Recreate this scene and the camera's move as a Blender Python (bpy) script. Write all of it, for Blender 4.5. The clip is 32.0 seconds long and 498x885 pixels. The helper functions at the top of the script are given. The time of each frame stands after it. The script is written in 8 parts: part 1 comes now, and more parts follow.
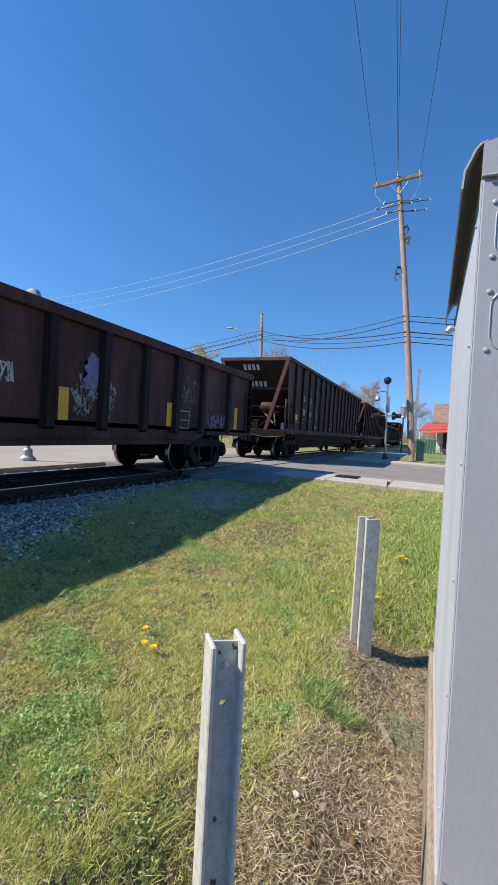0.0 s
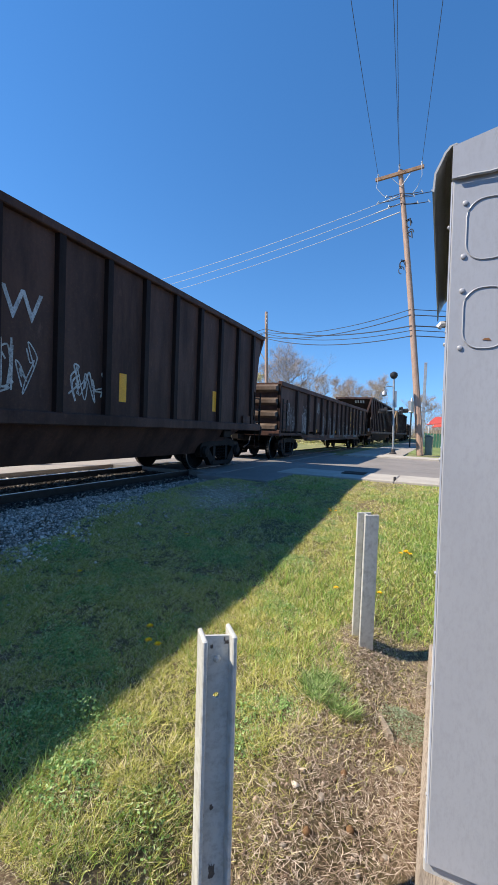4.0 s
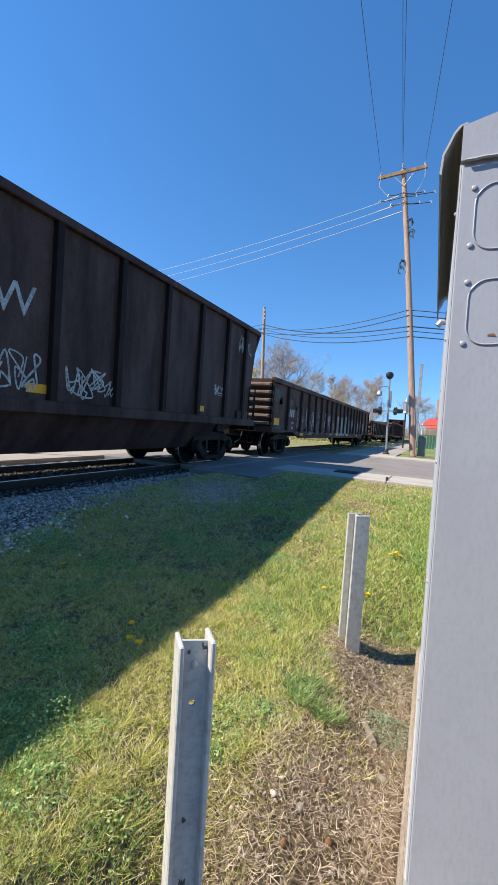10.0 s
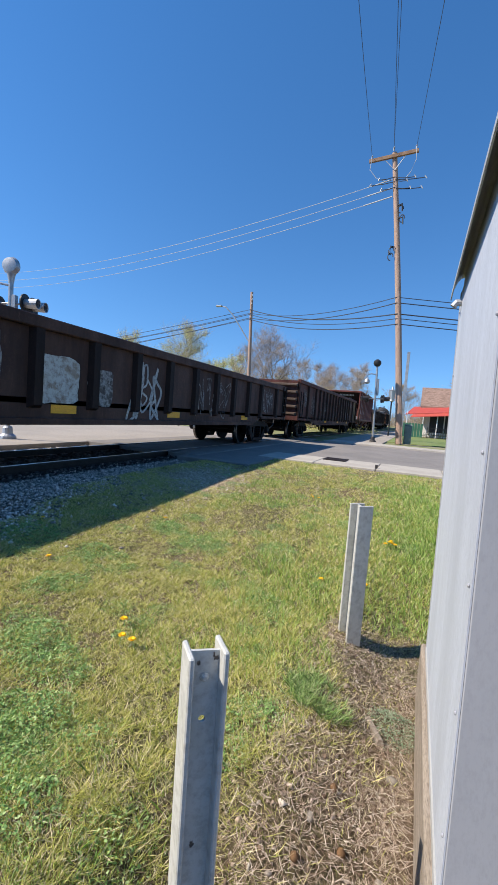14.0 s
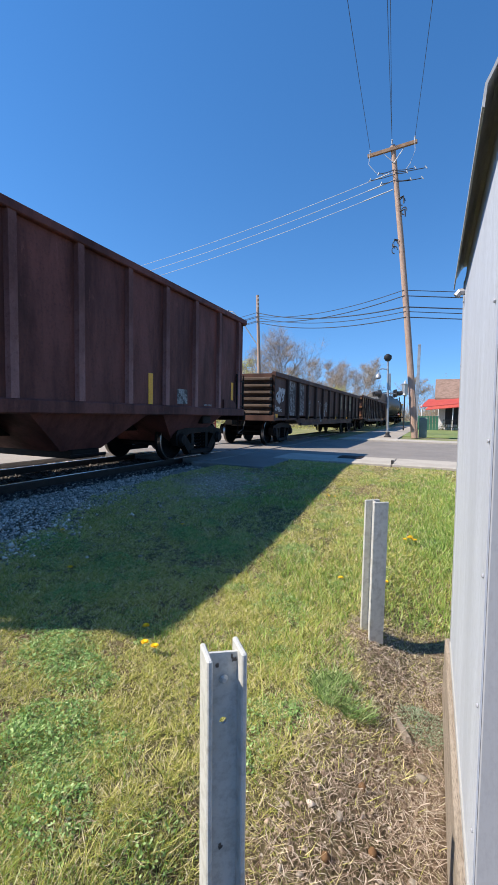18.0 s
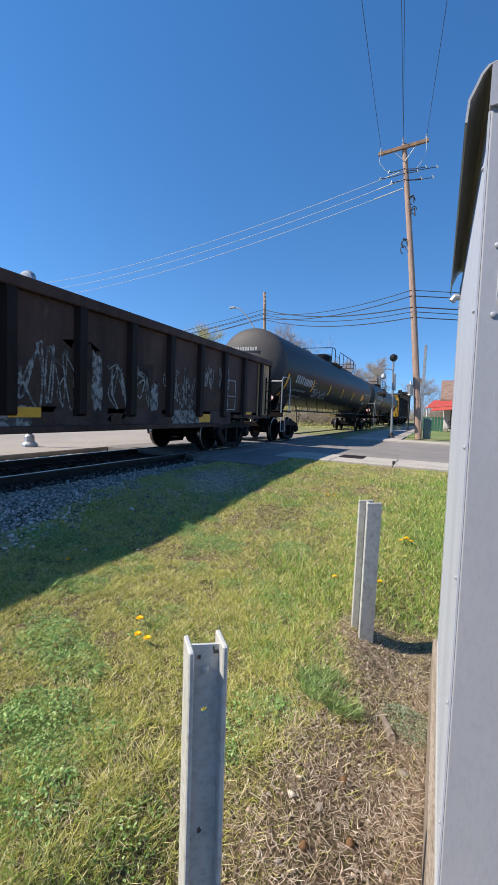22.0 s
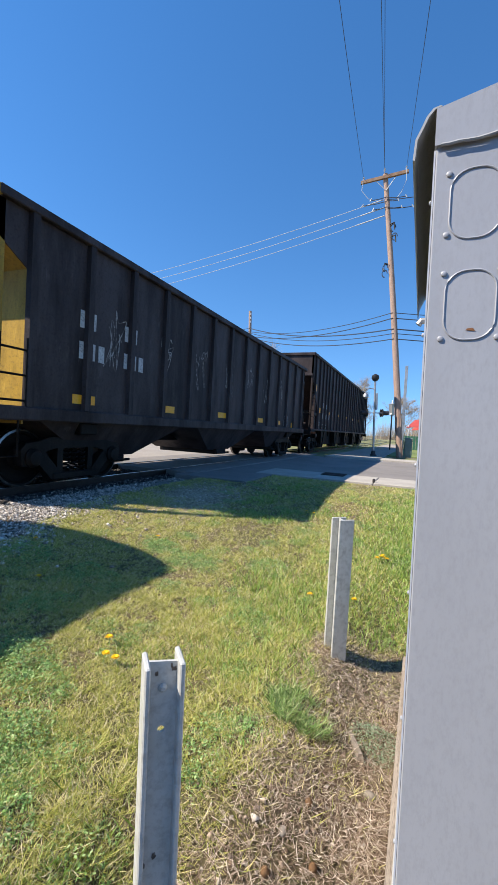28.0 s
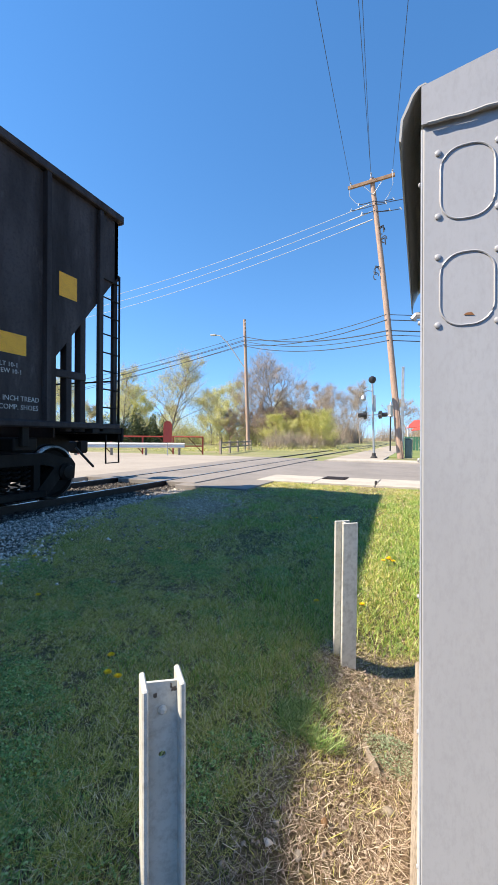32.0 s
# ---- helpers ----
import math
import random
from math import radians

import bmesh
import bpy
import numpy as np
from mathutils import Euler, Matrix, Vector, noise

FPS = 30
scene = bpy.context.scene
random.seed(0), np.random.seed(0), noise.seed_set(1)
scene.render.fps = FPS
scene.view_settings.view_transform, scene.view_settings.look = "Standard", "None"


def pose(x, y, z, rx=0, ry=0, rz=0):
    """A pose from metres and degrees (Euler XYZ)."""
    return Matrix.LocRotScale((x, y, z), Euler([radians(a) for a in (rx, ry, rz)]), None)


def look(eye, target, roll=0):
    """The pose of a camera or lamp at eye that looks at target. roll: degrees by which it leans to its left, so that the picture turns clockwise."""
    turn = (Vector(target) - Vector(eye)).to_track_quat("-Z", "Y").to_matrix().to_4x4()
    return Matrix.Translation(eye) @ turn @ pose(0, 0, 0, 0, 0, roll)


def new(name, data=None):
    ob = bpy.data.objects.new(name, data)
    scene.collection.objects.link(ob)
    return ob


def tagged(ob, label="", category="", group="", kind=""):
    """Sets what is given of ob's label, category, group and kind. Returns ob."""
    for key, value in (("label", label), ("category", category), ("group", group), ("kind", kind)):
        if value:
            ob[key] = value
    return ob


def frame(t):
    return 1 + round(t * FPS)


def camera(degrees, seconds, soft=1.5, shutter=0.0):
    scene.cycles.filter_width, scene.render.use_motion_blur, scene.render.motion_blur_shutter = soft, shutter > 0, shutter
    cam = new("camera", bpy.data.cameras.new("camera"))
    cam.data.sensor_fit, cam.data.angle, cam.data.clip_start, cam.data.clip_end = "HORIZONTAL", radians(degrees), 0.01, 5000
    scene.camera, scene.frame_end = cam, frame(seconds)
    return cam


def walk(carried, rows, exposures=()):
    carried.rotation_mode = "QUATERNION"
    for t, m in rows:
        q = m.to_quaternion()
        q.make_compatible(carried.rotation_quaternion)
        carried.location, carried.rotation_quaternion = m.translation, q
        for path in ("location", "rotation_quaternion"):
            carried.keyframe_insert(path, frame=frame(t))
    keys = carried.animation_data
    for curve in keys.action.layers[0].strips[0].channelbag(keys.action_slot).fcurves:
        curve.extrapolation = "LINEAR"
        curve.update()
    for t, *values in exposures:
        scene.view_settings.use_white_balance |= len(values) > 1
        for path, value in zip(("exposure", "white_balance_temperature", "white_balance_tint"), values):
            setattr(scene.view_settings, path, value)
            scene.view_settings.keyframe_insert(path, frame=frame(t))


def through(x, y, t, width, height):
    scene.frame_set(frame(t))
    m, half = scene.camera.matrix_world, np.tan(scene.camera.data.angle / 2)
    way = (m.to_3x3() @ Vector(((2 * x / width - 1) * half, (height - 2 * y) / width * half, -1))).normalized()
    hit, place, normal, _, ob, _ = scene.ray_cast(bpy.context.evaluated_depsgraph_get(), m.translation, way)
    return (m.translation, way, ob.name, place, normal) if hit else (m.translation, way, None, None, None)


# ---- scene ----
cam = camera(61.4, 32.0, 1.1)
METRES, EYE, TILT, LEAN, TURN = 1.0, 1.5, -1.45, 0.0, 23.5
ROWS = [
    (0.0, 0.0, 0.0, 0.0, 0.01, -0.21, -3.57),
    (0.5, 0.0006, 0.0014, 0.0, 0.45, -0.34, -3.28),
    (1.0, 0.0179, -0.0073, 0.0027, 0.73, -0.38, -3.0),
    (1.5, 0.0261, -0.0205, 0.0041, 0.71, -0.35, -3.13),
    (2.0, 0.0434, -0.0322, 0.0069, 0.86, -0.37, -3.04),
    (2.5, 0.0532, -0.0461, 0.0108, 0.9, -0.37, -3.02),
    (3.0, 0.0633, -0.0472, 0.01, 1.04, -0.33, -2.68),
    (3.5, 0.0738, -0.0463, 0.0112, 1.15, -0.37, -2.36),
    (5.5, 0.0669, -0.0146, 0.0107, 1.02, -0.89, -1.79),
    (6.0, 0.0648, 0.0186, 0.0063, 0.85, -1.24, -2.63),
    (6.5, 0.0362, 0.0267, 0.005, 0.77, -1.63, -3.62),
    (7.0, 0.0373, 0.0345, 0.0051, 0.45, -1.62, -3.51),
    (7.5, 0.0564, 0.0353, 0.0082, 0.23, -1.62, -2.92),
    (8.0, 0.0632, 0.0346, 0.0081, 0.04, -1.47, -2.74),
    (8.5, 0.0682, 0.0346, 0.008, -0.0, -1.37, -3.57),
    (9.0, 0.0825, 0.0306, 0.008, 0.08, -1.23, -3.78),
    (9.5, 0.0988, 0.0354, 0.0109, 0.43, -1.19, -3.73),
    (10.0, 0.096, 0.0385, 0.0103, 0.36, -1.04, -4.01),
    (10.5, 0.0851, 0.0237, 0.0226, 0.45, -0.69, -4.52),
    (11.0, 0.0735, 0.0409, 0.0151, 0.83, -0.19, -5.03),
    (11.5, 0.0849, 0.0593, 0.0148, 1.74, -0.15, -4.07),
    (12.0, 0.0748, 0.0596, 0.016, 1.59, -0.06, -4.1),
    (12.5, 0.0603, 0.087, 0.0118, 1.41, -0.13, -3.72),
    (13.0, 0.0067, 0.1815, 0.0006, 0.59, -0.71, -3.89),
    (13.5, 0.0135, 0.2165, -0.0136, -0.73, -2.06, -4.52),
    (14.0, 0.004, 0.192, 0.0002, -1.63, -2.69, -4.44),
    (14.5, 0.0117, 0.1746, -0.0012, -1.68, -2.67, -3.77),
    (16.5, 0.0566, 0.1557, 0.0118, -0.35, -2.44, -2.24),
    (17.0, 0.038, 0.168, 0.0007, -0.1, -2.37, -1.92),
    (17.5, 0.0318, 0.1745, -0.0028, -0.08, -2.41, -1.2),
    (18.0, 0.0294, 0.1792, -0.0004, 0.19, -2.37, -1.09),
    (18.5, 0.0447, 0.181, -0.0013, 0.56, -2.42, -1.04),
    (19.0, 0.0586, 0.1747, 0.0005, 0.82, -2.59, -1.19),
    (19.5, 0.0529, 0.1641, 0.0038, 0.86, -2.65, -1.75),
    (20.0, 0.0596, 0.1538, 0.0081, 0.9, -2.77, -1.96),
    (20.5, 0.0609, 0.1542, 0.0099, 0.91, -2.92, -2.17),
    (21.0, 0.0712, 0.1486, 0.011, 1.01, -2.91, -2.32),
    (21.5, 0.0714, 0.1439, 0.0119, 0.93, -2.88, -2.49),
    (22.0, 0.0825, 0.1414, 0.0136, 0.83, -2.82, -2.4),
    (22.5, 0.0759, 0.1385, 0.0121, 0.7, -2.51, -2.62),
    (23.0, 0.0689, 0.1435, 0.0135, 0.64, -2.38, -3.02),
    (23.5, 0.0738, 0.1374, 0.0122, 0.51, -2.04, -3.38),
    (24.0, 0.0845, 0.1341, 0.0095, 0.04, -1.86, -3.49),
    (24.5, 0.0786, 0.1244, 0.0079, -0.59, -1.61, -3.59),
    (25.0, 0.0638, 0.1314, 0.0082, -0.87, -1.39, -3.58),
    (25.5, 0.0618, 0.1439, 0.0065, -1.15, -1.14, -3.58),
    (26.0, 0.0786, 0.1498, 0.0051, -1.62, -0.92, -3.5),
    (26.5, 0.1229, 0.1375, 0.0083, -2.03, -1.05, -5.49),
    (28.5, 0.152, 0.119, 0.0149, -0.97, -0.11, -2.52),
    (29.0, 0.1489, 0.1287, 0.0128, -0.89, 0.31, -2.39),
    (29.5, 0.1576, 0.1428, 0.0131, -0.84, 0.58, -2.14),
    (30.0, 0.1603, 0.1551, 0.0085, -1.0, 0.73, -1.77),
    (30.5, 0.1585, 0.1677, 0.0065, -1.09, 0.73, -1.45),
    (31.0, 0.157, 0.1698, 0.0036, -1.21, 0.64, -1.14),
    (31.5, 0.1647, 0.1736, 0.0026, -1.34, 0.66, -0.8),
    (32.0, 0.173, 0.1802, -0.0008, -1.2, 0.67, -0.58),
]
walk(cam, [(t, pose(0, 0, EYE, TILT, LEAN, TURN) @ pose(METRES * x, METRES * y, METRES * z, 90 + pitch, roll, yaw)) for t, x, y, z, yaw, pitch, roll in ROWS],
     [(t, stops, kelvin, 10) for t, stops, kelvin in (
         (0.0, 0.5, 6650), (1.5, 0.6, 6650), (3.0, 0.72, 6750), (6.0, 0.58, 6650), (7.5, 0.7, 6650), (9.0, 0.75, 6750), (10.5, 0.74, 6650), (11.0, 0.8, 6550), (12.0, 0.5, 6650), (17.0, 0.5, 6600),
         (17.6, 0.58, 6600), (19.0, 0.65, 6650), (20.0, 0.45, 6650), (23.5, 0.55, 6650), (25.0, 0.62, 6650), (26.0, 0.64, 6650), (29.0, 0.78, 6750), (30.5, 1.0, 7150), (32.0, 1.1, 7350))])

# ---- world and sun ----
SUN_WAY = Vector((0.597, 0.385, -0.703)).normalized()   # the way the sunlight travels
world = bpy.data.worlds.new("sky")
scene.world = world
world.use_nodes = True
wn = world.node_tree.nodes
sky = wn.new("ShaderNodeTexSky")
sky.sky_type = "NISHITA"
sky.sun_disc = False
sky.sun_elevation = math.asin(-SUN_WAY.z)
sky.sun_rotation = math.atan2(-SUN_WAY.x, -SUN_WAY.y)
sky.altitude, sky.air_density, sky.dust_density, sky.ozone_density = 300, 1.0, 0.0, 3.0
wn["Background"].inputs["Strength"].default_value = 0.145
richer = wn.new("ShaderNodeHueSaturation")
richer.inputs["Saturation"].default_value = 1.26
richer.inputs["Hue"].default_value = 0.502
# the low sky is kept as clear and blue as the air of that day
way, lift, unit = wn.new("ShaderNodeTexCoord"), wn.new("ShaderNodeMapping"), wn.new("ShaderNodeVectorMath")
lift.inputs["Location"].default_value = (0, 0, 0.14)
unit.operation = "NORMALIZE"
world.node_tree.links.new(way.outputs["Generated"], lift.inputs[0])
world.node_tree.links.new(lift.outputs[0], unit.inputs[0])
world.node_tree.links.new(unit.outputs[0], sky.inputs["Vector"])
world.node_tree.links.new(sky.outputs[0], richer.inputs["Color"])
world.node_tree.links.new(richer.outputs[0], wn["Background"].inputs["Color"])
sun = new("sun", bpy.data.lights.new("sun", "SUN"))
sun.data.energy, sun.data.angle, sun.data.color = 5.0, radians(0.53), (1.0, 0.92, 0.81)
sun.matrix_world = look((0, 0, 40), Vector((0, 0, 40)) + SUN_WAY)

# ---- materials ----
def nodes_of(name):
    m = bpy.data.materials.new(name)
    m.use_nodes = True
    t = m.node_tree
    return m, t.nodes, t.links, t.nodes["Principled BSDF"]


def noise_tex(n, l, scale, detail=6.0, rough=0.6, stretch=(1, 1, 1), coords="Object", seed=0.0):
    tc, mp, tx = n.new("ShaderNodeTexCoord"), n.new("ShaderNodeMapping"), n.new("ShaderNodeTexNoise")
    mp.inputs["Scale"].default_value = stretch
    mp.inputs["Location"].default_value = (seed, seed * 1.7, seed * 0.3)
    tx.inputs["Scale"].default_value, tx.inputs["Detail"].default_value, tx.inputs["Roughness"].default_value = scale, detail, rough
    l.new(tc.outputs[coords], mp.inputs[0])
    l.new(mp.outputs[0], tx.inputs["Vector"])
    return tx.outputs["Fac"]


def ramp(n, l, fac, stops):
    r = n.new("ShaderNodeValToRGB")
    e = r.color_ramp.elements
    while len(e) < len(stops):
        e.new(0.5)
    for k, (p, c) in zip(e, stops):
        k.position = p
        k.color = (*c, 1) if len(c) == 3 else c
    l.new(fac, r.inputs[0])
    return r.outputs[0]


def mix(n, l, fac, a, b, mode="MIX"):
    x = n.new("ShaderNodeMix")
    x.data_type, x.blend_type = "RGBA", mode
    if isinstance(fac, (int, float)):
        x.inputs[0].default_value = fac
    else:
        l.new(fac, x.inputs[0])
    for s, v in ((x.inputs[6], a), (x.inputs[7], b)):
        if isinstance(v, tuple):
            s.default_value = (*v, 1)
        else:
            l.new(v, s)
    return x.outputs[2]


def bump(n, l, b, height, strength, distance=0.01):
    bp = n.new("ShaderNodeBump")
    bp.inputs["Strength"].default_value, bp.inputs["Distance"].default_value = strength, distance
    l.new(height, bp.inputs["Height"])
    l.new(bp.outputs[0], b.inputs["Normal"])


def surface(name, base, second=None, third=None, scale=3.0, fine=60.0, rough=0.7, metal=0.0, lo=0.45, hi=0.62, relief=0.25, depth=0.004,
            stretch=(1, 1, 1), coords="Object", vary=0.0, streak=0.0, spec=0.4):
    """Two scales of colour variation and fine relief; streak: vertical runs of the third colour; vary: from object to object."""
    m, n, l, b = nodes_of(name)
    second = second or tuple(c * 0.8 for c in base)
    third = third or tuple(c * 0.65 for c in base)
    big = noise_tex(n, l, scale, 5, 0.65, stretch, coords)
    small = noise_tex(n, l, fine, 4, 0.7, stretch, coords, 3.1)
    c = ramp(n, l, big, [(lo, base), (hi, second)])
    f = ramp(n, l, small, [(0.45, (0, 0, 0)), (0.75, (1, 1, 1))])
    c = mix(n, l, f, c, third)
    if streak:
        st = noise_tex(n, l, 1.0, 4, 0.55, (3.2 * streak, 3.2 * streak, 0.4), coords, 8.0)
        c = mix(n, l, ramp(n, l, st, [(0.5, (0, 0, 0)), (0.72, (0.85, 0.85, 0.85))]), c, third)
    if vary:
        oi = n.new("ShaderNodeObjectInfo")
        hs = n.new("ShaderNodeHueSaturation")
        mr = n.new("ShaderNodeMapRange")
        mr.inputs[3].default_value, mr.inputs[4].default_value = 1 - vary, 1 + vary
        l.new(oi.outputs["Random"], mr.inputs[0])
        l.new(mr.outputs[0], hs.inputs["Value"])
        l.new(c, hs.inputs["Color"])
        c = hs.outputs[0]
    l.new(c, b.inputs["Base Color"])
    r = n.new("ShaderNodeMapRange")
    r.inputs[3].default_value, r.inputs[4].default_value = max(0.05, rough - 0.12), min(1, rough + 0.12)
    l.new(small, r.inputs[0])
    l.new(r.outputs[0], b.inputs["Roughness"])
    b.inputs["Metallic"].default_value = metal
    b.inputs["Specular IOR Level"].default_value = spec
    if relief:
        bump(n, l, b, small, relief, depth)
    return m


def island_leaf(name, stops, rough=0.6, through=0.25):
    m, n, l, b = nodes_of(name)
    g = n.new("ShaderNodeNewGeometry")
    c = ramp(n, l, g.outputs["Random Per Island"], stops)
    l.new(c, b.inputs["Base Color"])
    b.inputs["Roughness"].default_value = rough
    b.inputs["Specular IOR Level"].default_value = 0.25
    if through:
        tr, mx = n.new("ShaderNodeBsdfTranslucent"), n.new("ShaderNodeMixShader")
        l.new(c, tr.inputs["Color"])
        mx.inputs[0].default_value = through
        l.new(b.outputs[0], mx.inputs[1])
        l.new(tr.outputs[0], mx.inputs[2])
        l.new(mx.outputs[0], n["Material Output"].inputs["Surface"])
    return m


def soil_mat():
    """Lawn soil: dry straw, bare earth and thin green, by place."""
    m, n, l, b = nodes_of("lawn_soil")
    a = noise_tex(n, l, 0.9, 5, 0.6)
    f = noise_tex(n, l, 45.0, 6, 0.75)
    g = noise_tex(n, l, 9.0, 5, 0.7, seed=4.0)
    earth = ramp(n, l, f, [(0.3, (0.05, 0.034, 0.022)), (0.55, (0.19, 0.135, 0.085)), (0.75, (0.42, 0.33, 0.23))])
    green = ramp(n, l, f, [(0.3, (0.035, 0.032, 0.015)), (0.55, (0.13, 0.115, 0.055)), (0.78, (0.42, 0.36, 0.21))])
    c = mix(n, l, ramp(n, l, a, [(0.42, (0, 0, 0)), (0.58, (1, 1, 1))]), green, earth)
    c = mix(n, l, ramp(n, l, g, [(0.5, (0, 0, 0)), (0.7, (0.6, 0.6, 0.6))]), c, (0.17, 0.125, 0.075))
    l.new(c, b.inputs["Base Color"])
    b.inputs["Roughness"].default_value = 0.95
    b.inputs["Specular IOR Level"].default_value = 0.1
    bump(n, l, b, f, 0.8, 0.02)
    return m


M = {}
M["soil"] = soil_mat()
M["grass"] = island_leaf("grass_blade", [(0.0, (0.16, 0.2, 0.035)), (0.35, (0.44, 0.46, 0.1)), (0.65, (0.68, 0.64, 0.19)), (0.85, (0.78, 0.66, 0.35)), (1.0, (0.9, 0.79, 0.56))])
M["lush"] = island_leaf("lush_grass_blade", [(0.0, (0.16, 0.29, 0.05)), (0.5, (0.32, 0.48, 0.1)), (0.85, (0.54, 0.64, 0.22)), (1.0, (0.7, 0.68, 0.38))])
M["weed"] = island_leaf("weed_leaf", [(0.0, (0.13, 0.26, 0.07)), (0.7, (0.34, 0.5, 0.17)), (1.0, (0.52, 0.62, 0.3))])
M["straw"] = island_leaf("dry_straw", [(0.0, (0.1, 0.06, 0.04)), (0.4, (0.27, 0.19, 0.13)), (0.75, (0.5, 0.39, 0.29)), (1.0, (0.78, 0.67, 0.54))], 0.8, 0.0)
M["dandelion"] = surface("dandelion_petals", (0.95, 0.62, 0.01), (0.92, 0.52, 0.0), (0.85, 0.42, 0.0), 60, 300, 0.7)
M["gravel"] = island_leaf("ballast_stone", [(0.0, (0.1, 0.088, 0.076)), (0.35, (0.32, 0.285, 0.245)), (0.7, (0.58, 0.52, 0.45)), (1.0, (0.88, 0.81, 0.72))], 0.85, 0.0)
# ballast stone with the train's shadow put into its colour
M["shaded_gravel"] = island_leaf("shade_darkened_stone", [(0.0, (0.02, 0.017, 0.015)), (0.7, (0.07, 0.06, 0.052)), (1.0, (0.2, 0.18, 0.16))], 0.8, 0.0)
M["grit"] = island_leaf("tan_grit", [(0.0, (0.24, 0.18, 0.12)), (0.6, (0.46, 0.37, 0.26)), (1.0, (0.7, 0.6, 0.46))], 0.9, 0.0)
M["pebble"] = surface("pale_pebble", (0.34, 0.29, 0.23), (0.25, 0.2, 0.15), None, 14, 90, 0.85, vary=0.35)
M["ballast"] = surface("ballast_bed", (0.34, 0.31, 0.275), (0.24, 0.215, 0.19), (0.13, 0.115, 0.1), 4, 28, 0.95, relief=1.0, depth=0.03)
M["asphalt"] = surface("worn_asphalt", (0.25, 0.225, 0.205), (0.2, 0.182, 0.165), (0.14, 0.13, 0.12), 0.7, 120, 0.9, relief=0.4, depth=0.005)
M["lot"] = surface("pale_concrete_paving", (0.37, 0.325, 0.275), (0.31, 0.275, 0.235), (0.22, 0.2, 0.17), 0.35, 50, 0.9, relief=0.3, depth=0.004)
M["walk"] = surface("sidewalk_concrete", (0.46, 0.42, 0.36), (0.39, 0.35, 0.3), (0.26, 0.24, 0.21), 1.2, 70, 0.9, relief=0.3, depth=0.003)
M["field"] = surface("far_meadow", (0.2, 0.22, 0.08), (0.3, 0.27, 0.15), (0.12, 0.11, 0.06), 0.3, 9, 0.95, relief=0.6, depth=0.05)
M["rail"] = surface("rail_steel", (0.055, 0.038, 0.03), (0.04, 0.028, 0.022), (0.025, 0.018, 0.015), 6, 80, 0.6, 0.6)
M["railhead"] = surface("polished_rail_head", (0.6, 0.6, 0.6), (0.5, 0.5, 0.5), (0.4, 0.38, 0.36), 6, 80, 0.28, 1.0, relief=0.05)
M["tie"] = surface("creosoted_tie", (0.06, 0.048, 0.04), (0.1, 0.085, 0.07), (0.03, 0.025, 0.02), 5, 50, 0.9, stretch=(1, 8, 8), relief=0.8, depth=0.01)
M["timber"] = surface("grey_weathered_timber", (0.36, 0.3, 0.24), (0.26, 0.21, 0.16), (0.12, 0.095, 0.07), 4, 45, 0.9, stretch=(8, 1, 8), relief=0.8, depth=0.006)
M["pole"] = surface("weathered_pole_wood", (0.44, 0.31, 0.245), (0.34, 0.225, 0.165), (0.17, 0.1, 0.065), 3, 30, 0.85, stretch=(8, 8, 0.5), relief=0.6, depth=0.01)
M["arm"] = surface("crossarm_wood", (0.3, 0.19, 0.12), (0.2, 0.12, 0.08), None, 4, 40, 0.85)
M["silver"] = surface("aluminium_paint", (0.365, 0.375, 0.405), (0.345, 0.355, 0.385), (0.315, 0.325, 0.35), 1.6, 70, 0.42, 0.1, relief=0.1, depth=0.0008, stretch=(1.5, 1.5, 0.6))
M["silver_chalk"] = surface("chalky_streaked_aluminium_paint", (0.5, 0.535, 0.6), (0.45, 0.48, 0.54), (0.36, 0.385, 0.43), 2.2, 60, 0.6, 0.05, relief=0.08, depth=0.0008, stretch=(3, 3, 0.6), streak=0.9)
M["thatch"] = island_leaf("dead_grass", [(0.0, (0.22, 0.19, 0.1)), (0.5, (0.46, 0.4, 0.24)), (1.0, (0.8, 0.72, 0.5))], 0.8, 0.2)
M["silver_dull"] = surface("dull_aluminium_paint", (0.43, 0.43, 0.425), (0.4, 0.4, 0.395), (0.35, 0.35, 0.345), 3.0, 60, 0.5, 0.15, relief=0.2, depth=0.001)
M["darkmetal"] = surface("dark_metal", (0.045, 0.045, 0.047), (0.03, 0.03, 0.03), (0.08, 0.06, 0.05), 6, 60, 0.55, 0.3)
M["galv"] = surface("galvanised_steel", (0.46, 0.47, 0.48), (0.36, 0.37, 0.38), (0.26, 0.26, 0.26), 8, 70, 0.45, 0.6)
M["black"] = surface("signal_black", (0.018, 0.018, 0.02), (0.03, 0.03, 0.03), None, 10, 80, 0.5)
M["wire"] = surface("dark_cable", (0.05, 0.055, 0.065), None, None, 10, 60, 0.5)
M["wirelight"] = surface("bright_aluminium_wire", (0.5, 0.52, 0.55), (0.45, 0.47, 0.5), None, 10, 60, 0.9, 0.0, spec=0.05)
M["glasslamp"] = surface("insulator_porcelain", (0.5, 0.52, 0.55), None, None, 10, 60, 0.25)
M["red"] = surface("faded_red_paint", (0.5, 0.08, 0.05), (0.42, 0.06, 0.05), (0.3, 0.05, 0.04), 3, 50, 0.6)
M["white"] = surface("chalky_white_paint", (0.75, 0.74, 0.72), (0.66, 0.65, 0.63), (0.5, 0.48, 0.45), 3, 50, 0.6)
M["green"] = surface("green_paint", (0.05, 0.16, 0.1), (0.04, 0.12, 0.08), None, 3, 50, 0.5)
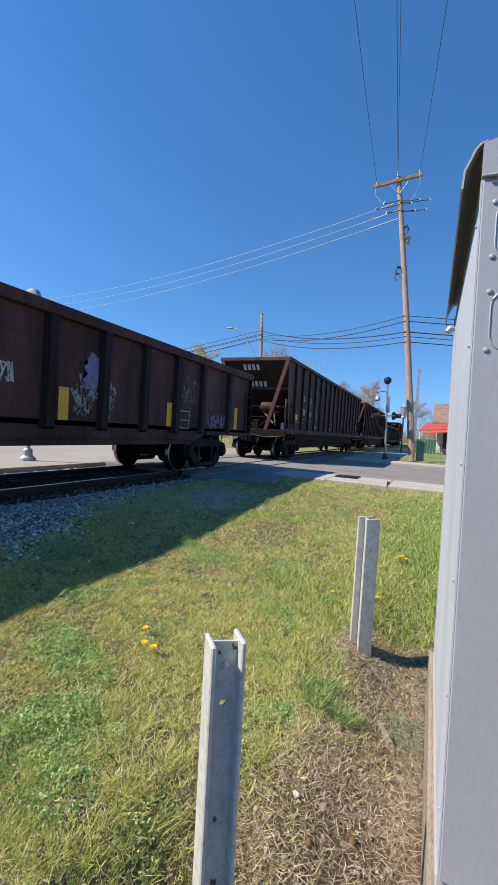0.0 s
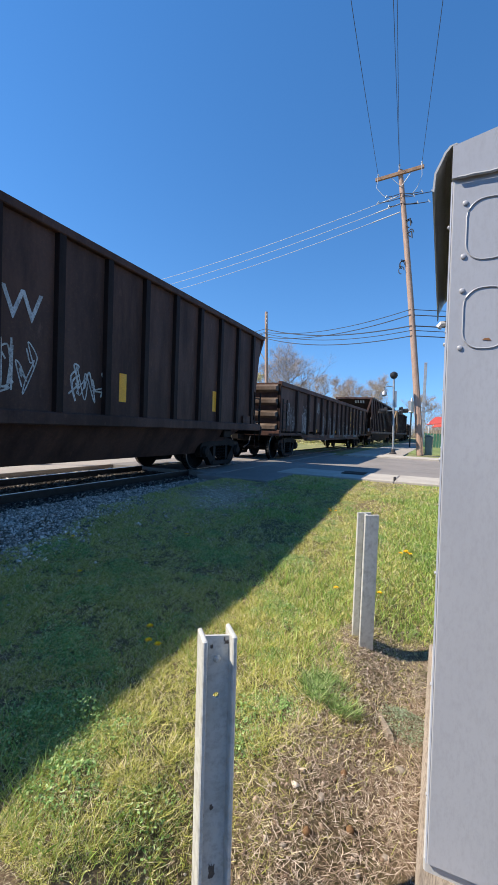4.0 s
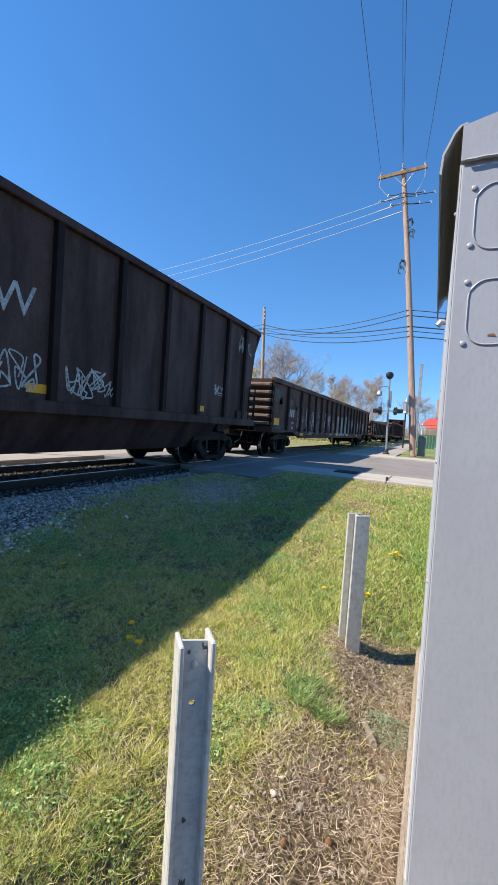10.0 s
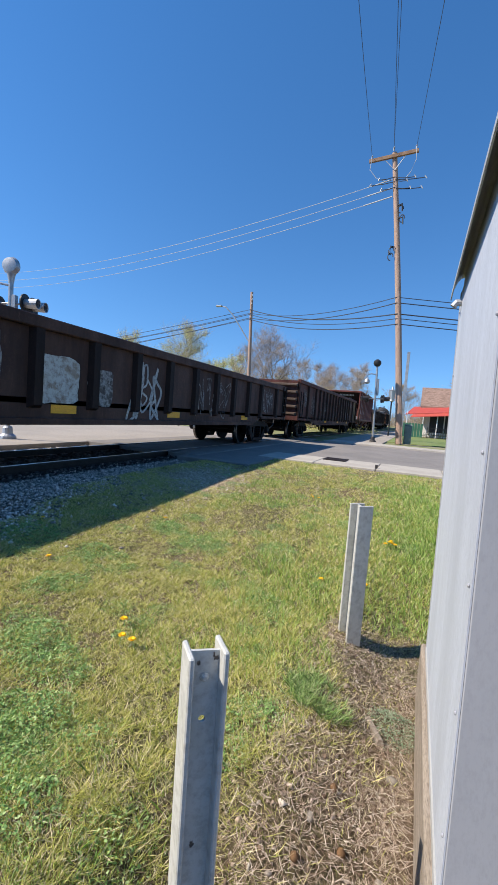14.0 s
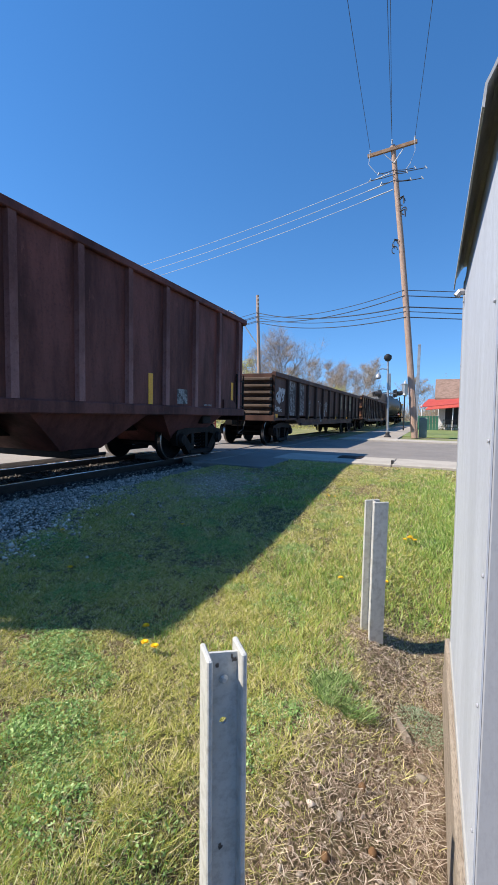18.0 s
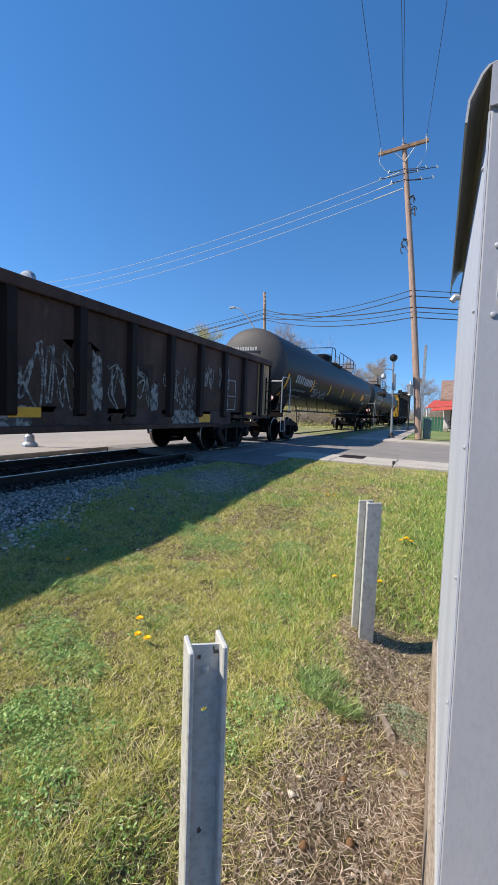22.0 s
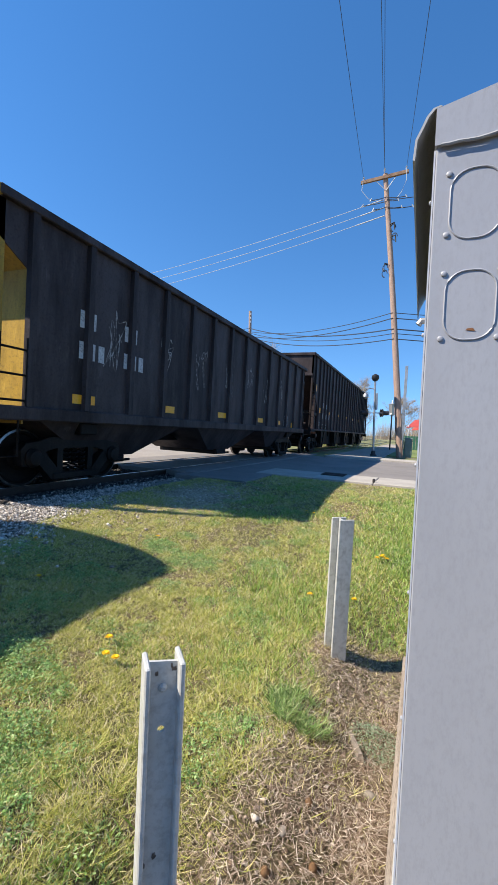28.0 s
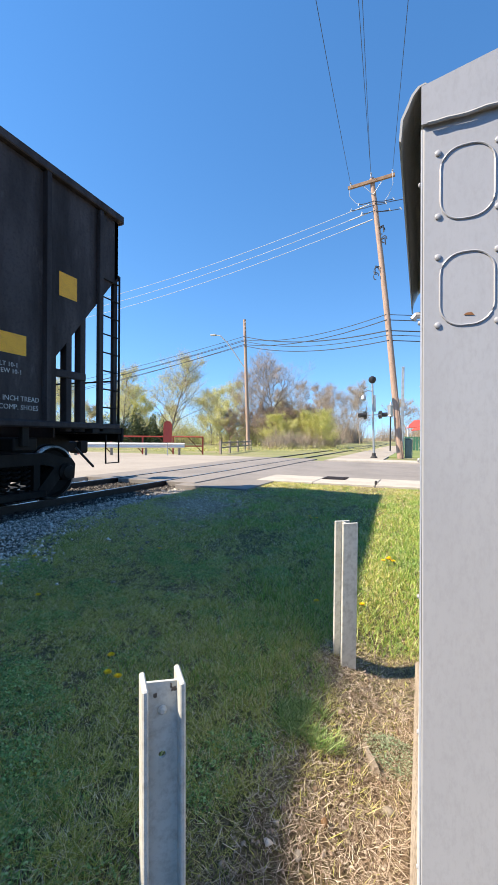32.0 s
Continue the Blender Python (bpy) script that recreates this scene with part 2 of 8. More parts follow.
M["green_grey"] = surface("grey_green_enamel", (0.14, 0.19, 0.17), (0.11, 0.16, 0.14), None, 3, 50, 0.5)
M["brick"] = surface("weathered_brick", (0.3, 0.2, 0.155), (0.22, 0.14, 0.105), (0.13, 0.085, 0.065), 2, 5, 0.9, stretch=(1, 1, 2.5))
M["bark"] = surface("grey_bark", (0.22, 0.18, 0.145), (0.16, 0.125, 0.1), (0.09, 0.07, 0.055), 6, 40, 0.95, relief=0.8, depth=0.02)
M["twig"] = surface("brown_twigs", (0.42, 0.34, 0.275), (0.33, 0.26, 0.21), None, 6, 40, 0.95)
M["lawn_far"] = surface("green_verge", (0.16, 0.22, 0.06), (0.24, 0.27, 0.1), (0.12, 0.14, 0.05), 1.5, 30, 0.9, relief=0.6, depth=0.02)
M["leaf_pale"] = island_leaf("pale_spring_leaf", [(0.0, (0.48, 0.49, 0.17)), (0.5, (0.64, 0.63, 0.28)), (1.0, (0.76, 0.73, 0.4))], 0.6, 0.5)
M["leaf_yellow"] = island_leaf("yellow_green_leaf", [(0.0, (0.38, 0.42, 0.09)), (0.5, (0.54, 0.54, 0.16)), (1.0, (0.68, 0.63, 0.27))], 0.6, 0.5)
M["leaf_dark"] = island_leaf("dark_evergreen_leaf", [(0.0, (0.018, 0.035, 0.015)), (1.0, (0.06, 0.085, 0.03))], 0.6, 0.1)
M["bud"] = island_leaf("reddish_bud", [(0.0, (0.17, 0.105, 0.08)), (1.0, (0.34, 0.24, 0.17))], 0.9, 0.1)
M["leaf_brush"] = island_leaf("brushwood", [(0.0, (0.36, 0.3, 0.21)), (0.6, (0.52, 0.45, 0.31)), (1.0, (0.6, 0.57, 0.33))], 0.9, 0.4)

def steel(name, base, rust, streak=1.0, rough=0.55):
    """Weathered car steel: blotches of rust, sooty runs, pale scuffs down the sheet and a slightly buckled surface."""
    m, n, l, b = nodes_of(name)
    big = noise_tex(n, l, 0.9, 6, 0.65)
    fine = noise_tex(n, l, 22.0, 5, 0.75, seed=3.1)
    runs = noise_tex(n, l, 1.0, 6, 0.65, (1.7 * streak, 1.7 * streak, 0.35), seed=8.0)
    scuffs = noise_tex(n, l, 1.0, 7, 0.75, (4.0, 4.0, 1.3), seed=5.0)
    c = ramp(n, l, big, [(0.36, base), (0.64, tuple(0.5 * p + 0.5 * q for p, q in zip(base, rust)))])
    c = mix(n, l, ramp(n, l, fine, [(0.5, (0, 0, 0)), (0.72, (0.8, 0.8, 0.8))]), c, rust)
    c = mix(n, l, ramp(n, l, runs, [(0.42, (0, 0, 0)), (0.64, (0.75, 0.75, 0.75))]), c, tuple(0.45 * min(p, q) for p, q in zip(base, rust)))
    c = mix(n, l, ramp(n, l, scuffs, [(0.6, (0, 0, 0)), (0.76, (0.5, 0.5, 0.5))]), c, tuple(1.9 * max(p, q) + 0.02 for p, q in zip(base, rust)))
    l.new(c, b.inputs["Base Color"])
    r = n.new("ShaderNodeMapRange")
    r.inputs[3].default_value, r.inputs[4].default_value = rough - 0.15, min(1, rough + 0.2)
    l.new(runs, r.inputs[0])
    l.new(r.outputs[0], b.inputs["Roughness"])
    b.inputs["Specular IOR Level"].default_value = 0.14
    total = n.new("ShaderNodeMath")
    total.operation = "MULTIPLY_ADD"
    total.inputs[1].default_value = 0.12
    l.new(fine, total.inputs[0])
    l.new(big, total.inputs[2])
    bump(n, l, b, total.outputs[0], 0.5, 0.05)
    return m


M["car_brown"] = steel("brown_oxide_steel", (0.13, 0.05, 0.04), (0.05, 0.022, 0.018))
M["car_red"] = steel("red_oxide_steel", (0.2, 0.068, 0.054), (0.1, 0.04, 0.034))
M["car_ochre"] = steel("dirty_ochre_steel", (0.23, 0.15, 0.065), (0.1, 0.06, 0.03), 0.3)
M["red_rib"] = steel("faded_red_oxide", (0.36, 0.17, 0.15), (0.18, 0.07, 0.06), 0.5)
M["car_black"] = steel("sooty_black_steel", (0.078, 0.042, 0.034), (0.14, 0.068, 0.046))
# near black: paints the shade on hopper end sheets; also used for dark stakes
M["near_black"] = steel("near_black_steel", (0.022, 0.012, 0.01), (0.042, 0.021, 0.016))
M["grime_green"] = surface("grimy_green_paint", (0.1, 0.115, 0.1), (0.045, 0.045, 0.04), (0.03, 0.024, 0.022), 3.2, 14, 0.7, lo=0.4, hi=0.6, streak=0.4)
M["car_grey"] = steel("faded_dark_grey_steel", (0.098, 0.058, 0.05), (0.05, 0.027, 0.022))
M["car_tan"] = steel("stained_tan_steel", (0.72, 0.47, 0.25), (0.4, 0.22, 0.11), 0.5)
M["rust_dust"] = steel("dusty_rusted_steel", (0.2, 0.16, 0.135), (0.12, 0.075, 0.05), 0.4)
M["rust_blotch"] = surface("blotchy_orange_rust", (0.42, 0.25, 0.11), (0.06, 0.035, 0.025), (0.2, 0.1, 0.05), 2.6, 16, 0.8, lo=0.5, hi=0.6, streak=0.25)
M["car_blue_black"] = steel("blue_black_steel", (0.074, 0.058, 0.058), (0.034, 0.025, 0.024))
M["car_yellow"] = steel("dirty_yellow_steel", (0.52, 0.32, 0.05), (0.2, 0.12, 0.04))
M["rust"] = steel("rusty_orange_steel", (0.26, 0.12, 0.055), (0.12, 0.06, 0.035))
M["rust_dark"] = steel("sooty_rusted_steel", (0.1, 0.055, 0.035), (0.02, 0.014, 0.012))
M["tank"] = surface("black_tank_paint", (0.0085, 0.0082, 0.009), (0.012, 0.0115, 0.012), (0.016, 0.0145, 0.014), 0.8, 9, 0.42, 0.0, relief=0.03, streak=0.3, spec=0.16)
M["tankhead"] = surface("paler_tank_head", (0.075, 0.068, 0.063), (0.055, 0.05, 0.047), (0.045, 0.041, 0.038), 0.9, 20, 0.65, relief=0.05)
M["truck"] = steel("greasy_truck_casting", (0.009, 0.0072, 0.0065), (0.02, 0.0145, 0.0115))
M["wheel"] = surface("wheel_steel", (0.007, 0.006, 0.0055), (0.012, 0.0095, 0.008), None, 5, 50, 0.6, 0.0, spec=0.08)
M["tread"] = surface("polished_wheel_tread", (0.3, 0.28, 0.27), (0.16, 0.145, 0.13), None, 5, 50, 0.3, 1.0)
M["mark"] = surface("white_stencil_paint", (0.52, 0.52, 0.52), (0.36, 0.36, 0.36), (0.13, 0.12, 0.12), 4, 35, 0.7)
M["reflector"] = surface("yellow_reflective_strip", (0.95, 0.42, 0.01), (0.85, 0.36, 0.01), (0.6, 0.25, 0.02), 6, 60, 0.4)
M["spray_white"] = surface("white_spray_paint", (0.55, 0.54, 0.52), (0.36, 0.35, 0.34), (0.1, 0.09, 0.085), 5, 26, 0.7)
M["spray_pale"] = surface("faded_silver_spray", (0.34, 0.32, 0.3), (0.1, 0.08, 0.072), (0.045, 0.034, 0.03), 6.0, 18, 0.7, lo=0.47, hi=0.54, streak=0.35)
M["spray_blue"] = surface("faded_blue_spray", (0.2, 0.3, 0.34), (0.1, 0.13, 0.15), (0.06, 0.06, 0.06), 3.5, 14, 0.7, lo=0.47, hi=0.56, streak=0.35)
M["mural_white"] = surface("weathered_white_mural_paint", (0.55, 0.54, 0.5), (0.36, 0.29, 0.23), (0.2, 0.12, 0.085), 3.0, 12, 0.75, lo=0.5, hi=0.6, streak=0.3)
M["mural_cyan"] = surface("weathered_cyan_mural_paint", (0.34, 0.5, 0.5), (0.42, 0.46, 0.44), (0.17, 0.12, 0.1), 3.0, 12, 0.75, lo=0.46, hi=0.6, streak=0.3)
M["spray_violet"] = surface("violet_spray", (0.2, 0.17, 0.3), (0.26, 0.24, 0.34), None, 4, 20, 0.7)
M["yellow_logo"] = surface("worn_yellow_lettering", (0.58, 0.32, 0.03), (0.16, 0.09, 0.025), (0.05, 0.03, 0.02), 4, 14, 0.7, lo=0.52, hi=0.6)
M["car_pen"] = surface("dark_scribble_paint", (0.06, 0.05, 0.05), None, None, 5, 30, 0.7)
M["car_cream"] = surface("rusted_cream_paint", (0.36, 0.29, 0.19), (0.12, 0.08, 0.05), (0.06, 0.042, 0.032), 4, 26, 0.7, lo=0.5, hi=0.66)
M["weed_grey"] = island_leaf("grey_green_weed", [(0.0, (0.17, 0.24, 0.14)), (1.0, (0.36, 0.44, 0.28))])
M["weed_mix"] = island_leaf("fine_green_weed", [(0.0, (0.14, 0.26, 0.07)), (0.5, (0.33, 0.48, 0.16)), (1.0, (0.62, 0.7, 0.36))])
M["seedball"] = surface("brown_seed_ball", (0.2, 0.11, 0.05), (0.14, 0.075, 0.035), None, 40, 200, 0.9, relief=0.8, depth=0.003)

# ---- mesh helpers ----
def thing(name, label, category, group="", kind="", at=None):
    ob = new(name)
    ob.empty_display_size = 0.2
    if at is not None:
        ob.matrix_basis = at
    return tagged(ob, label, category, group, kind)


def mesh_of(name, bm, material, smooth=False):
    me = bpy.data.meshes.new(name)
    bmesh.ops.recalc_face_normals(bm, faces=bm.faces)
    bm.to_mesh(me)
    bm.free()
    me.materials.append(material)
    if smooth:
        me.shade_smooth()
        me.set_sharp_from_angle(angle=radians(40))
    return me


def part(name, bm, material, parent, label="", smooth=False):
    ob = new(name, mesh_of(name, bm, material, smooth))
    ob.parent = parent
    return tagged(ob, label)


def share(name, me, parent, m, label=""):
    ob = new(name, me)
    ob.parent = parent
    ob.matrix_basis = m
    return tagged(ob, label)


def box(bm, x0, x1, y0, y1, z0, z1, bev=0.0):
    v = [bm.verts.new((x, y, z)) for x in (x0, x1) for y in (y0, y1) for z in (z0, z1)]
    fs = [bm.faces.new([v[i] for i in q]) for q in ((0, 1, 3, 2), (4, 6, 7, 5), (0, 4, 5, 1), (2, 3, 7, 6), (0, 2, 6, 4), (1, 5, 7, 3))]
    if bev:
        es = list({e for f in fs for e in f.edges})
        bmesh.ops.bevel(bm, geom=es, offset=bev, segments=1, affect="EDGES")


def hull8(bm, lo, hi):
    """A six-sided solid from four points below and four above, in the same order."""
    a, b = [bm.verts.new(p) for p in lo], [bm.verts.new(p) for p in hi]
    bm.faces.new(a[::-1])
    bm.faces.new(b)
    for i in range(4):
        j = (i + 1) % 4
        bm.faces.new((a[i], a[j], b[j], b[i]))


def prism(bm, pts, axis, a, b):
    """A closed outline drawn out along an axis. pts are the other two coordinates, in their x, y, z order."""
    def put(p, s):
        c = list(p)
        c.insert("xyz".index(axis), s)
        return bm.verts.new(c)
    A, B = [put(p, a) for p in pts], [put(p, b) for p in pts]
    bm.faces.new(A)
    bm.faces.new(B[::-1])
    for i in range(len(pts)):
        j = (i + 1) % len(pts)
        bm.faces.new((A[j], A[i], B[i], B[j]))


def tube(bm, path, r, seg=6, r1=None, cap=True):
    """A round bar along a path of points."""
    path = [Vector(p) for p in path]
    rings = []
    for i, p in enumerate(path):
        d = (path[min(i + 1, len(path) - 1)] - path[max(i - 1, 0)]).normalized()
        u = d.cross(Vector((0, 0, 1)) if abs(d.z) < 0.9 else Vector((1, 0, 0))).normalized()
        w = d.cross(u)
        rr = r if r1 is None else r + (r1 - r) * i / max(1, len(path) - 1)
        rings.append([bm.verts.new(p + rr * (math.cos(2 * math.pi * k / seg) * u + math.sin(2 * math.pi * k / seg) * w)) for k in range(seg)])
    for A, B in zip(rings, rings[1:]):
        for k in range(seg):
            j = (k + 1) % seg
            bm.faces.new((A[k], A[j], B[j], B[k]))
    if cap:
        bm.faces.new(rings[0][::-1])
        bm.faces.new(rings[-1])


def lathe(bm, profile, axis="x", seg=24, centre=(0, 0, 0), closed=False):
    """A turned solid: profile of (along, radius)."""
    c = Vector(centre)
    rings = []
    for s, r in profile:
        ring = []
        for k in range(seg):
            a = 2 * math.pi * k / seg
            p = {"x": (s, r * math.cos(a), r * math.sin(a)), "y": (r * math.cos(a), s, r * math.sin(a)), "z": (r * math.cos(a), r * math.sin(a), s)}[axis]
            ring.append(bm.verts.new(c + Vector(p)))
        rings.append(ring)
    for A, B in zip(rings, rings[1:]):
        for k in range(seg):
            j = (k + 1) % seg
            bm.faces.new((A[k], A[j], B[j], B[k]))
    if not closed:
        bm.faces.new(rings[0][::-1])
        bm.faces.new(rings[-1])


def arrays(name, verts, faces, material, smooth=False):
    """One mesh of many small pieces; faces all of one length."""
    me = bpy.data.meshes.new(name)
    verts, faces = np.asarray(verts, np.float32), np.asarray(faces, np.int32)
    k = faces.shape[1]
    me.vertices.add(len(verts))
    me.vertices.foreach_set("co", verts.ravel())
    me.loops.add(faces.size)
    me.loops.foreach_set("vertex_index", faces.ravel())
    me.polygons.add(len(faces))
    me.polygons.foreach_set("loop_start", np.arange(len(faces), dtype=np.int32) * k)
    me.polygons.foreach_set("loop_total", np.full(len(faces), k, np.int32))
    me.materials.append(material)
    me.update(calc_edges=True)
    return me


def text_mesh(name, body, size, material, align="LEFT", thick=0.002):
    cu = bpy.data.curves.new(name, "FONT")
    cu.body, cu.size, cu.align_x, cu.extrude, cu.resolution_u = body, size, align, thick, 2
    ob = bpy.data.objects.new(name, cu)
    scene.collection.objects.link(ob)
    me = bpy.data.meshes.new_from_object(ob.evaluated_get(bpy.context.evaluated_depsgraph_get()))
    bpy.data.objects.remove(ob)
    me.materials.clear()
    me.materials.append(material)
    return me


# ---- the lie of the land ----
RAIL_Z, TRACK_X, NEAR_RAIL = 0.40, -6.5, -5.75
ROAD_Z = 0.37


def step(a, b, x):
    t = np.clip((x - a) / (b - a), 0, 1)
    return t * t * (3 - 2 * t)


def land(x, y):
    """Height of the lawn and the ballast shoulder."""
    x, y = np.asarray(x, float), np.asarray(y, float)
    rise = 1 - (1 - step(2.6, 10.4, y)) * (1 - 0.85 * step(1.0, 4.4, -x))
    z = 0.03 + rise * (ROAD_Z - 0.07)
    ahead = step(-0.5, 0.8, y)
    z = z - 0.3 * (1 - step(1.0, 1.85, y)) * (1 - step(0.5, 1.1, -x)) * (1 - step(1.3, 2.0, x)) * ahead
    z = z - 0.17 * step(-0.5, -0.02, x) * (1 - step(3.3, 5.2, y)) * (1 - step(1.3, 2.0, x)) * ahead
    z = z - 0.3 * step(4.5, 4.8, -x)
    return z + 0.015 * np.sin(1.7 * x + 0.6 * y) * np.cos(1.3 * y) * (1 - step(9.0, 10.3, y))


def land_grid(name, x0, x1, y0, y1, nx, ny, height, material, label, category="ground"):
    xs = np.linspace(x0, x1, nx) if isinstance(nx, int) else np.asarray(nx)
    ys = np.linspace(y0, y1, ny) if isinstance(ny, int) else np.asarray(ny)
    nx, ny = len(xs), len(ys)
    X, Y = np.meshgrid(xs, ys)
    Z = height(X, Y)
    v = np.stack([X, Y, Z], -1).reshape(-1, 3)
    i = np.arange(nx * ny).reshape(ny, nx)
    f = np.stack([i[:-1, :-1], i[:-1, 1:], i[1:, 1:], i[1:, :-1]], -1).reshape(-1, 4)
    me = arrays(name, v, f, material)
    me.shade_smooth()
    return tagged(new(name, me), label, category, kind="structure")


KERB_Y, ROAD_A, ROAD_B = 10.5, 12.1, 20.4
lawn = land_grid("ground", -60, 60, -60, KERB_Y,
                 np.concatenate([np.linspace(-60, -6.2, 40), np.linspace(-6, 2.5, 114), np.linspace(3, 60, 40)]),
                 np.concatenate([np.linspace(-60, -0.5, 40), np.linspace(0, 4, 72), np.linspace(4.1, KERB_Y, 56)]),
                 land, M["soil"], "patchy spring lawn with bare earth beside the railway")
far_ground = land_grid("ground_far", -900, 900, ROAD_B, 2500, 61, 61, lambda x, y: ROAD_Z - 0.03 + 0 * x, M["field"], "rough meadow reaching the horizon")
back_ground = land_grid("ground_back", -900, 900, -2000, -60, 21, 21, lambda x, y: 0.1 + 0 * x, M["field"], "open grass far behind the camera")


def slab(name, x0, x1, y0, y1, z0, z1, material, label, category, bev=0.01):
    bm = bmesh.new()
    box(bm, x0, x1, y0, y1, z0, z1, bev)
    return tagged(new(name, mesh_of(name, bm, material)), label, category, kind="structure")


road = slab("road", -70, 60, ROAD_A, ROAD_B, -0.6, ROAD_Z - 0.01, M["asphalt"], "worn grey asphalt road over the level crossing", "road")
lot = slab("pavement_lot", -60, -8.2, 2.0, 22.0, -0.6, ROAD_Z + 0.012, M["lot"], "pale sunlit concrete paving beyond the track", "pavement")
apron = slab("pavement_apron", -5.2, -3.4, 8.6, ROAD_A, -0.6, ROAD_Z - 0.004, M["asphalt"], "broken asphalt edge beside the rails", "pavement")
far_walk = slab("pavement_far", -4.0, 40, ROAD_B, ROAD_B + 1.6, -0.5, ROAD_Z + 0.06, M["walk"], "pale concrete sidewalk across the road", "sidewalk")
line_path = slab("pavement_line", -4.25, -1.7, ROAD_B + 0.05, 64, -0.4, ROAD_Z + 0.03, M["lot"], "pale gravel path beside the line", "path", 0.0)
side_close = tagged(new("sidewalk"), "pale concrete sidewalk slabs at the edge of the lawn", "sidewalk", kind="structure")
bm = bmesh.new()
box(bm, -0.74, 0.74, -0.79, 0.79, -0.4, 0.0, 0.012)
slab_me = mesh_of("concrete_slab", bm, M["walk"])
for k in range(14):
    share("concrete_slab", slab_me, side_close, pose(-3.15 + 1.5 * k, KERB_Y + 0.8, ROAD_Z + 0.01 + 0.004 * (k % 3)))

# ---- the track ----
def track_at(s):
    """Place and heading of the track's centre line, s metres along it from beside the camera: straight, then bending left."""
    bend, radius = 75.0, 210.0
    if s < bend:
        return TRACK_X, s, 0.0
    a = (s - bend) / radius
    return TRACK_X - radius * (1 - math.cos(a)), bend + radius * math.sin(a), a


def clear_of_track(x, y, gap=3.3):
    """Whether a place lies off the line."""
    return all(math.hypot(x - tx, y - ty) > gap for tx, ty, _ in (track_at(2.0 * k) for k in range(0, 165)))


def rail_mesh(side, lo, hi, pts, material, name):
    bm = bmesh.new()
    rings = []
    for s in pts:
        x, y, a = track_at(s)
        ring = []
        for dx, z in ((-lo[0], lo[1]), (lo[0], lo[1]), (hi[0], hi[1]), (-hi[0], hi[1])):
            o = side * 0.7535 + dx
            ring.append(bm.verts.new((x + o * math.cos(a), y + o * math.sin(a), z)))
        rings.append(ring)
    for A, B in zip(rings, rings[1:]):
        for k in range(4):
            bm.faces.new((A[k], A[(k + 1) % 4], B[(k + 1) % 4], B[k]))
    return bm


railway = tagged(new("railway_track"), "single railway track with rusty rails, bright running tops and dark ties", "railway track", kind="structure")
S_PTS = [-330, 0, 60, 75] + [75 + 6 * k for k in range(1, 44)]
for side in (1, -1):
    r = part("rail", rail_mesh(side, (0.012, RAIL_Z - 0.13), (0.012, RAIL_Z - 0.03), S_PTS, M["rail"], "rail"), M["rail"], railway)
    part("rail_foot", rail_mesh(side, (0.07, RAIL_Z - 0.16), (0.065, RAIL_Z - 0.135), S_PTS, M["rail"], "rail_foot"), M["rail"], r)
    part("rail_head", rail_mesh(side, (0.036, RAIL_Z - 0.036), (0.033, RAIL_Z - 0.003), S_PTS, M["rail"], "rail_head"), M["rail"], r)
    part("running_top", rail_mesh(side, (0.026, RAIL_Z - 0.004), (0.024, RAIL_Z), S_PTS, M["railhead"], "running_top"), M["railhead"], r, "bright polished steel")
bed = land_grid("ballast_bed", -8.6, -4.3, -330, 75, 41, 261,
                lambda x, y: np.where(y < 75, 0, 0) + RAIL_Z - 0.15 - 0.12 * step(2.0, 2.6, np.abs(x - TRACK_X)), M["ballast"], "grey crushed-stone ballast bed", "ballast")
far_bed_rows = [track_at(75 + 6 * k) for k in range(0, 44)]
bm = bmesh.new()
prev = None
for x, y, a in far_bed_rows:
    cur = [bm.verts.new((x + o * math.cos(a), y + o * math.sin(a), RAIL_Z - 0.17)) for o in (-2.6, 2.6)]
    if prev:
        bm.faces.new((prev[0], prev[1], cur[1], cur[0]))
    prev = cur
tagged(new("ballast_bend", mesh_of("ballast_bend", bm, M["ballast"])), "pale ballast where the line bends away", "ballast", kind="structure")
bm = bmesh.new()
box(bm, -1.3, 1.3, -0.11, 0.11, -0.16, 0.0, 0.012)
tie_me = mesh_of("tie", bm, M["tie"])
for k in range(-16, 150):
    s = k * 0.52
    if 8.6 < s < 21.5:
        continue
    x, y, a = track_at(s)
    share("tie", tie_me, railway, pose(x, y, RAIL_Z - 0.163, 0, 0, math.degrees(a) + random.uniform(-0.8, 0.8)))
# crossing surface: asphalt between and beside the rails, with flangeways
crossing = tagged(new("crossing_surface"), "asphalt and timber level crossing panels between the rails", "level crossing", kind="structure")
for x0, x1 in ((-8.3, TRACK_X - 0.7535 - 0.045), (TRACK_X - 0.68, TRACK_X + 0.68), (NEAR_RAIL + 0.045, -4.9)):
    bm = bmesh.new()
    box(bm, x0, x1, 9.0, 21.8, 0.1, RAIL_Z - 0.012, 0.01)
    part("crossing_panel", bm, M["asphalt"], crossing)

# ---- the train ----
SIDE = 1.47
SLOPE_IN = 1.95    # how far the end sheet of a slope-ended hopper leans in


def stop(t):
    """How far the train has come at t seconds; a car whose place is e stands at e - stop(t) along the line."""
    u = (t - 16) / 16
    return 155.811 * u - 3.041 * u * u - 1.341 * u ** 3


WHEEL_R = 0.457


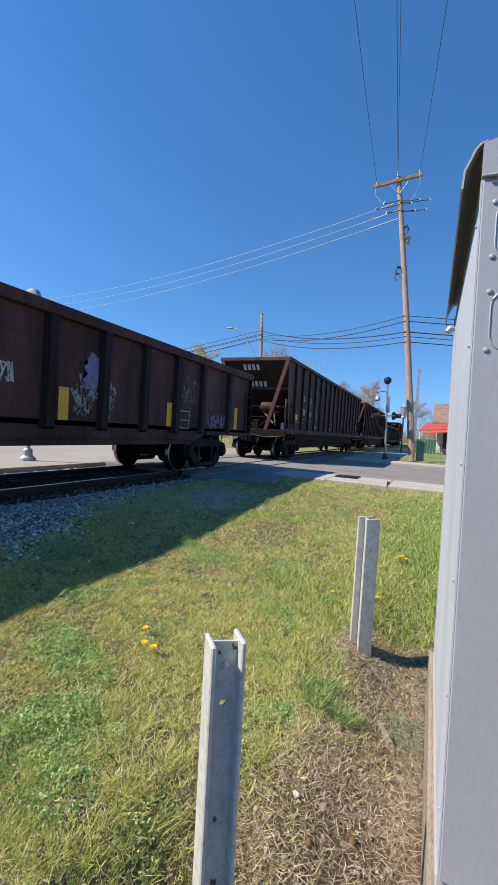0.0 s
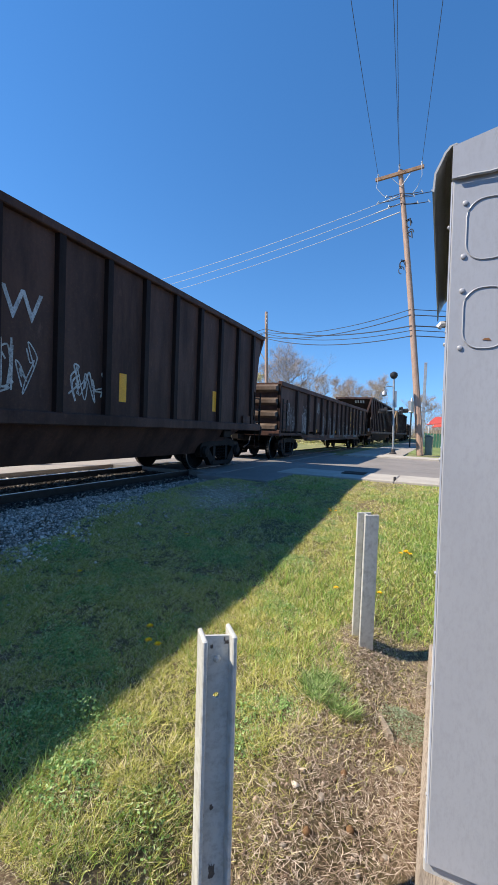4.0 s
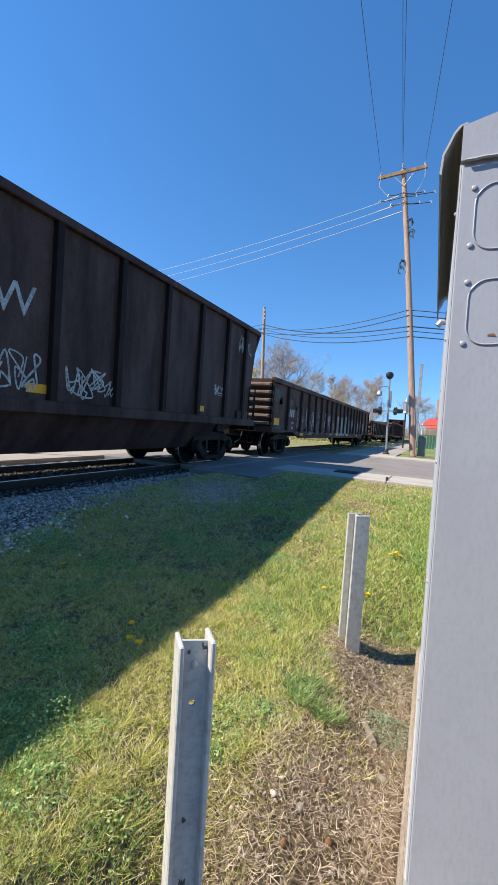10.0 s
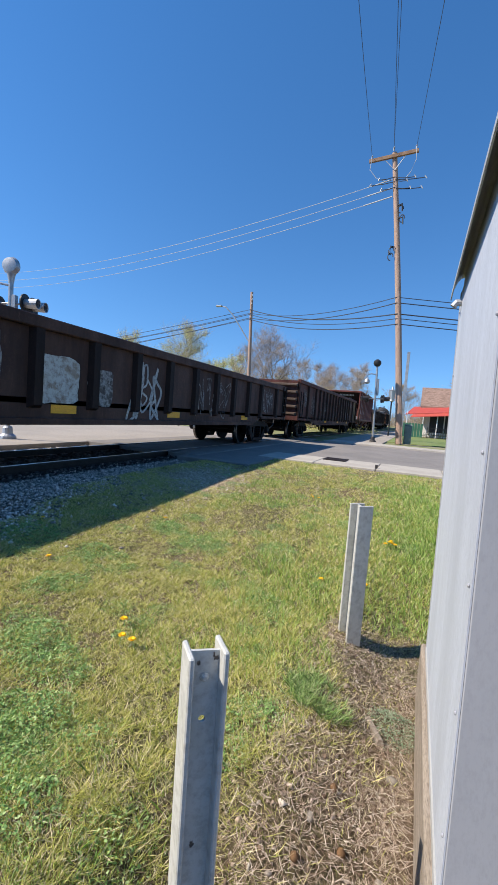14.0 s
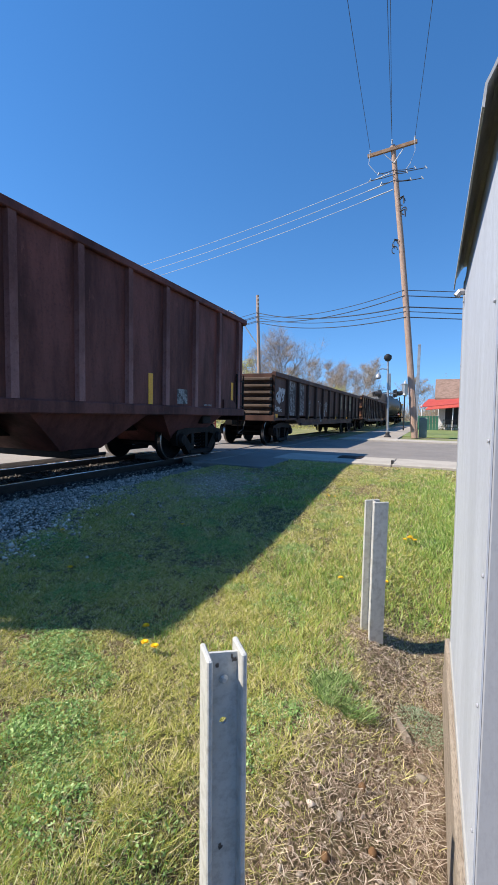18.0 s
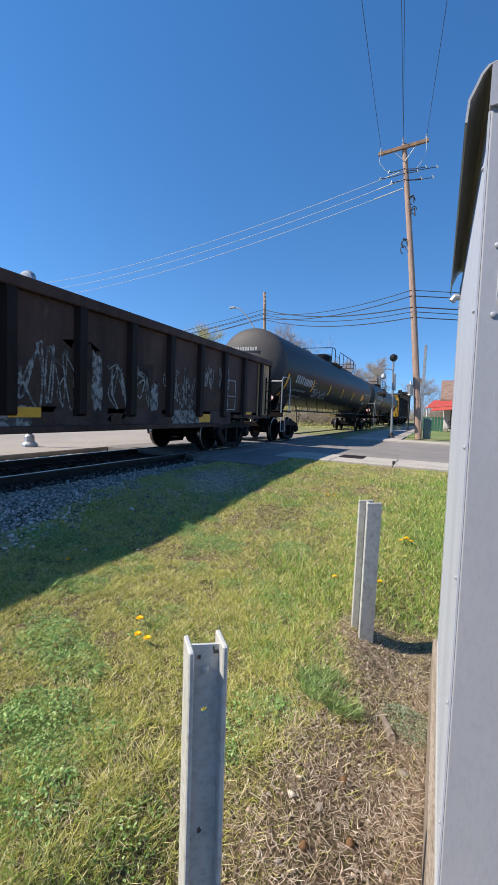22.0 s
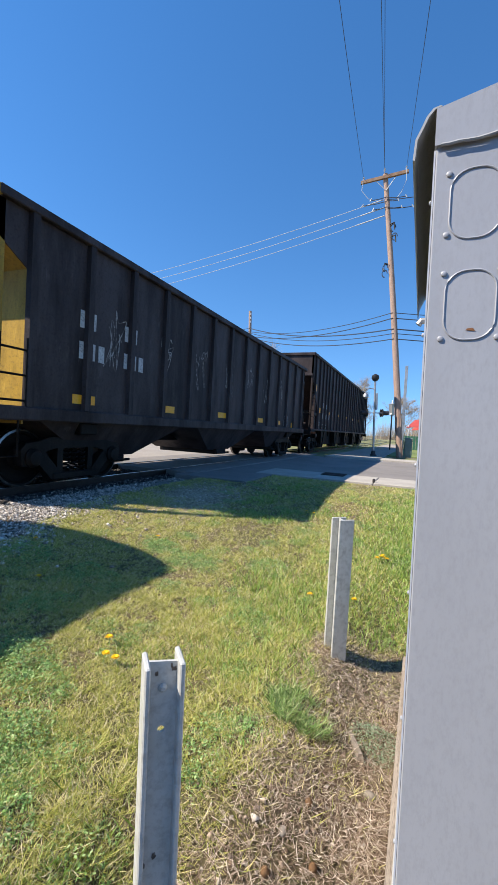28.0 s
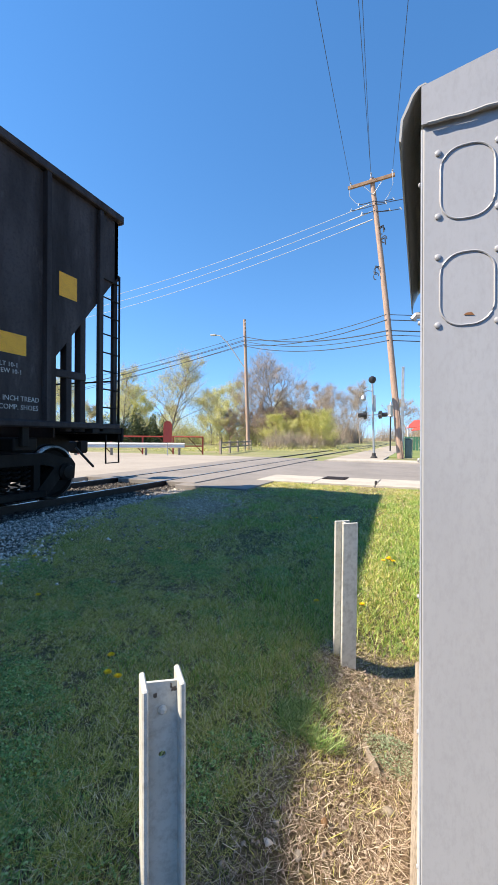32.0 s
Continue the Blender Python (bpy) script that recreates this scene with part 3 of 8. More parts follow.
def wheelset_mesh():
    bm = bmesh.new()
    for s in (1, -1):
        lathe(bm, [(s * (0.68 - 0.0), 0.14), (s * 0.685, WHEEL_R - 0.08), (s * 0.69, WHEEL_R + 0.025), (s * 0.72, WHEEL_R + 0.022), (s * 0.735, WHEEL_R), (s * 0.82, WHEEL_R - 0.004),
                   (s * 0.825, WHEEL_R - 0.06), (s * 0.79, WHEEL_R - 0.09), (s * 0.775, 0.2), (s * 0.82, 0.14)], "x", 28)
    lathe(bm, [(-1.05, 0.07), (-0.7, 0.085), (0.7, 0.085), (1.05, 0.07)], "x", 10)
    return mesh_of("wheelset", bm, M["wheel"], True)


def tread_mesh():
    bm = bmesh.new()
    lathe(bm, [(0.74, WHEEL_R + 0.001), (0.822, WHEEL_R - 0.002), (0.8285, WHEEL_R - 0.035)], "x", 28, closed=True)
    return mesh_of("tread", bm, M["tread"], True)


def side_frame_mesh():
    """A cast three-piece truck's side frame: arched top, sloping lower bars, an open window with springs."""
    bm = bmesh.new()
    x0, x1 = 0.92, 1.09
    half_top = [(0.0, 0.8), (0.55, 0.8), (0.8, 0.73), (1.02, 0.7), (1.1, 0.6), (1.08, 0.36), (0.98, 0.34), (0.96, 0.52), (0.8, 0.53), (0.74, 0.46), (0.62, 0.58), (0.42, 0.62), (0.0, 0.62)]
    prism(bm, half_top[1:-1] + [(-y, z) for y, z in half_top[-2:0:-1]], "x", x0, x1)
    for s in (1, -1):
        prism(bm, [(s * 0.66, 0.56), (s * 0.82, 0.42), (s * 0.5, 0.1), (s * 0.36, 0.24)], "x", x0 + 0.004, x1 - 0.004)
        prism(bm, [(s * 0.28, 0.64), (s * 0.4, 0.64), (s * 0.4, 0.16), (s * 0.28, 0.16)], "x", x0 + 0.01, x1 - 0.02)
    box(bm, x0 - 0.03, x1 + 0.02, -0.5, 0.5, 0.1, 0.22, 0.02)
    return mesh_of("side_frame", bm, M["truck"])


def spring_mesh():
    bm = bmesh.new()
    tube(bm, [(1.02 + 0.065 * math.cos(a), 0.065 * math.sin(a), 0.22 + 0.38 * k / 30) for k in range(31) for a in [k * 2 * math.pi / 6]], 0.016, 4)
    return mesh_of("spring", bm, M["truck"])


def bearing_mesh():
    bm = bmesh.new()
    lathe(bm, [(0.95, 0.15), (1.12, 0.15), (1.14, 0.12), (1.17, 0.11), (1.18, 0.04)], "x", 16)
    return mesh_of("bearing_cap", bm, M["truck"], True)


ROLLING = dict(wheelset=wheelset_mesh(), tread=tread_mesh(), frame=side_frame_mesh(), spring=spring_mesh(), bearing=bearing_mesh())
AXLES = []     # wheelset, its car's place along the train, its own place on the car


def truck(car, e, y, bearing_material=None):
    bm = bmesh.new()
    box(bm, -0.95, 0.95, -0.2, 0.2, 0.42, 0.7, 0.02)
    lathe(bm, [(0.68, 0.3), (0.86, 0.25)], "z", 16)
    for dy in (-0.52, 0.52):
        box(bm, -0.85, 0.85, dy - 0.05, dy + 0.05, 0.3, 0.42, 0.01)
    t = part("truck", bm, M["truck"], car, "greasy dark cast-steel truck")
    t.location = (0, y, 0)
    for dy in (-0.36, 0.36):
        bm = bmesh.new()
        for xx in (0.76, -0.76):
            box(bm, xx - 0.05, xx + 0.05, dy - 0.05, dy + 0.05, 0.3, 0.62, 0.02)
        tube(bm, [(-0.76, dy, 0.36), (0.76, dy, 0.36)], 0.035, 6)
        part("brake_beam", bm, M["truck"], t)
    for s in (1, -1):
        share("side_frame", ROLLING["frame"], t, pose(0, 0, 0, 0, 0, 0 if s > 0 else 180))
        for dy in (-0.17, 0.0, 0.17):
            share("spring", ROLLING["spring"], t, pose(0, dy, 0, 0, 0, 0 if s > 0 else 180))
    for dy in (-0.89, 0.89):
        w = share("wheelset", ROLLING["wheelset"], t, pose(0, dy, WHEEL_R))
        AXLES.append((w, e, y + dy, dy))
        for s in (1, -1):
            share("tread", ROLLING["tread"], t, pose(0, dy, WHEEL_R, 0, 0, 0 if s > 0 else 180))
            share("bearing_cap", ROLLING["bearing"], t, pose(0, dy, WHEEL_R + 0.02, 0, 0, 0 if s > 0 else 180))
    return t


def couplers(car, half):
    for s in (1, -1):
        bm = bmesh.new()
        y = s * half
        box(bm, -0.1, 0.1, min(y - s * 0.1, y + s * 0.35), max(y - s * 0.1, y + s * 0.35), 0.76, 0.96, 0.02)
        box(bm, -0.16, 0.16, min(y + s * 0.3, y + s * 0.56), max(y + s * 0.3, y + s * 0.56), 0.72, 1.0, 0.04)
        part("coupler", bm, M["truck"], car, "rusty knuckle coupler")
        bm = bmesh.new()
        tube(bm, [(0.35, y, 0.85), (0.4, y + s * 0.25, 0.6), (0.33, y + s * 0.5, 0.45)], 0.025, 6)
        part("air_hose", bm, M["black"], car)


def ladder(bm, x, y0, y1, z0, z1, n, r=0.017, along="y"):
    a = (lambda s, z: (x, s, z)) if along == "y" else (lambda s, z: (s, x, z))
    for s in (y0, y1):
        tube(bm, [a(s, z0), a(s, z1)], r * 1.4, 5)
    for k in range(n):
        z = z0 + (z1 - z0) * (k + 0.5) / n
        tube(bm, [a(y0, z), a(y1, z)], r, 5)


def on_side(me, name, car, y, z, label="", x=SIDE):
    """Something flat on the car's near side: its x runs towards the rear, its y up."""
    return share(name, me, car, Matrix(((0, 0, 1, x), (1, 0, 0, y), (0, 1, 0, z), (0, 0, 0, 1))), label)


def on_front(me, name, car, x, y, z, label=""):
    """Something flat on the leading end, which faces -y."""
    return share(name, me, car, Matrix(((1, 0, 0, x), (0, 0, -1, y), (0, 1, 0, z), (0, 0, 0, 1))), label)


def on_slope(me, name, car, x, half, z, top, bottom, label=""):
    """Something flat on the sloping leading end sheet, its foot at height z."""
    run, fall = SLOPE_IN - 0.05, top - bottom - 0.27
    up = Vector((0, -run, fall)).normalized()
    out = Vector((0, -up.z, up.y))
    p = Vector((x, -half + 0.05 + run * (top - 0.12 - z) / fall, z)) + 0.004 * out
    return share(name, me, car, Matrix(((1, 0, 0, p.x), (0, up.y, out.y, p.y), (0, up.z, out.z, p.z), (0, 0, 0, 1))), label)


def flat_rects(name, rects, material, thick=0.004):
    bm = bmesh.new()
    for x, y, w, h in rects:
        box(bm, x, x + w, y, y + h, 0, thick)
    return mesh_of(name, bm, material)


def bars(name, counts, size, material=None, gap=0.28, lead=1.5):
    """Lines of upright bars that stand for characters: counts per line, top line first; 0 leaves a wider gap."""
    rects = []
    for row, line in enumerate(counts):
        x = 0.0
        for c in line:
            if c == "1":
                rects.append((x, -row * size * lead, size * 0.5, size))
            x += size * (0.5 + gap)
    return flat_rects(name, rects, material or M["mark"])


def scrawl(name, w, h, seed, material, width=0.035, letters=6):
    """A sprayed tag: looping strokes, one after another."""
    rnd = random.Random(seed)
    bm = bmesh.new()
    for k in range(letters):
        x0, lw = w * k / letters, w / letters
        pts = [(x0 + lw * rnd.uniform(-0.25, 1.25), h * rnd.uniform(0, 1)) for _ in range(rnd.randint(7, 11))]
        line = []
        for i in range(len(pts) - 1):
            a, b = Vector(pts[i]), Vector(pts[i + 1])
            p0, p3 = Vector(pts[max(i - 1, 0)]), Vector(pts[min(i + 2, len(pts) - 1)])
            for q in range(6):
                u = q / 6
                line.append(0.5 * (2 * a + (b - p0) * u + (2 * p0 - 5 * a + 4 * b - p3) * u * u + (3 * a - p0 - 3 * b + p3) * u ** 3))
        ww = width * rnd.uniform(0.6, 1.1)
        rows = []
        for i, p in enumerate(line):
            d = line[min(i + 1, len(line) - 1)] - line[max(i - 1, 0)]
            d = d.normalized() if d.length > 1e-6 else Vector((1, 0))
            o = Vector((-d.y, d.x)) * ww * 0.5
            z = 0.003 + 0.0006 * k + 0.00001 * i
            rows.append((bm.verts.new((p.x + o.x, p.y + o.y, z)), bm.verts.new((p.x - o.x, p.y - o.y, z))))
        for A, B in zip(rows, rows[1:]):
            bm.faces.new((A[0], A[1], B[1], B[0]))
    return mesh_of(name, bm, material)


def patch(name, w, h, seed, material, ragged=0.12):
    """A painted-over patch with an uneven edge."""
    rnd = random.Random(seed)
    bm = bmesh.new()
    n = 28
    pts = []
    for k in range(n):
        a = 2 * math.pi * k / n
        c, s = math.cos(a), math.sin(a)
        q = max(abs(c), abs(s))
        r = 1 + rnd.uniform(-ragged, ragged)
        pts.append(bm.verts.new((w / 2 + w / 2 * c / q * r, h / 2 + h / 2 * s / q * r, 0.0025)))
    bm.faces.new(pts)
    bmesh.ops.triangulate(bm, faces=bm.faces)
    return mesh_of(name, bm, material)


REFLECTORS = {}


def reflector(car, y, z, w=0.45, h=0.2, x=SIDE):
    key = (round(w, 2), round(h, 2))
    if key not in REFLECTORS:
        REFLECTORS[key] = flat_rects("reflector", [(0, 0, w, h)], M["reflector"])
    return on_side(REFLECTORS[key], "reflector", car, y, z, "yellow reflective strip", x)


def car_base(name, label, e0, e1, category, e_gap=0.0):
    """An empty for a car between its two ends; returns it with its length and place."""
    car = thing(name, label, category, "cars of the freight train")
    return car, (e1 - e0), (e0 + e1) / 2


CARS = []
TANK_R, TANK_Z = 1.39, 2.82


def wrap(me, name, car, y, z, label="", lift=0.005):
    """Bends a flat drawing round the near side of a tank, its origin at the place y, z."""
    p0 = math.asin((z - TANK_Z) / TANK_R)
    for v in me.vertices:
        a, r = p0 + v.co.y / TANK_R, TANK_R + lift + v.co.z
        v.co = (r * math.cos(a), y + v.co.x, TANK_Z + r * math.sin(a))
    ob = new(name, me)
    ob.parent = car
    return tagged(ob, label)


def strips(name, rects, material, thick=0.003):
    """Rectangles cut into narrow strips, so that they bend."""
    bm = bmesh.new()
    for x, y, w, h in rects:
        n = max(1, round(h / 0.07))
        vs = [[bm.verts.new((xx, y + h * k / n, thick)) for xx in (x, x + w)] for k in range(n + 1)]
        for A, B in zip(vs, vs[1:]):
            bm.faces.new((A[0], A[1], B[1], B[0]))
    return mesh_of(name, bm, material)




def underframe(car, half, material, z=0.9):
    bm = bmesh.new()
    box(bm, -0.2, 0.2, -half, half, z - 0.22, z + 0.2, 0.02)
    for y in (-half + 1.9, half - 1.9):
        box(bm, -1.3, 1.3, y - 0.2, y + 0.2, z - 0.05, z + 0.15, 0.02)
    part("centre_sill", bm, material, car)


def gondola(label, e0, e1, top, bottom, n, mat, chord=None, ends="ribbed", name="gondola_car", rib=None, seed=0, end_rib=None, ladders=True, stakes=None, end_ribs=0):
    car, length, e = car_base(name, label, e0, e1, "gondola car")
    half = length / 2
    # stakes of black and brown cars are darker than their side sheets
    rib_m = rib or (M["near_black"] if mat in (M["car_black"], M["car_brown"]) else mat)
    sk = SIDE - 0.09
    for s, nm in ((1, "side_panel"), (-1, "side_panel")):
        # fish-belly side: deeper between the trucks
        bm = bmesh.new()
        x0, x1 = sorted((s * sk, s * (sk - 0.02)))
        lo = bottom + 0.22
        prism(bm, [(-half, lo), (-half + 2.6, lo), (-half + 3.3, bottom), (half - 3.3, bottom), (half - 2.6, lo), (half, lo), (half, top - 0.1), (-half, top - 0.1)], "x", x0, x1)
        part("side_panel", bm, mat, car)
        bm = bmesh.new()
        x0, x1 = sorted((s * (sk - 0.05), s * (SIDE + 0.015)))
        box(bm, x0, x1, -half, half, top - 0.17, top, 0.015)
        part("top_chord", bm, chord or mat, car)
        bm = bmesh.new()
        x0, x1 = sorted((s * (sk - 0.01), s * (SIDE - 0.03)))
        box(bm, x0, x1, -half + 3.3, half - 3.3, bottom, bottom + 0.1, 0.01)
        for a, b in ((-half, -half + 2.6), (half - 2.6, half)):
            box(bm, x0, x1, a, b, lo, lo + 0.1, 0.01)
        part("side_sill", bm, mat, car)
    bm = bmesh.new()
    w = 0.12
    hull8(bm, [(sk, -w, bottom + 0.24), (sk, w, bottom + 0.24), (SIDE, w * 0.6, bottom + 0.28), (SIDE, -w * 0.6, bottom + 0.28)],
          [(sk, -w, top - 0.16), (sk, w, top - 0.16), (SIDE, w * 0.6, top - 0.16), (SIDE, -w * 0.6, top - 0.16)])
    rib_me = mesh_of("side_stake", bm, rib_m)
    for y in stakes or [-half + 0.12 + (length - 0.24) * k / (n - 1) for k in range(1, n - 1)]:
        for s in (1, -1):
            share("side_stake", rib_me, car, pose(0, y, 0, 0, 0, 0 if s > 0 else 180))
    for s in (1, -1):
        for y in (-half, half - 0.07):
            bm = bmesh.new()
            x0, x1 = sorted((s * (sk - 0.06), s * (SIDE - 0.02)))
            box(bm, x0, x1, y, y + 0.07, bottom + 0.2, top - 0.1, 0.01)
            part("corner_post", bm, rib_m, car)
    bm = bmesh.new()
    box(bm, -sk, sk, -half + 0.1, half - 0.1, bottom + 0.3, bottom + 0.38)
    part("floor_plate", bm, mat, car)
    for s in (1, -1):
        bm = bmesh.new()
        y = s * (half - 0.06)
        box(bm, -sk, sk, min(y, y - s * 0.05), max(y, y - s * 0.05), bottom + 0.25, top - 0.05)
        part("end_panel", bm, mat, car)
        m = end_ribs or (4 if ends == "ribbed" else 3)
        for k in range(m):
            z = bottom + 0.5 + (top - bottom - 0.75) * k / (m - 1)
            bm = bmesh.new()
            yy, wide = s * half, 0.14 if m < 5 else 0.075
            if ends == "ribbed":
                hull8(bm, [(-sk, y, z - wide), (sk, y, z - wide), (sk * 0.94, yy + s * 0.1, z - wide * 0.4), (-sk * 0.94, yy + s * 0.1, z - wide * 0.4)],
                      [(-sk, y, z + wide), (sk, y, z + wide), (sk * 0.94, yy + s * 0.1, z + wide * 0.4), (-sk * 0.94, yy + s * 0.1, z + wide * 0.4)])
            else:
                box(bm, -sk, sk, min(y, yy + s * 0.1), max(y, yy + s * 0.1), z - 0.07, z + 0.07, 0.01)
            part("end_rib", bm, end_rib or M["rust_dust"], car, "bowed steel end rib")
        bm = bmesh.new()
        box(bm, -SIDE, SIDE, min(s * (half - 0.1), s * (half + 0.06)), max(s * (half - 0.1), s * (half + 0.06)), bottom + 0.2, bottom + 0.42, 0.02)
        part("end_sill", bm, mat, car)
        for xx in (SIDE - 0.02, -SIDE + 0.02) if ladders else ():
            bm = bmesh.new()
            ladder(bm, xx + math.copysign(0.05, xx), s * (half - 0.12), s * (half - 0.52), bottom + 0.35, bottom + 1.5, 4)
            part("side_ladder", bm, M["truck"], car)
            bm = bmesh.new()
            tube(bm, [(xx, s * (half - 0.1), bottom + 0.25), (xx, s * (half - 0.1), bottom - 0.12), (xx, s * (half - 0.45), bottom - 0.12), (xx, s * (half - 0.45), bottom + 0.25)], 0.016, 5)
            part("sill_step", bm, M["truck"], car)
    underframe(car, half, M["truck"])
    couplers(car, half)
    for y in (-half + 1.95, half - 1.95):
        truck(car, e, y)
    CARS.append((car, e, half))
    return car, half


def hopper(label, e0, e1, top, bottom, n, mat, end_mat=None, slope=0.75, name="hopper_car", corner=None, chutes=0, posts=True, band_h=0.15, meet_h=1.2, pull=1.9, sheet=None, rib=None, ribs=None, stakes=None, sloped=None):
    """Open-top hopper: ribbed sides, ends that slope inward below a short upright band, corner posts and platforms with grab rails."""
    sloped = posts if sloped is None else sloped
    car, length, e = car_base(name, label, e0, e1, "hopper car")
    half = length / 2
    sk = SIDE - 0.08
    end_mat = end_mat or mat
    band, meet = top - band_h, top - meet_h
    sign = top - max(0.62, band_h)
    for s in (1, -1):
        bm = bmesh.new()
        x0, x1 = sorted((s * sk, s * (sk - 0.02)))
        foot = bottom + 0.18
        if sloped:
            prism(bm, [(-half + 0.5, foot), (half - 0.5, foot), (half - 0.06, top - 0.1), (-half + 0.06, top - 0.1)], "x", x0, x1)
        else:
            prism(bm, [(-half + slope, foot), (half - slope, foot), (half - slope, meet), (half - 0.05, sign), (half - 0.05, top - 0.08), (-half + 0.05, top - 0.08), (-half + 0.05, sign), (-half + slope, meet)], "x", x0, x1)
        part("side_panel", bm, mat, car)
        bm = bmesh.new()
        x0, x1 = sorted((s * (sk - 0.06), s * (SIDE + 0.02)))
        box(bm, x0, x1, -half, half, top - 0.13, top, 0.015)
        part("top_chord", bm, mat, car)
        bm = bmesh.new()
        x0, x1 = sorted((s * (sk - 0.12), s * (SIDE + 0.005)))
        box(bm, x0, x1, -half + 0.05, half - 0.05, bottom + (0.1 if ribs else 0), bottom + 0.2, 0.02)
        part("side_sill", bm, mat, car)
    bm = bmesh.new()
    w = 0.05 if ribs else 0.075
    hull8(bm, [(sk, -w, bottom + 0.2), (sk, w, bottom + 0.2), (SIDE, w * 0.8, bottom + 0.2), (SIDE, -w * 0.8, bottom + 0.2)],
          [(sk, -w, top - 0.12), (sk, w, top - 0.12), (SIDE, w * 0.8, top - 0.12), (SIDE, -w * 0.8, top - 0.12)])
    # stakes of black and grey hoppers are darker than their side sheets
    rib_me = mesh_of("side_stake", bm, rib or (M["near_black"] if mat in (M["car_black"], M["car_grey"]) else mat))
    for y in ribs or stakes or [-half + slope + 0.06 + (length - 2 * slope - 0.12) * k / (n - 1) for k in range(n)]:
        for s in (1, -1):
            share("side_stake", rib_me, car, pose(0, y, 0, 0, 0, 0 if s > 0 else 180))
    for s in (1, -1):
        y0, y1 = s * (half - 0.05), s * (half - pull)
        face, frame_mat = (end_mat, corner or end_mat) if s < 0 else (mat, mat)
        slide = sheet or face
        if sloped:
            # one sheet slopes inward from under the top chord to the belly
            bm = bmesh.new()
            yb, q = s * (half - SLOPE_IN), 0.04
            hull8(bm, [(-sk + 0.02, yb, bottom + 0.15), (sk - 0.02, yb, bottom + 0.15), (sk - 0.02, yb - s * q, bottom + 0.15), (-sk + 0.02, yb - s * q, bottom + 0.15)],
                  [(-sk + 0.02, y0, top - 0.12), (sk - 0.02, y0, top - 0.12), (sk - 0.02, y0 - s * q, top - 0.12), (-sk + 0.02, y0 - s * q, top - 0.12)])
            # the dark colour paints in the deep shade below the overhanging top
            part("slope_sheet", bm, sheet or M["near_black"], car, "inward-sloping end sheet, its shade put in as dark colour")
            # stiffener across the sheet and a gusset on the sill
            bm = bmesh.new()
            box(bm, -sk + 0.06, sk - 0.06, min(y0 - s * 0.62, y0 - s * 0.78), max(y0 - s * 0.62, y0 - s * 0.78), top - 1.18, top - 1.06, 0.02)
            part("sheet_stiffener", bm, M["rust_dark"], car)
            for xx in (1, -1):
                bm = bmesh.new()
                x2, x3 = sorted((xx * (sk + 0.01), xx * (sk + 0.05)))
                prism(bm, [(s * (half - 0.1), bottom + 0.14), (s * (half - 1.25), bottom + 0.14), (s * (half - 1.25), bottom + 0.42), (s * (half - 0.75), bottom + 0.42)], "x", x2, x3)
                part("sill_gusset", bm, mat, car)
        else:
            # the upright band and the slope sheet
            bm = bmesh.new()
            box(bm, -sk, sk, min(y0, y0 - s * 0.03), max(y0, y0 - s * 0.03), sign, top - 0.02)
            part("end_panel", bm, face, car)
            bm = bmesh.new()
            yb, q = s * (half - slope), 0.04
            hull8(bm, [(-sk + 0.02, yb, meet), (sk - 0.02, yb, meet), (sk - 0.02, yb - s * q, meet), (-sk + 0.02, yb - s * q, meet)],
                  [(-sk + 0.02, y0, sign), (sk - 0.02, y0, sign), (sk - 0.02, y0 - s * q, sign), (-sk + 0.02, y0 - s * q, sign)])
            part("slope_sheet", bm, slide, car)
            bm = bmesh.new()
            box(bm, -sk + 0.02, sk - 0.02, min(yb, yb - s * 0.03), max(yb, yb - s * 0.03), bottom - 0.05, meet)
            part("end_bulkhead", bm, slide, car)
        bm = bmesh.new()
        box(bm, -SIDE, SIDE, min(y0, y0 + s * 0.07), max(y0, y0 + s * 0.07), top - 0.14, top, 0.015)
        if not sloped:
            box(bm, -sk, sk, min(y0, y0 + s * 0.06), max(y0, y0 + s * 0.06), sign - 0.06, sign + 0.04, 0.01)
        part("end_chord", bm, frame_mat, car)
        for xx in (1, -1):
            # slanting corner post from the sill's end to the top corner
            bm = bmesh.new()
            if posts:
                d = 0.07
                xb, xt = xx * 0.62, xx * (sk - 0.02)
                hull8(bm, [(xb - d, y0, bottom + 0.12), (xb + d, y0, bottom + 0.12), (xb + d, y0 + s * 0.1, bottom + 0.12), (xb - d, y0 + s * 0.1, bottom + 0.12)],
                      [(xt - d, y0, top - 0.14), (xt + d, y0, top - 0.14), (xt + d, y0 + s * 0.1, top - 0.14), (xt - d, y0 + s * 0.1, top - 0.14)])
            else:
                box(bm, min(xx * (sk - 0.08), xx * sk), max(xx * (sk - 0.08), xx * sk), min(y0, y0 - s * 0.1), max(y0, y0 - s * 0.1), bottom + 0.1, top - 0.1, 0.01)
            part("corner_brace" if posts else "corner_post", bm, frame_mat, car)
        bm = bmesh.new()
        box(bm, -SIDE, SIDE, min(s * (half - 0.02), s * (half - 0.75)), max(s * (half - 0.02), s * (half - 0.75)), bottom + 0.02, bottom + 0.12, 0.01)
        box(bm, -SIDE, SIDE, min(s * (half - 0.02), s * (half + 0.06)), max(s * (half - 0.02), s * (half + 0.06)), bottom - 0.12, bottom + 0.14, 0.02)
        part("end_platform", bm, M["truck"], car)
        bm = bmesh.new()
        yy = s * half
        for xx in (SIDE - 0.03, -SIDE + 0.03):
            if top < 5:
                ladder(bm, xx, yy - s * 0.08, yy - s * 0.5, bottom + 0.1, bottom + 1.15, 3)
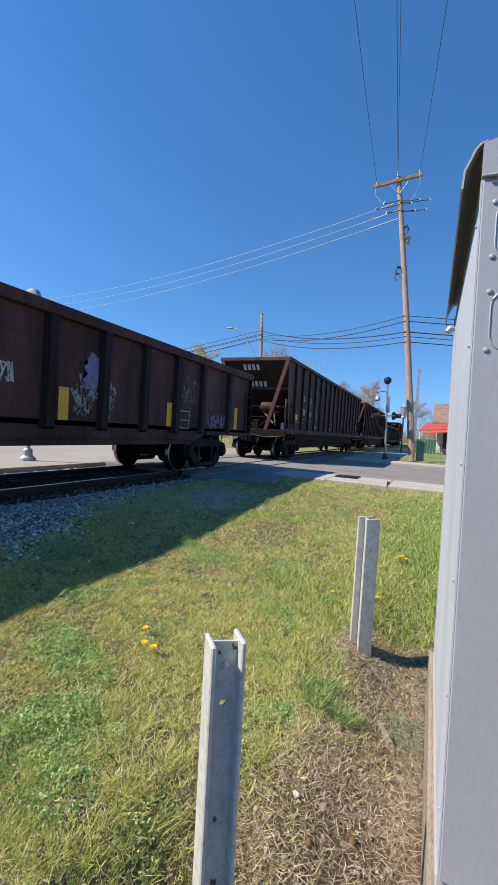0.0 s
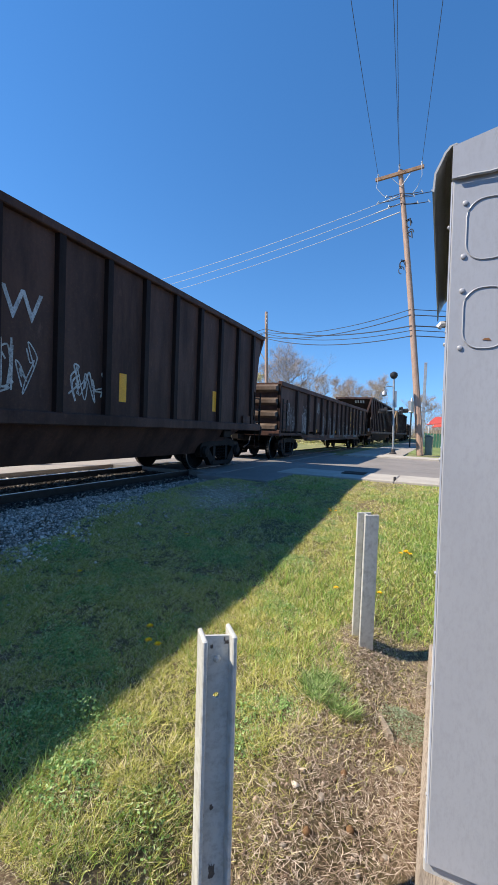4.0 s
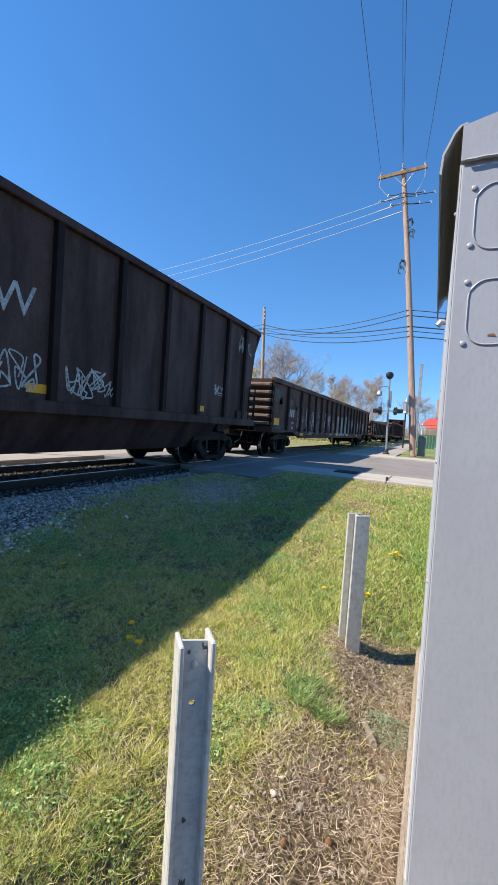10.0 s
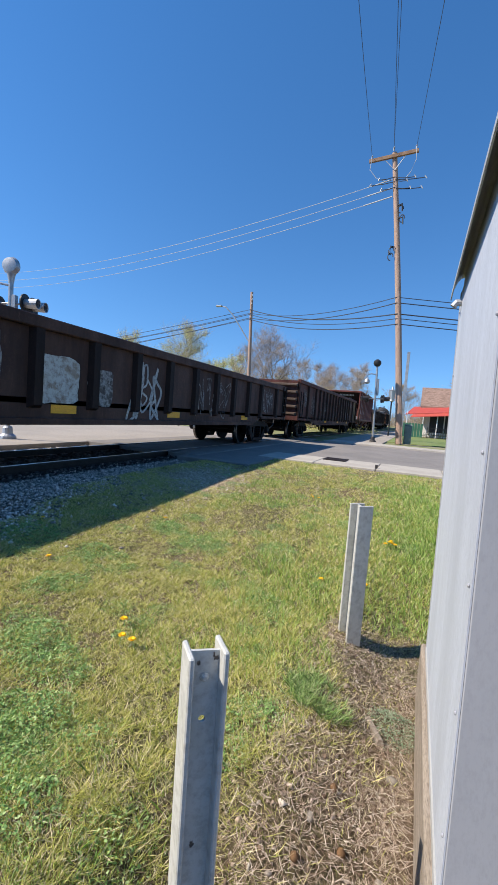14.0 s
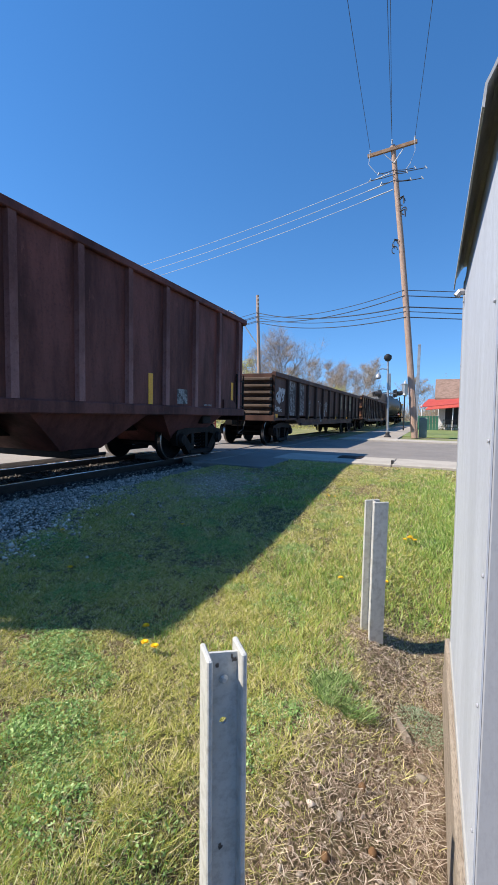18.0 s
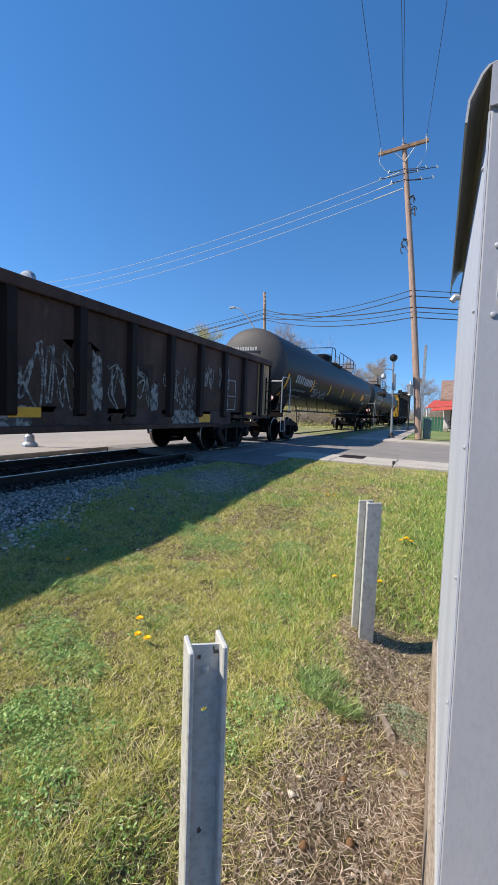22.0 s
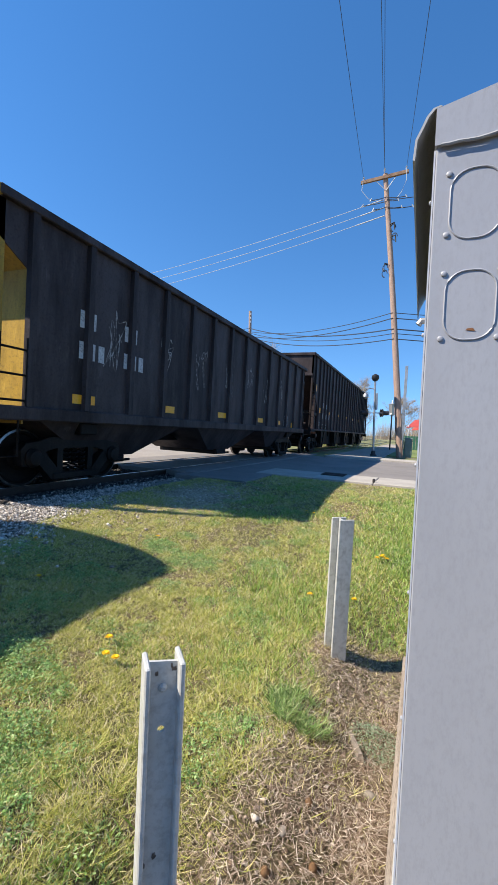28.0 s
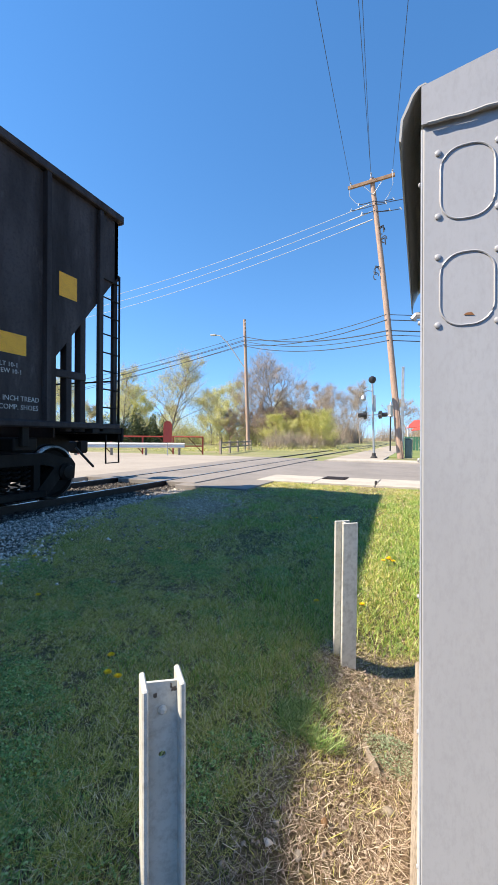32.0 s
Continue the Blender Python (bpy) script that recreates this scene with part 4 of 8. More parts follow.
            tube(bm, [(xx, yy - s * 0.06, bottom), (xx, yy - s * 0.06, bottom - 0.5), (xx, yy - s * 0.4, bottom - 0.5), (xx, yy - s * 0.4, bottom)], 0.018, 5)
        tube(bm, [(-SIDE + 0.1, yy, bottom + 0.1), (-SIDE + 0.1, yy, bottom + 1.0), (SIDE - 0.1, yy, bottom + 1.0), (SIDE - 0.1, yy, bottom + 0.1)], 0.018, 6)
        tube(bm, [(-0.5, yy, bottom + 0.1), (-0.5, yy, bottom + 1.0)], 0.018, 6)
        part("hand_rail", bm, M["truck"], car, "bent steel grab rail")
    # brake gear on the leading platform
    lift, back = (1.02, 0.42) if posts else (0.62, 0.3) if sloped else (0.45, 0.75)
    bm = bmesh.new()
    lathe(bm, [(-0.62, 0.13), (-0.58, 0.19), (-0.08, 0.19), (-0.04, 0.13), (-0.03, 0.06), (0.12, 0.05)], "x", 16, (0.85, -half + back, bottom + lift))
    part("air_reservoir", bm, end_mat if sloped else mat, car, "dusty air brake reservoir", True)
    if sloped:
        bm = bmesh.new()
        for xx in (0.3, 0.78):
            tube(bm, [(xx, -half + back, bottom + lift - 0.16), (0.95, -half + 0.15, bottom + 0.3)], 0.028, 6)
            box(bm, xx - 0.03, xx + 0.03, -half + back, -half + back + 0.5, bottom + lift - 0.2, bottom + lift - 0.15, 0.005)
        part("reservoir_strut", bm, M["rust_dust"], car)
        bm = bmesh.new()
        box(bm, SIDE - 0.12, SIDE - 0.06, -half + 0.0, -half + 0.07, bottom - 0.25, bottom + 1.3, 0.008)
        part("corner_stanchion", bm, M["rust_dust"], car, "flat steel corner stanchion")
        bm = bmesh.new()
        for zz in (bottom + 1.22, bottom + 0.62):
            tube(bm, [(SIDE - 0.08, -half + 0.05, zz), (SIDE - 0.06, -half + 0.6, zz), (SIDE - 0.06, -half + 0.66, zz - 0.06), (SIDE - 0.06, -half + 0.66, bottom + 0.1)], 0.016, 6)
        part("side_grab", bm, M["rust_dust"], car)
        bm = bmesh.new()
        box(bm, SIDE - 0.32, SIDE - 0.2, -half + 0.2, -half + 0.32, bottom + 0.16, bottom + 0.42, 0.02)
        part("valve_box", bm, M["galv"], car, "small pale valve box")
        bm = bmesh.new()
        tube(bm, [(0.2, -half + 0.25, bottom + 0.2), (0.6, -half + 0.15, bottom + 0.5), (0.95, -half + 0.2, bottom + 0.28), (1.2, -half + 0.25, bottom + 0.25)], 0.02, 6)
        tube(bm, [(-0.2, -half + 0.1, bottom + 0.6), (0.5, -half + 0.12, bottom + 0.62), (0.8, -half + 0.1, bottom + 0.2)], 0.016, 6)
        part("brake_pipe", bm, M["truck"], car)
        for xx in (-0.55, 0.1):
            bm = bmesh.new()
            box(bm, xx - 0.16, xx + 0.16, -half + 0.2, -half + 0.5, bottom + 0.12, bottom + 0.5, 0.05)
            part("brake_valve", bm, M["truck"], car)
    bm = bmesh.new()
    tube(bm, [(SIDE - 0.05, -half - 0.02, bottom - 0.1), (0.7, -half - 0.1, bottom - 0.16), (0.2, -half - 0.3, bottom - 0.1), (-0.1, -half - 0.3, bottom - 0.05)], 0.016, 6)
    part("cut_lever", bm, M["rust_dust"], car)
    bm = bmesh.new()
    lathe(bm, [(-0.5, 0.09), (0.5, 0.09)], "x", 10, (-0.2, -half + 0.45, bottom + 0.3))
    part("brake_cylinder", bm, M["truck"], car, "", True)
    bm = bmesh.new()
    tube(bm, [(-0.55 + 0.28 * math.cos(a), -half + 0.02, bottom + 1.05 + 0.28 * math.sin(a)) for a in [2 * math.pi * k / 16 for k in range(17)]], 0.018, 6, cap=False)
    for k in range(3):
        a = k * 2 * math.pi / 3
        tube(bm, [(-0.55, -half + 0.06, bottom + 1.05), (-0.55 + 0.28 * math.cos(a), -half + 0.02, bottom + 1.05 + 0.28 * math.sin(a))], 0.014, 5)
    part("brake_wheel", bm, M["truck"], car, "spoked hand brake wheel")
    # belly: hopper bays or a long trough
    if ribs:
        # deep belly between short paired chutes
        bm = bmesh.new()
        box(bm, -1.05, 1.05, -half + slope + 1.2, half - slope - 1.2, bottom - 0.7, bottom + 0.18, 0.03)
        part("belly", bm, M["truck"], car, "sooty hopper belly")
        for k in range(5):
            c = -half + slope + (length - 2 * slope) * (k + 0.5) / 5
            for d in (-0.42, 0.42):
                bm = bmesh.new()
                hull8(bm, [(0.9, c + d * 0.55 - 0.1, bottom - 0.72), (1.3, c + d * 0.55 - 0.1, bottom - 0.72), (1.3, c + d * 0.55 + 0.1, bottom - 0.72), (0.9, c + d * 0.55 + 0.1, bottom - 0.72)],
                      [(0.9, c + d - 0.3, bottom + 0.16), (sk, c + d - 0.3, bottom + 0.16), (sk, c + d + 0.3, bottom + 0.16), (0.9, c + d + 0.3, bottom + 0.16)])
                part("outlet_chute", bm, M["truck"], car)
                for off in (-0.16, 0.16):
                    bm = bmesh.new()
                    box(bm, 0.85, 1.25, c + d * 0.55 + off - 0.06, c + d * 0.55 + off + 0.06, bottom - 0.84, bottom - 0.6, 0.02)
                    part("gate_latch", bm, M["truck"], car)
            bm = bmesh.new()
            box(bm, sk - 0.1, sk - 0.02, c + 1.4, c + 1.52, bottom - 0.18, bottom + 0.12, 0.01)
            part("bracket", bm, M["truck"], car)
    bays = 0 if ribs else chutes or 1
    for k in range(bays):
        span = (length - 2 * slope) / bays
        a = -half + slope + span * k
        bm = bmesh.new()
        inset = 0.005
        pinch = span * 0.36 if chutes else pull - slope + 0.6
        hull8(bm, [(-0.9, a + pinch, bottom - 0.62), (0.9, a + pinch, bottom - 0.62), (0.9, a + span - pinch, bottom - 0.62), (-0.9, a + span - pinch, bottom - 0.62)],
              [(-sk + inset, a, bottom + 0.19), (sk - inset, a, bottom + 0.19), (sk - inset, a + span, bottom + 0.19), (-sk + inset, a + span, bottom + 0.19)])
        part("hopper_bay" if chutes else "trough_belly", bm, mat, car)
        if chutes:
            bm = bmesh.new()
            c = a + span / 2
            box(bm, -1.0, 1.0, c - 0.32, c + 0.32, bottom - 0.75, bottom - 0.6, 0.02)
            tube(bm, [(1.05, c - 0.4, bottom - 0.7), (1.05, c + 0.4, bottom - 0.7)], 0.03, 6)
            part("outlet_gate", bm, M["truck"], car)
    underframe(car, half, M["truck"])
    couplers(car, half)
    for y in (-half + 1.85, half - 1.85):
        truck(car, e, y)
    CARS.append((car, e, half))
    return car, half


def tank_car(label, e0, e1, rails, guard, name="tank_car"):
    """rails: where the two railings of the top walkway begin and end."""
    car, length, e = car_base(name, label, e0, e1, "tank car")
    half = length / 2
    R, zc = TANK_R, TANK_Z
    b = half - 0.65
    bm = bmesh.new()
    lathe(bm, [(-b, R), (-b + 0.02, R), (b - 0.02, R), (b, R)], "y", 56, (0, 0, zc), True)
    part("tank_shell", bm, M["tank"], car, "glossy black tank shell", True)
    for s in (1, -1):
        bm = bmesh.new()
        prof = [(s * (b + 0.55 * math.sin(a)), R * math.cos(a) ** 0.95 if a < 1.57 else 0.02) for a in [k * 1.5708 / 9 for k in range(9)]] + [(s * (b + 0.55), 0.03)]
        lathe(bm, prof, "y", 56, (0, 0, zc))
        # the leading head is paler than the shell, the rear one matches it
        part("tank_head", bm, M["tankhead"] if s < 0 else M["tank"], car, "domed tank head", True)
        bm = bmesh.new()
        y = s * (half - 1.95)
        hull8(bm, [(-0.6, y - 0.5, 1.1), (0.6, y - 0.5, 1.1), (0.6, y + 0.5, 1.1), (-0.6, y + 0.5, 1.1)],
              [(-0.95, y - 0.5, 1.95), (0.95, y - 0.5, 1.95), (0.95, y + 0.5, 1.95), (-0.95, y + 0.5, 1.95)])
        part("saddle", bm, M["tank"], car)
        bm = bmesh.new()
        y0, y1 = sorted((s * half, s * (half - 2.6)))
        box(bm, -0.35, 0.35, y0, y1, 0.85, 1.15, 0.02)
        box(bm, -1.5, 1.5, min(s * half, s * (half - 0.9)), max(s * half, s * (half - 0.9)), 1.12, 1.17)
        box(bm, -1.5, 1.5, min(s * half, s * (half - 0.08)), max(s * half, s * (half - 0.08)), 0.95, 1.18, 0.01)
        part("stub_sill", bm, M["truck"], car)
        bm = bmesh.new()
        yy = s * half
        for xx in (1.45, -1.45):
            tube(bm, [(xx, yy, 1.1), (xx, yy, 2.25), (xx, yy - s * 0.12, 2.35), (xx, yy - s * 0.75, 2.38), (xx, yy - s * 0.85, 2.3), (xx, yy - s * 0.85, 1.1)], 0.022, 7)
            tube(bm, [(xx, yy, 0.95), (xx, yy, 0.45), (xx, yy - s * 0.42, 0.45), (xx, yy - s * 0.42, 0.95)], 0.02, 6)
        tube(bm, [(-1.45, yy, 2.2), (1.45, yy, 2.2)], 0.02, 6)
        part("hand_rail", bm, M["galv"] if s < 0 else M["truck"], car, "pale bent steel safety rail")
        for xx in (1.3, -1.3):
            bm = bmesh.new()
            tube(bm, [(xx, yy, 1.15), (xx * 0.85, yy - s * 1.1, 2.35)], 0.04, 6)
            part("end_brace", bm, M["truck"], car)
    # valve dome, platform and its railings
    bm = bmesh.new()
    lathe(bm, [(zc + R - 0.15, 0.5), (zc + R + 0.32, 0.5), (zc + R + 0.36, 0.46), (zc + R + 0.4, 0.3)], "z", 24)
    part("valve_housing", bm, M["tank"], car, "black valve housing", True)
    bm = bmesh.new()
    for xx in (0.5, -0.5):
        box(bm, min(xx, xx * 1.7), max(xx, xx * 1.4), -0.8 if xx < 0 else rails[0][0], 0.8 if xx < 0 else rails[1][1] + 0.1, zc + R - 0.17, zc + R - 0.11)
    for yy in (-0.7, 0, 0.7):
        box(bm, -1.02, 1.02, yy - 0.04, yy + 0.04, zc + R - 0.3, zc + R - 0.17)
    part("walkway", bm, M["tank"], car, "grated top walkway")
    bm = bmesh.new()
    zt = zc + R - 0.12
    (r0, r1), (r2, r3) = rails
    for a, c, up in ((r0, r1, 0.78), (r2, r3, 0.78)):
        tube(bm, [(0.8, a, zt), (0.8, a, zt + up - 0.15), (0.8, a + 0.06, zt + up - 0.04), (0.8, a + 0.2, zt + up), (0.8, c - 0.2, zt + up), (0.8, c - 0.06, zt + up - 0.04), (0.8, c, zt + up - 0.15), (0.8, c, zt)], 0.022, 6)
        for k in (1, 2, 3) if c - a > 2 else ():
            y = a + (c - a) * k / 4
            tube(bm, [(0.8, y, zt), (0.8, y, zt + up)], 0.016, 5)
    for q in (0.4, 0.76):
        tube(bm, [(0.8, r0, zt + q), (-0.9, r0, zt + q)], 0.02, 6)
    tube(bm, [(-0.9, r0, zt), (-0.9, r0, zt + 0.76), (-0.9, r0 + 1.6, zt + 0.76), (-0.9, r0 + 1.6, zt)], 0.02, 6)
    tube(bm, [(0.8, r3, zt + 0.6), (0.8, r3 + 0.7, zt + 0.62), (0.8, r3 + 0.7, zt)], 0.02, 6)
    for q in (0.3, 0.6):
        tube(bm, [(0.8, r3, zt + q), (-0.9, r3, zt + q)], 0.02, 6)
    tube(bm, [(-0.9, r3, zt), (-0.9, r3, zt + 0.64)], 0.02, 6)
    tube(bm, [(0.8, r1, zt + 0.5), (0.8, (r1 + r2) / 2, zt + 0.4), (0.8, r2, zt + 0.48)], 0.009, 5)
    part("platform_rail", bm, M["tank"], car, "black tubular platform railing")
    bm = bmesh.new()
    for xx in (-1.42,):
        for y in (-0.25, 0.25):
            tube(bm, [(xx * 0.86, y, zt), (xx * 1.04, y, zc), (xx * 0.98, y, 1.0), (xx * 0.98, y, 0.55)], 0.02, 6)
        for k in range(9):
            z = 0.6 + 0.32 * k
            q = xx * (0.98 if z < 2 else 1.02)
            tube(bm, [(q, -0.25, z), (q, 0.25, z)], 0.015, 5)
    part("side_ladder", bm, M["tank"], car)
    bm = bmesh.new()
    for xx in (1.2, -1.2):
        tube(bm, [(xx, -b + 1.6, 1.22), (xx, b - 1.6, 1.22)], 0.022, 6)
        for k in range(11):
            y = -b + 1.8 + (2 * b - 3.6) * k / 10
            tube(bm, [(xx, y, 1.22), (xx * 0.9, y, 1.75)], 0.014, 5)
    part("side_hand_rail", bm, M["tank"], car, "long hand rail below the tank")
    if guard:
        bm = bmesh.new()
        for a, c in ((-5.0, -4.45), (-4.0, -4.45), (-4.0, -4.0), (-4.45, -4.45)):
            tube(bm, [(1.15, a, 1.75), (1.15, c, 0.52)], 0.026, 5)
        tube(bm, [(1.15, -4.48, 0.52), (1.15, -3.97, 0.52)], 0.026, 5)
        part("outlet_guard", bm, M["truck"], car, "black braced frame under the tank")
    couplers(car, half)
    for y in (-half + 1.95, half - 1.95):
        truck(car, e, y)
    CARS.append((car, e, half))
    return car, half

# ---- the cars, in their order ----
car_a, half_a = gondola("dark red-brown graffiti-covered gondola car", -163.6, -145.9, 2.75, 0.7, 11, M["car_brown"], seed=1, stakes=[-7.4] + [-6.0 + 1.09 * k for k in range(12)] + [7.4])
car_b, half_b = hopper("sooty black open hopper car with ribbed sides", -142.5, -125.2, 3.95, 1.05, 14, M["car_black"], stakes=[-7.7 + 1.027 * k for k in range(16)])
car_c, half_c = hopper("sooty black open hopper car with white end lettering", -122.9, -106.0, 3.95, 1.05, 14, M["car_black"], stakes=[-7.75, -6.82, -5.88] + [-5.0 + 0.98 * k for k in range(14)])
car_d, half_d = gondola("black gondola car with worn yellow letters and graffiti", -104.3, -85.9, 2.8, 0.68, 13, M["car_black"], seed=2, stakes=[-7.3] + [6.14 - 1.08 * k for k in range(12)] + [7.65])
car_f, half_f = hopper("dark grey open hopper car with brown end frame", -83.6, -66.3, 3.95, 1.05, 14, M["car_grey"], stakes=[-7.7 + 1.027 * k for k in range(16)])
car_g, half_g = hopper("dark open hopper car with stained tan end", -63.75, -46.8, 3.93, 1.05, 13, M["car_grey"], M["car_tan"], corner=M["car_tan"], sheet=M["rust_dark"], stakes=[-5.8 + 1.36 * k for k in range(10)] + [7.55])
car_h, half_h = gondola("long black gondola car covered in pale graffiti", -45.25, -22.7, 2.78, 0.68, 15, M["car_black"], ends="ribbed", seed=3, ladders=False, end_ribs=6, stakes=[-9.6, -7.9] + [-6.7 + 1.116 * k for k in range(13)] + [7.9, 9.6])
car_i, half_i = gondola("low black gondola car with white graffiti", -20.9, -3.2, 2.2, 0.68, 13, M["car_black"], seed=4, end_ribs=3, stakes=[-7.74] + [6.12 - 1.13 * k for k in range(12)] + [7.74])
car_j, half_j = gondola("rusty red-brown gondola car with a yellow-brown end", -1.2, 17.0, 2.72, 0.68, 11, M["car_brown"], seed=5, end_ribs=5, stakes=[-7.34] + [-5.7 + 0.95 * k for k in range(13)] + [7.34])
car_l, half_l = hopper("short red-brown open hopper car", 19.5, 30.65, 3.75, 1.05, 9, M["car_red"], slope=0.8, band_h=0.15, meet_h=1.5, pull=1.6, chutes=3, posts=False, sloped=True, rib=M["red_rib"], stakes=[-5.1 + 1.14 * k for k in range(10)])
car_m, half_m = gondola("black gondola car with a ribbed rusty end", 33.15, 51.1, 2.58, 0.68, 14, M["car_black"], seed=6, ladders=False, end_ribs=6)
car_n, half_n = gondola("black gondola car with rusty orange corner posts", 52.7, 70.9, 2.75, 0.68, 12, M["car_black"], M["car_black"], ends="bars", seed=7, end_rib=M["rust"], stakes=[1.19 * k for k in range(-7, 8)])
car_o, half_o = tank_car("glossy black tank car with white lettering", 72.0, 93.6, ((-1.17, -0.31), (0.8, 5.24)), False)
car_p, half_p = tank_car("black tank car with large white lettering and graffiti", 94.9, 116.5, ((-5.07, -4.66), (-3.99, 1.75)), True)
car_q, half_q = hopper("black covered-rib hopper car with a dirty yellow end", 118.5, 133.95, 4.06, 1.05, 14, M["car_blue_black"], M["car_yellow"], slope=0.5, band_h=0.2, meet_h=0.9, pull=1.8, chutes=3, corner=M["car_yellow"], posts=False)
# the last car's slope sheet and bulkhead have their shade painted in near black
car_r, half_r = hopper("tall blue-black open hopper car, the last of the train", 135.35, 157.95, 5.1, 1.1, 17, M["car_blue_black"], slope=1.45, band_h=1.1, meet_h=2.8, pull=2.2, chutes=5, posts=False, sheet=M["near_black"],
                       ribs=[-9.78 + 0.86 * k for k in range(3)] + [-7.25 + 1.02 * k for k in range(12)] + [5.05 + 0.92 * k for k in range(6)])

# ---- lettering, strips and graffiti on the cars ----
def skin(car):
    """Where the flat of a car's near side lies."""
    return SIDE - (0.078 if car.name.startswith("hopper") else 0.088)


def marks(car, pairs, size=0.3, m=None):
    """Groups of character bars: (y, z, line of 1s)."""
    for y, z, line in pairs:
        on_side(bars("lettering", [line], size, m), "lettering", car, y, z, "white stencilled characters", skin(car))


def words(car, y, z, body, size=0.1, x=SIDE):
    on_side(text_mesh("stencil", body, size, M["mark"]), "stencil", car, y, z, "small white stencilled writing", x)


def outline(car, y, z, w, h, t=0.02):
    on_side(flat_rects("outline_box", [(0, 0, w, t), (0, h - t, w, t), (0, 0, t, h), (w - t, 0, t, h), (0, h * 0.45, w, t * 0.7)], M["mark"]), "outline_box", car, y, z, "white outlined data box", skin(car))


def tag_on(car, y, z, w, h, seed, m="spray_white", letters=5, width=0.03):
    on_side(scrawl("graffiti", w, h, seed, M[m], width, letters), "graffiti", car, y, z, "sprayed graffiti tag", skin(car))


def patch_on(car, y, z, w, h, seed, m="spray_pale", ragged=0.12, lift=0.0):
    on_side(patch("painted_patch", w, h, seed, M[m], ragged), "painted_patch", car, y, z, "faded ragged patch of paint", skin(car) + lift)


def yellow(car, *rows):
    for y, z, w, h in rows:
        reflector(car, y, z, w, h, skin(car))


FIXED = SIDE - 0.078
# a: red-brown gondola with a pale sprayed creature and scrawls
yellow(car_a, (1.82, 1.08, 0.19, 0.5), (4.6, 1.08, 0.19, 0.5), (7.85, 1.1, 0.19, 0.6))
on_side(patch("graffiti_head", 0.42, 0.55, 11, M["spray_violet"], 0.25), "graffiti_head", car_a, 2.32, 1.62, "pale violet sprayed blob", SIDE - 0.088)
tag_on(car_a, 2.08, 1.14, 0.95, 0.7, 12, "spray_pale", 7, 0.04)
tag_on(car_a, 0.7, 1.45, 0.4, 0.4, 13, "spray_white", 3)
tag_on(car_a, 6.3, 1.1, 1.1, 0.35, 14, "spray_violet", 6)
tag_on(car_a, -3.5, 1.0, 2.2, 1.0, 15, "spray_pale", 8)
outline(car_a, 4.95, 1.05, 0.55, 0.4)
tag_on(car_a, 5.2, 1.6, 0.7, 0.6, 16, "spray_pale", 3, 0.015)
# b: hopper
marks(car_b, [(-6.5, 2.45, "11"), (-5.46, 2.45, "11"), (-6.57, 1.88, "111"), (-5.55, 1.86, "111")], 0.26)
yellow(car_b, (-7.58, 1.63, 0.5, 0.24), (-4.55, 1.36, 0.45, 0.12), (-1.45, 1.36, 0.38, 0.15), (2.6, 1.38, 0.4, 0.13), (6.85, 1.63, 0.52, 0.26))
words(car_b, -7.62, 1.53, "2 INCH TREAD COMP. SHOES", 0.07, FIXED)
words(car_b, -5.58, 1.66, "214900", 0.12, FIXED), words(car_b, -5.58, 1.5, "53500", 0.12, FIXED), words(car_b, -6.5, 1.66, "LD LMT", 0.1, FIXED), words(car_b, -6.5, 1.5, "LT WT", 0.1, FIXED)
words(car_b, -1.6, 1.66, "M", 0.36, FIXED), words(car_b, -0.75, 1.56, "W", 0.36, FIXED)
tag_on(car_b, -4.62, 1.72, 0.62, 0.5, 21, "spray_blue", 4)
tag_on(car_b, 1.6, 1.6, 0.5, 0.7, 22, "spray_white", 4)
outline(car_b, -4.56, 2.3, 0.3, 0.23), outline(car_b, 5.88, 1.75, 0.5, 0.8, 0.014)
on_slope(bars("lettering", ["1111"], 0.24), "lettering", car_b, -0.55, half_b, 3.5, 3.95, 1.05, "white stencilled characters")
on_slope(bars("lettering", ["111111"], 0.24), "lettering", car_b, -0.75, half_b, 2.9, 3.95, 1.05, "white stencilled characters")
# c: hopper
marks(car_c, [(-5.72, 2.6, "11"), (-4.78, 2.6, "11"), (-5.76, 2.1, "111"), (-4.88, 2.1, "111")], 0.26)
words(car_c, -4.83, 1.7, "210300", 0.14, FIXED), words(car_c, -4.75, 1.53, "52700", 0.14, FIXED), words(car_c, -5.74, 1.7, "LD LMT", 0.12, FIXED), words(car_c, -5.74, 1.53, "LT WT", 0.12, FIXED)
words(car_c, -0.92, 2.5, "M", 0.62, FIXED), words(car_c, 0.0, 2.45, "W", 0.6, FIXED)
yellow(car_c, (-3.7, 1.6, 0.17, 0.52), (-0.85, 1.48, 0.17, 0.45), (2.2, 1.5, 0.18, 0.5), (-7.5, 1.6, 0.16, 0.6), (5.5, 1.5, 0.17, 0.5))
tag_on(car_c, -0.95, 1.4, 0.6, 0.8, 31, "yellow_logo", 3, 0.03), tag_on(car_c, -0.15, 1.45, 0.65, 0.75, 32), tag_on(car_c, 1.1, 1.4, 0.7, 0.6, 33, "spray_white", 4)
on_slope(bars("lettering", ["1111111111"], 0.22), "lettering", car_c, -1.05, half_c, 3.5, 3.95, 1.05, "white stencilled characters")
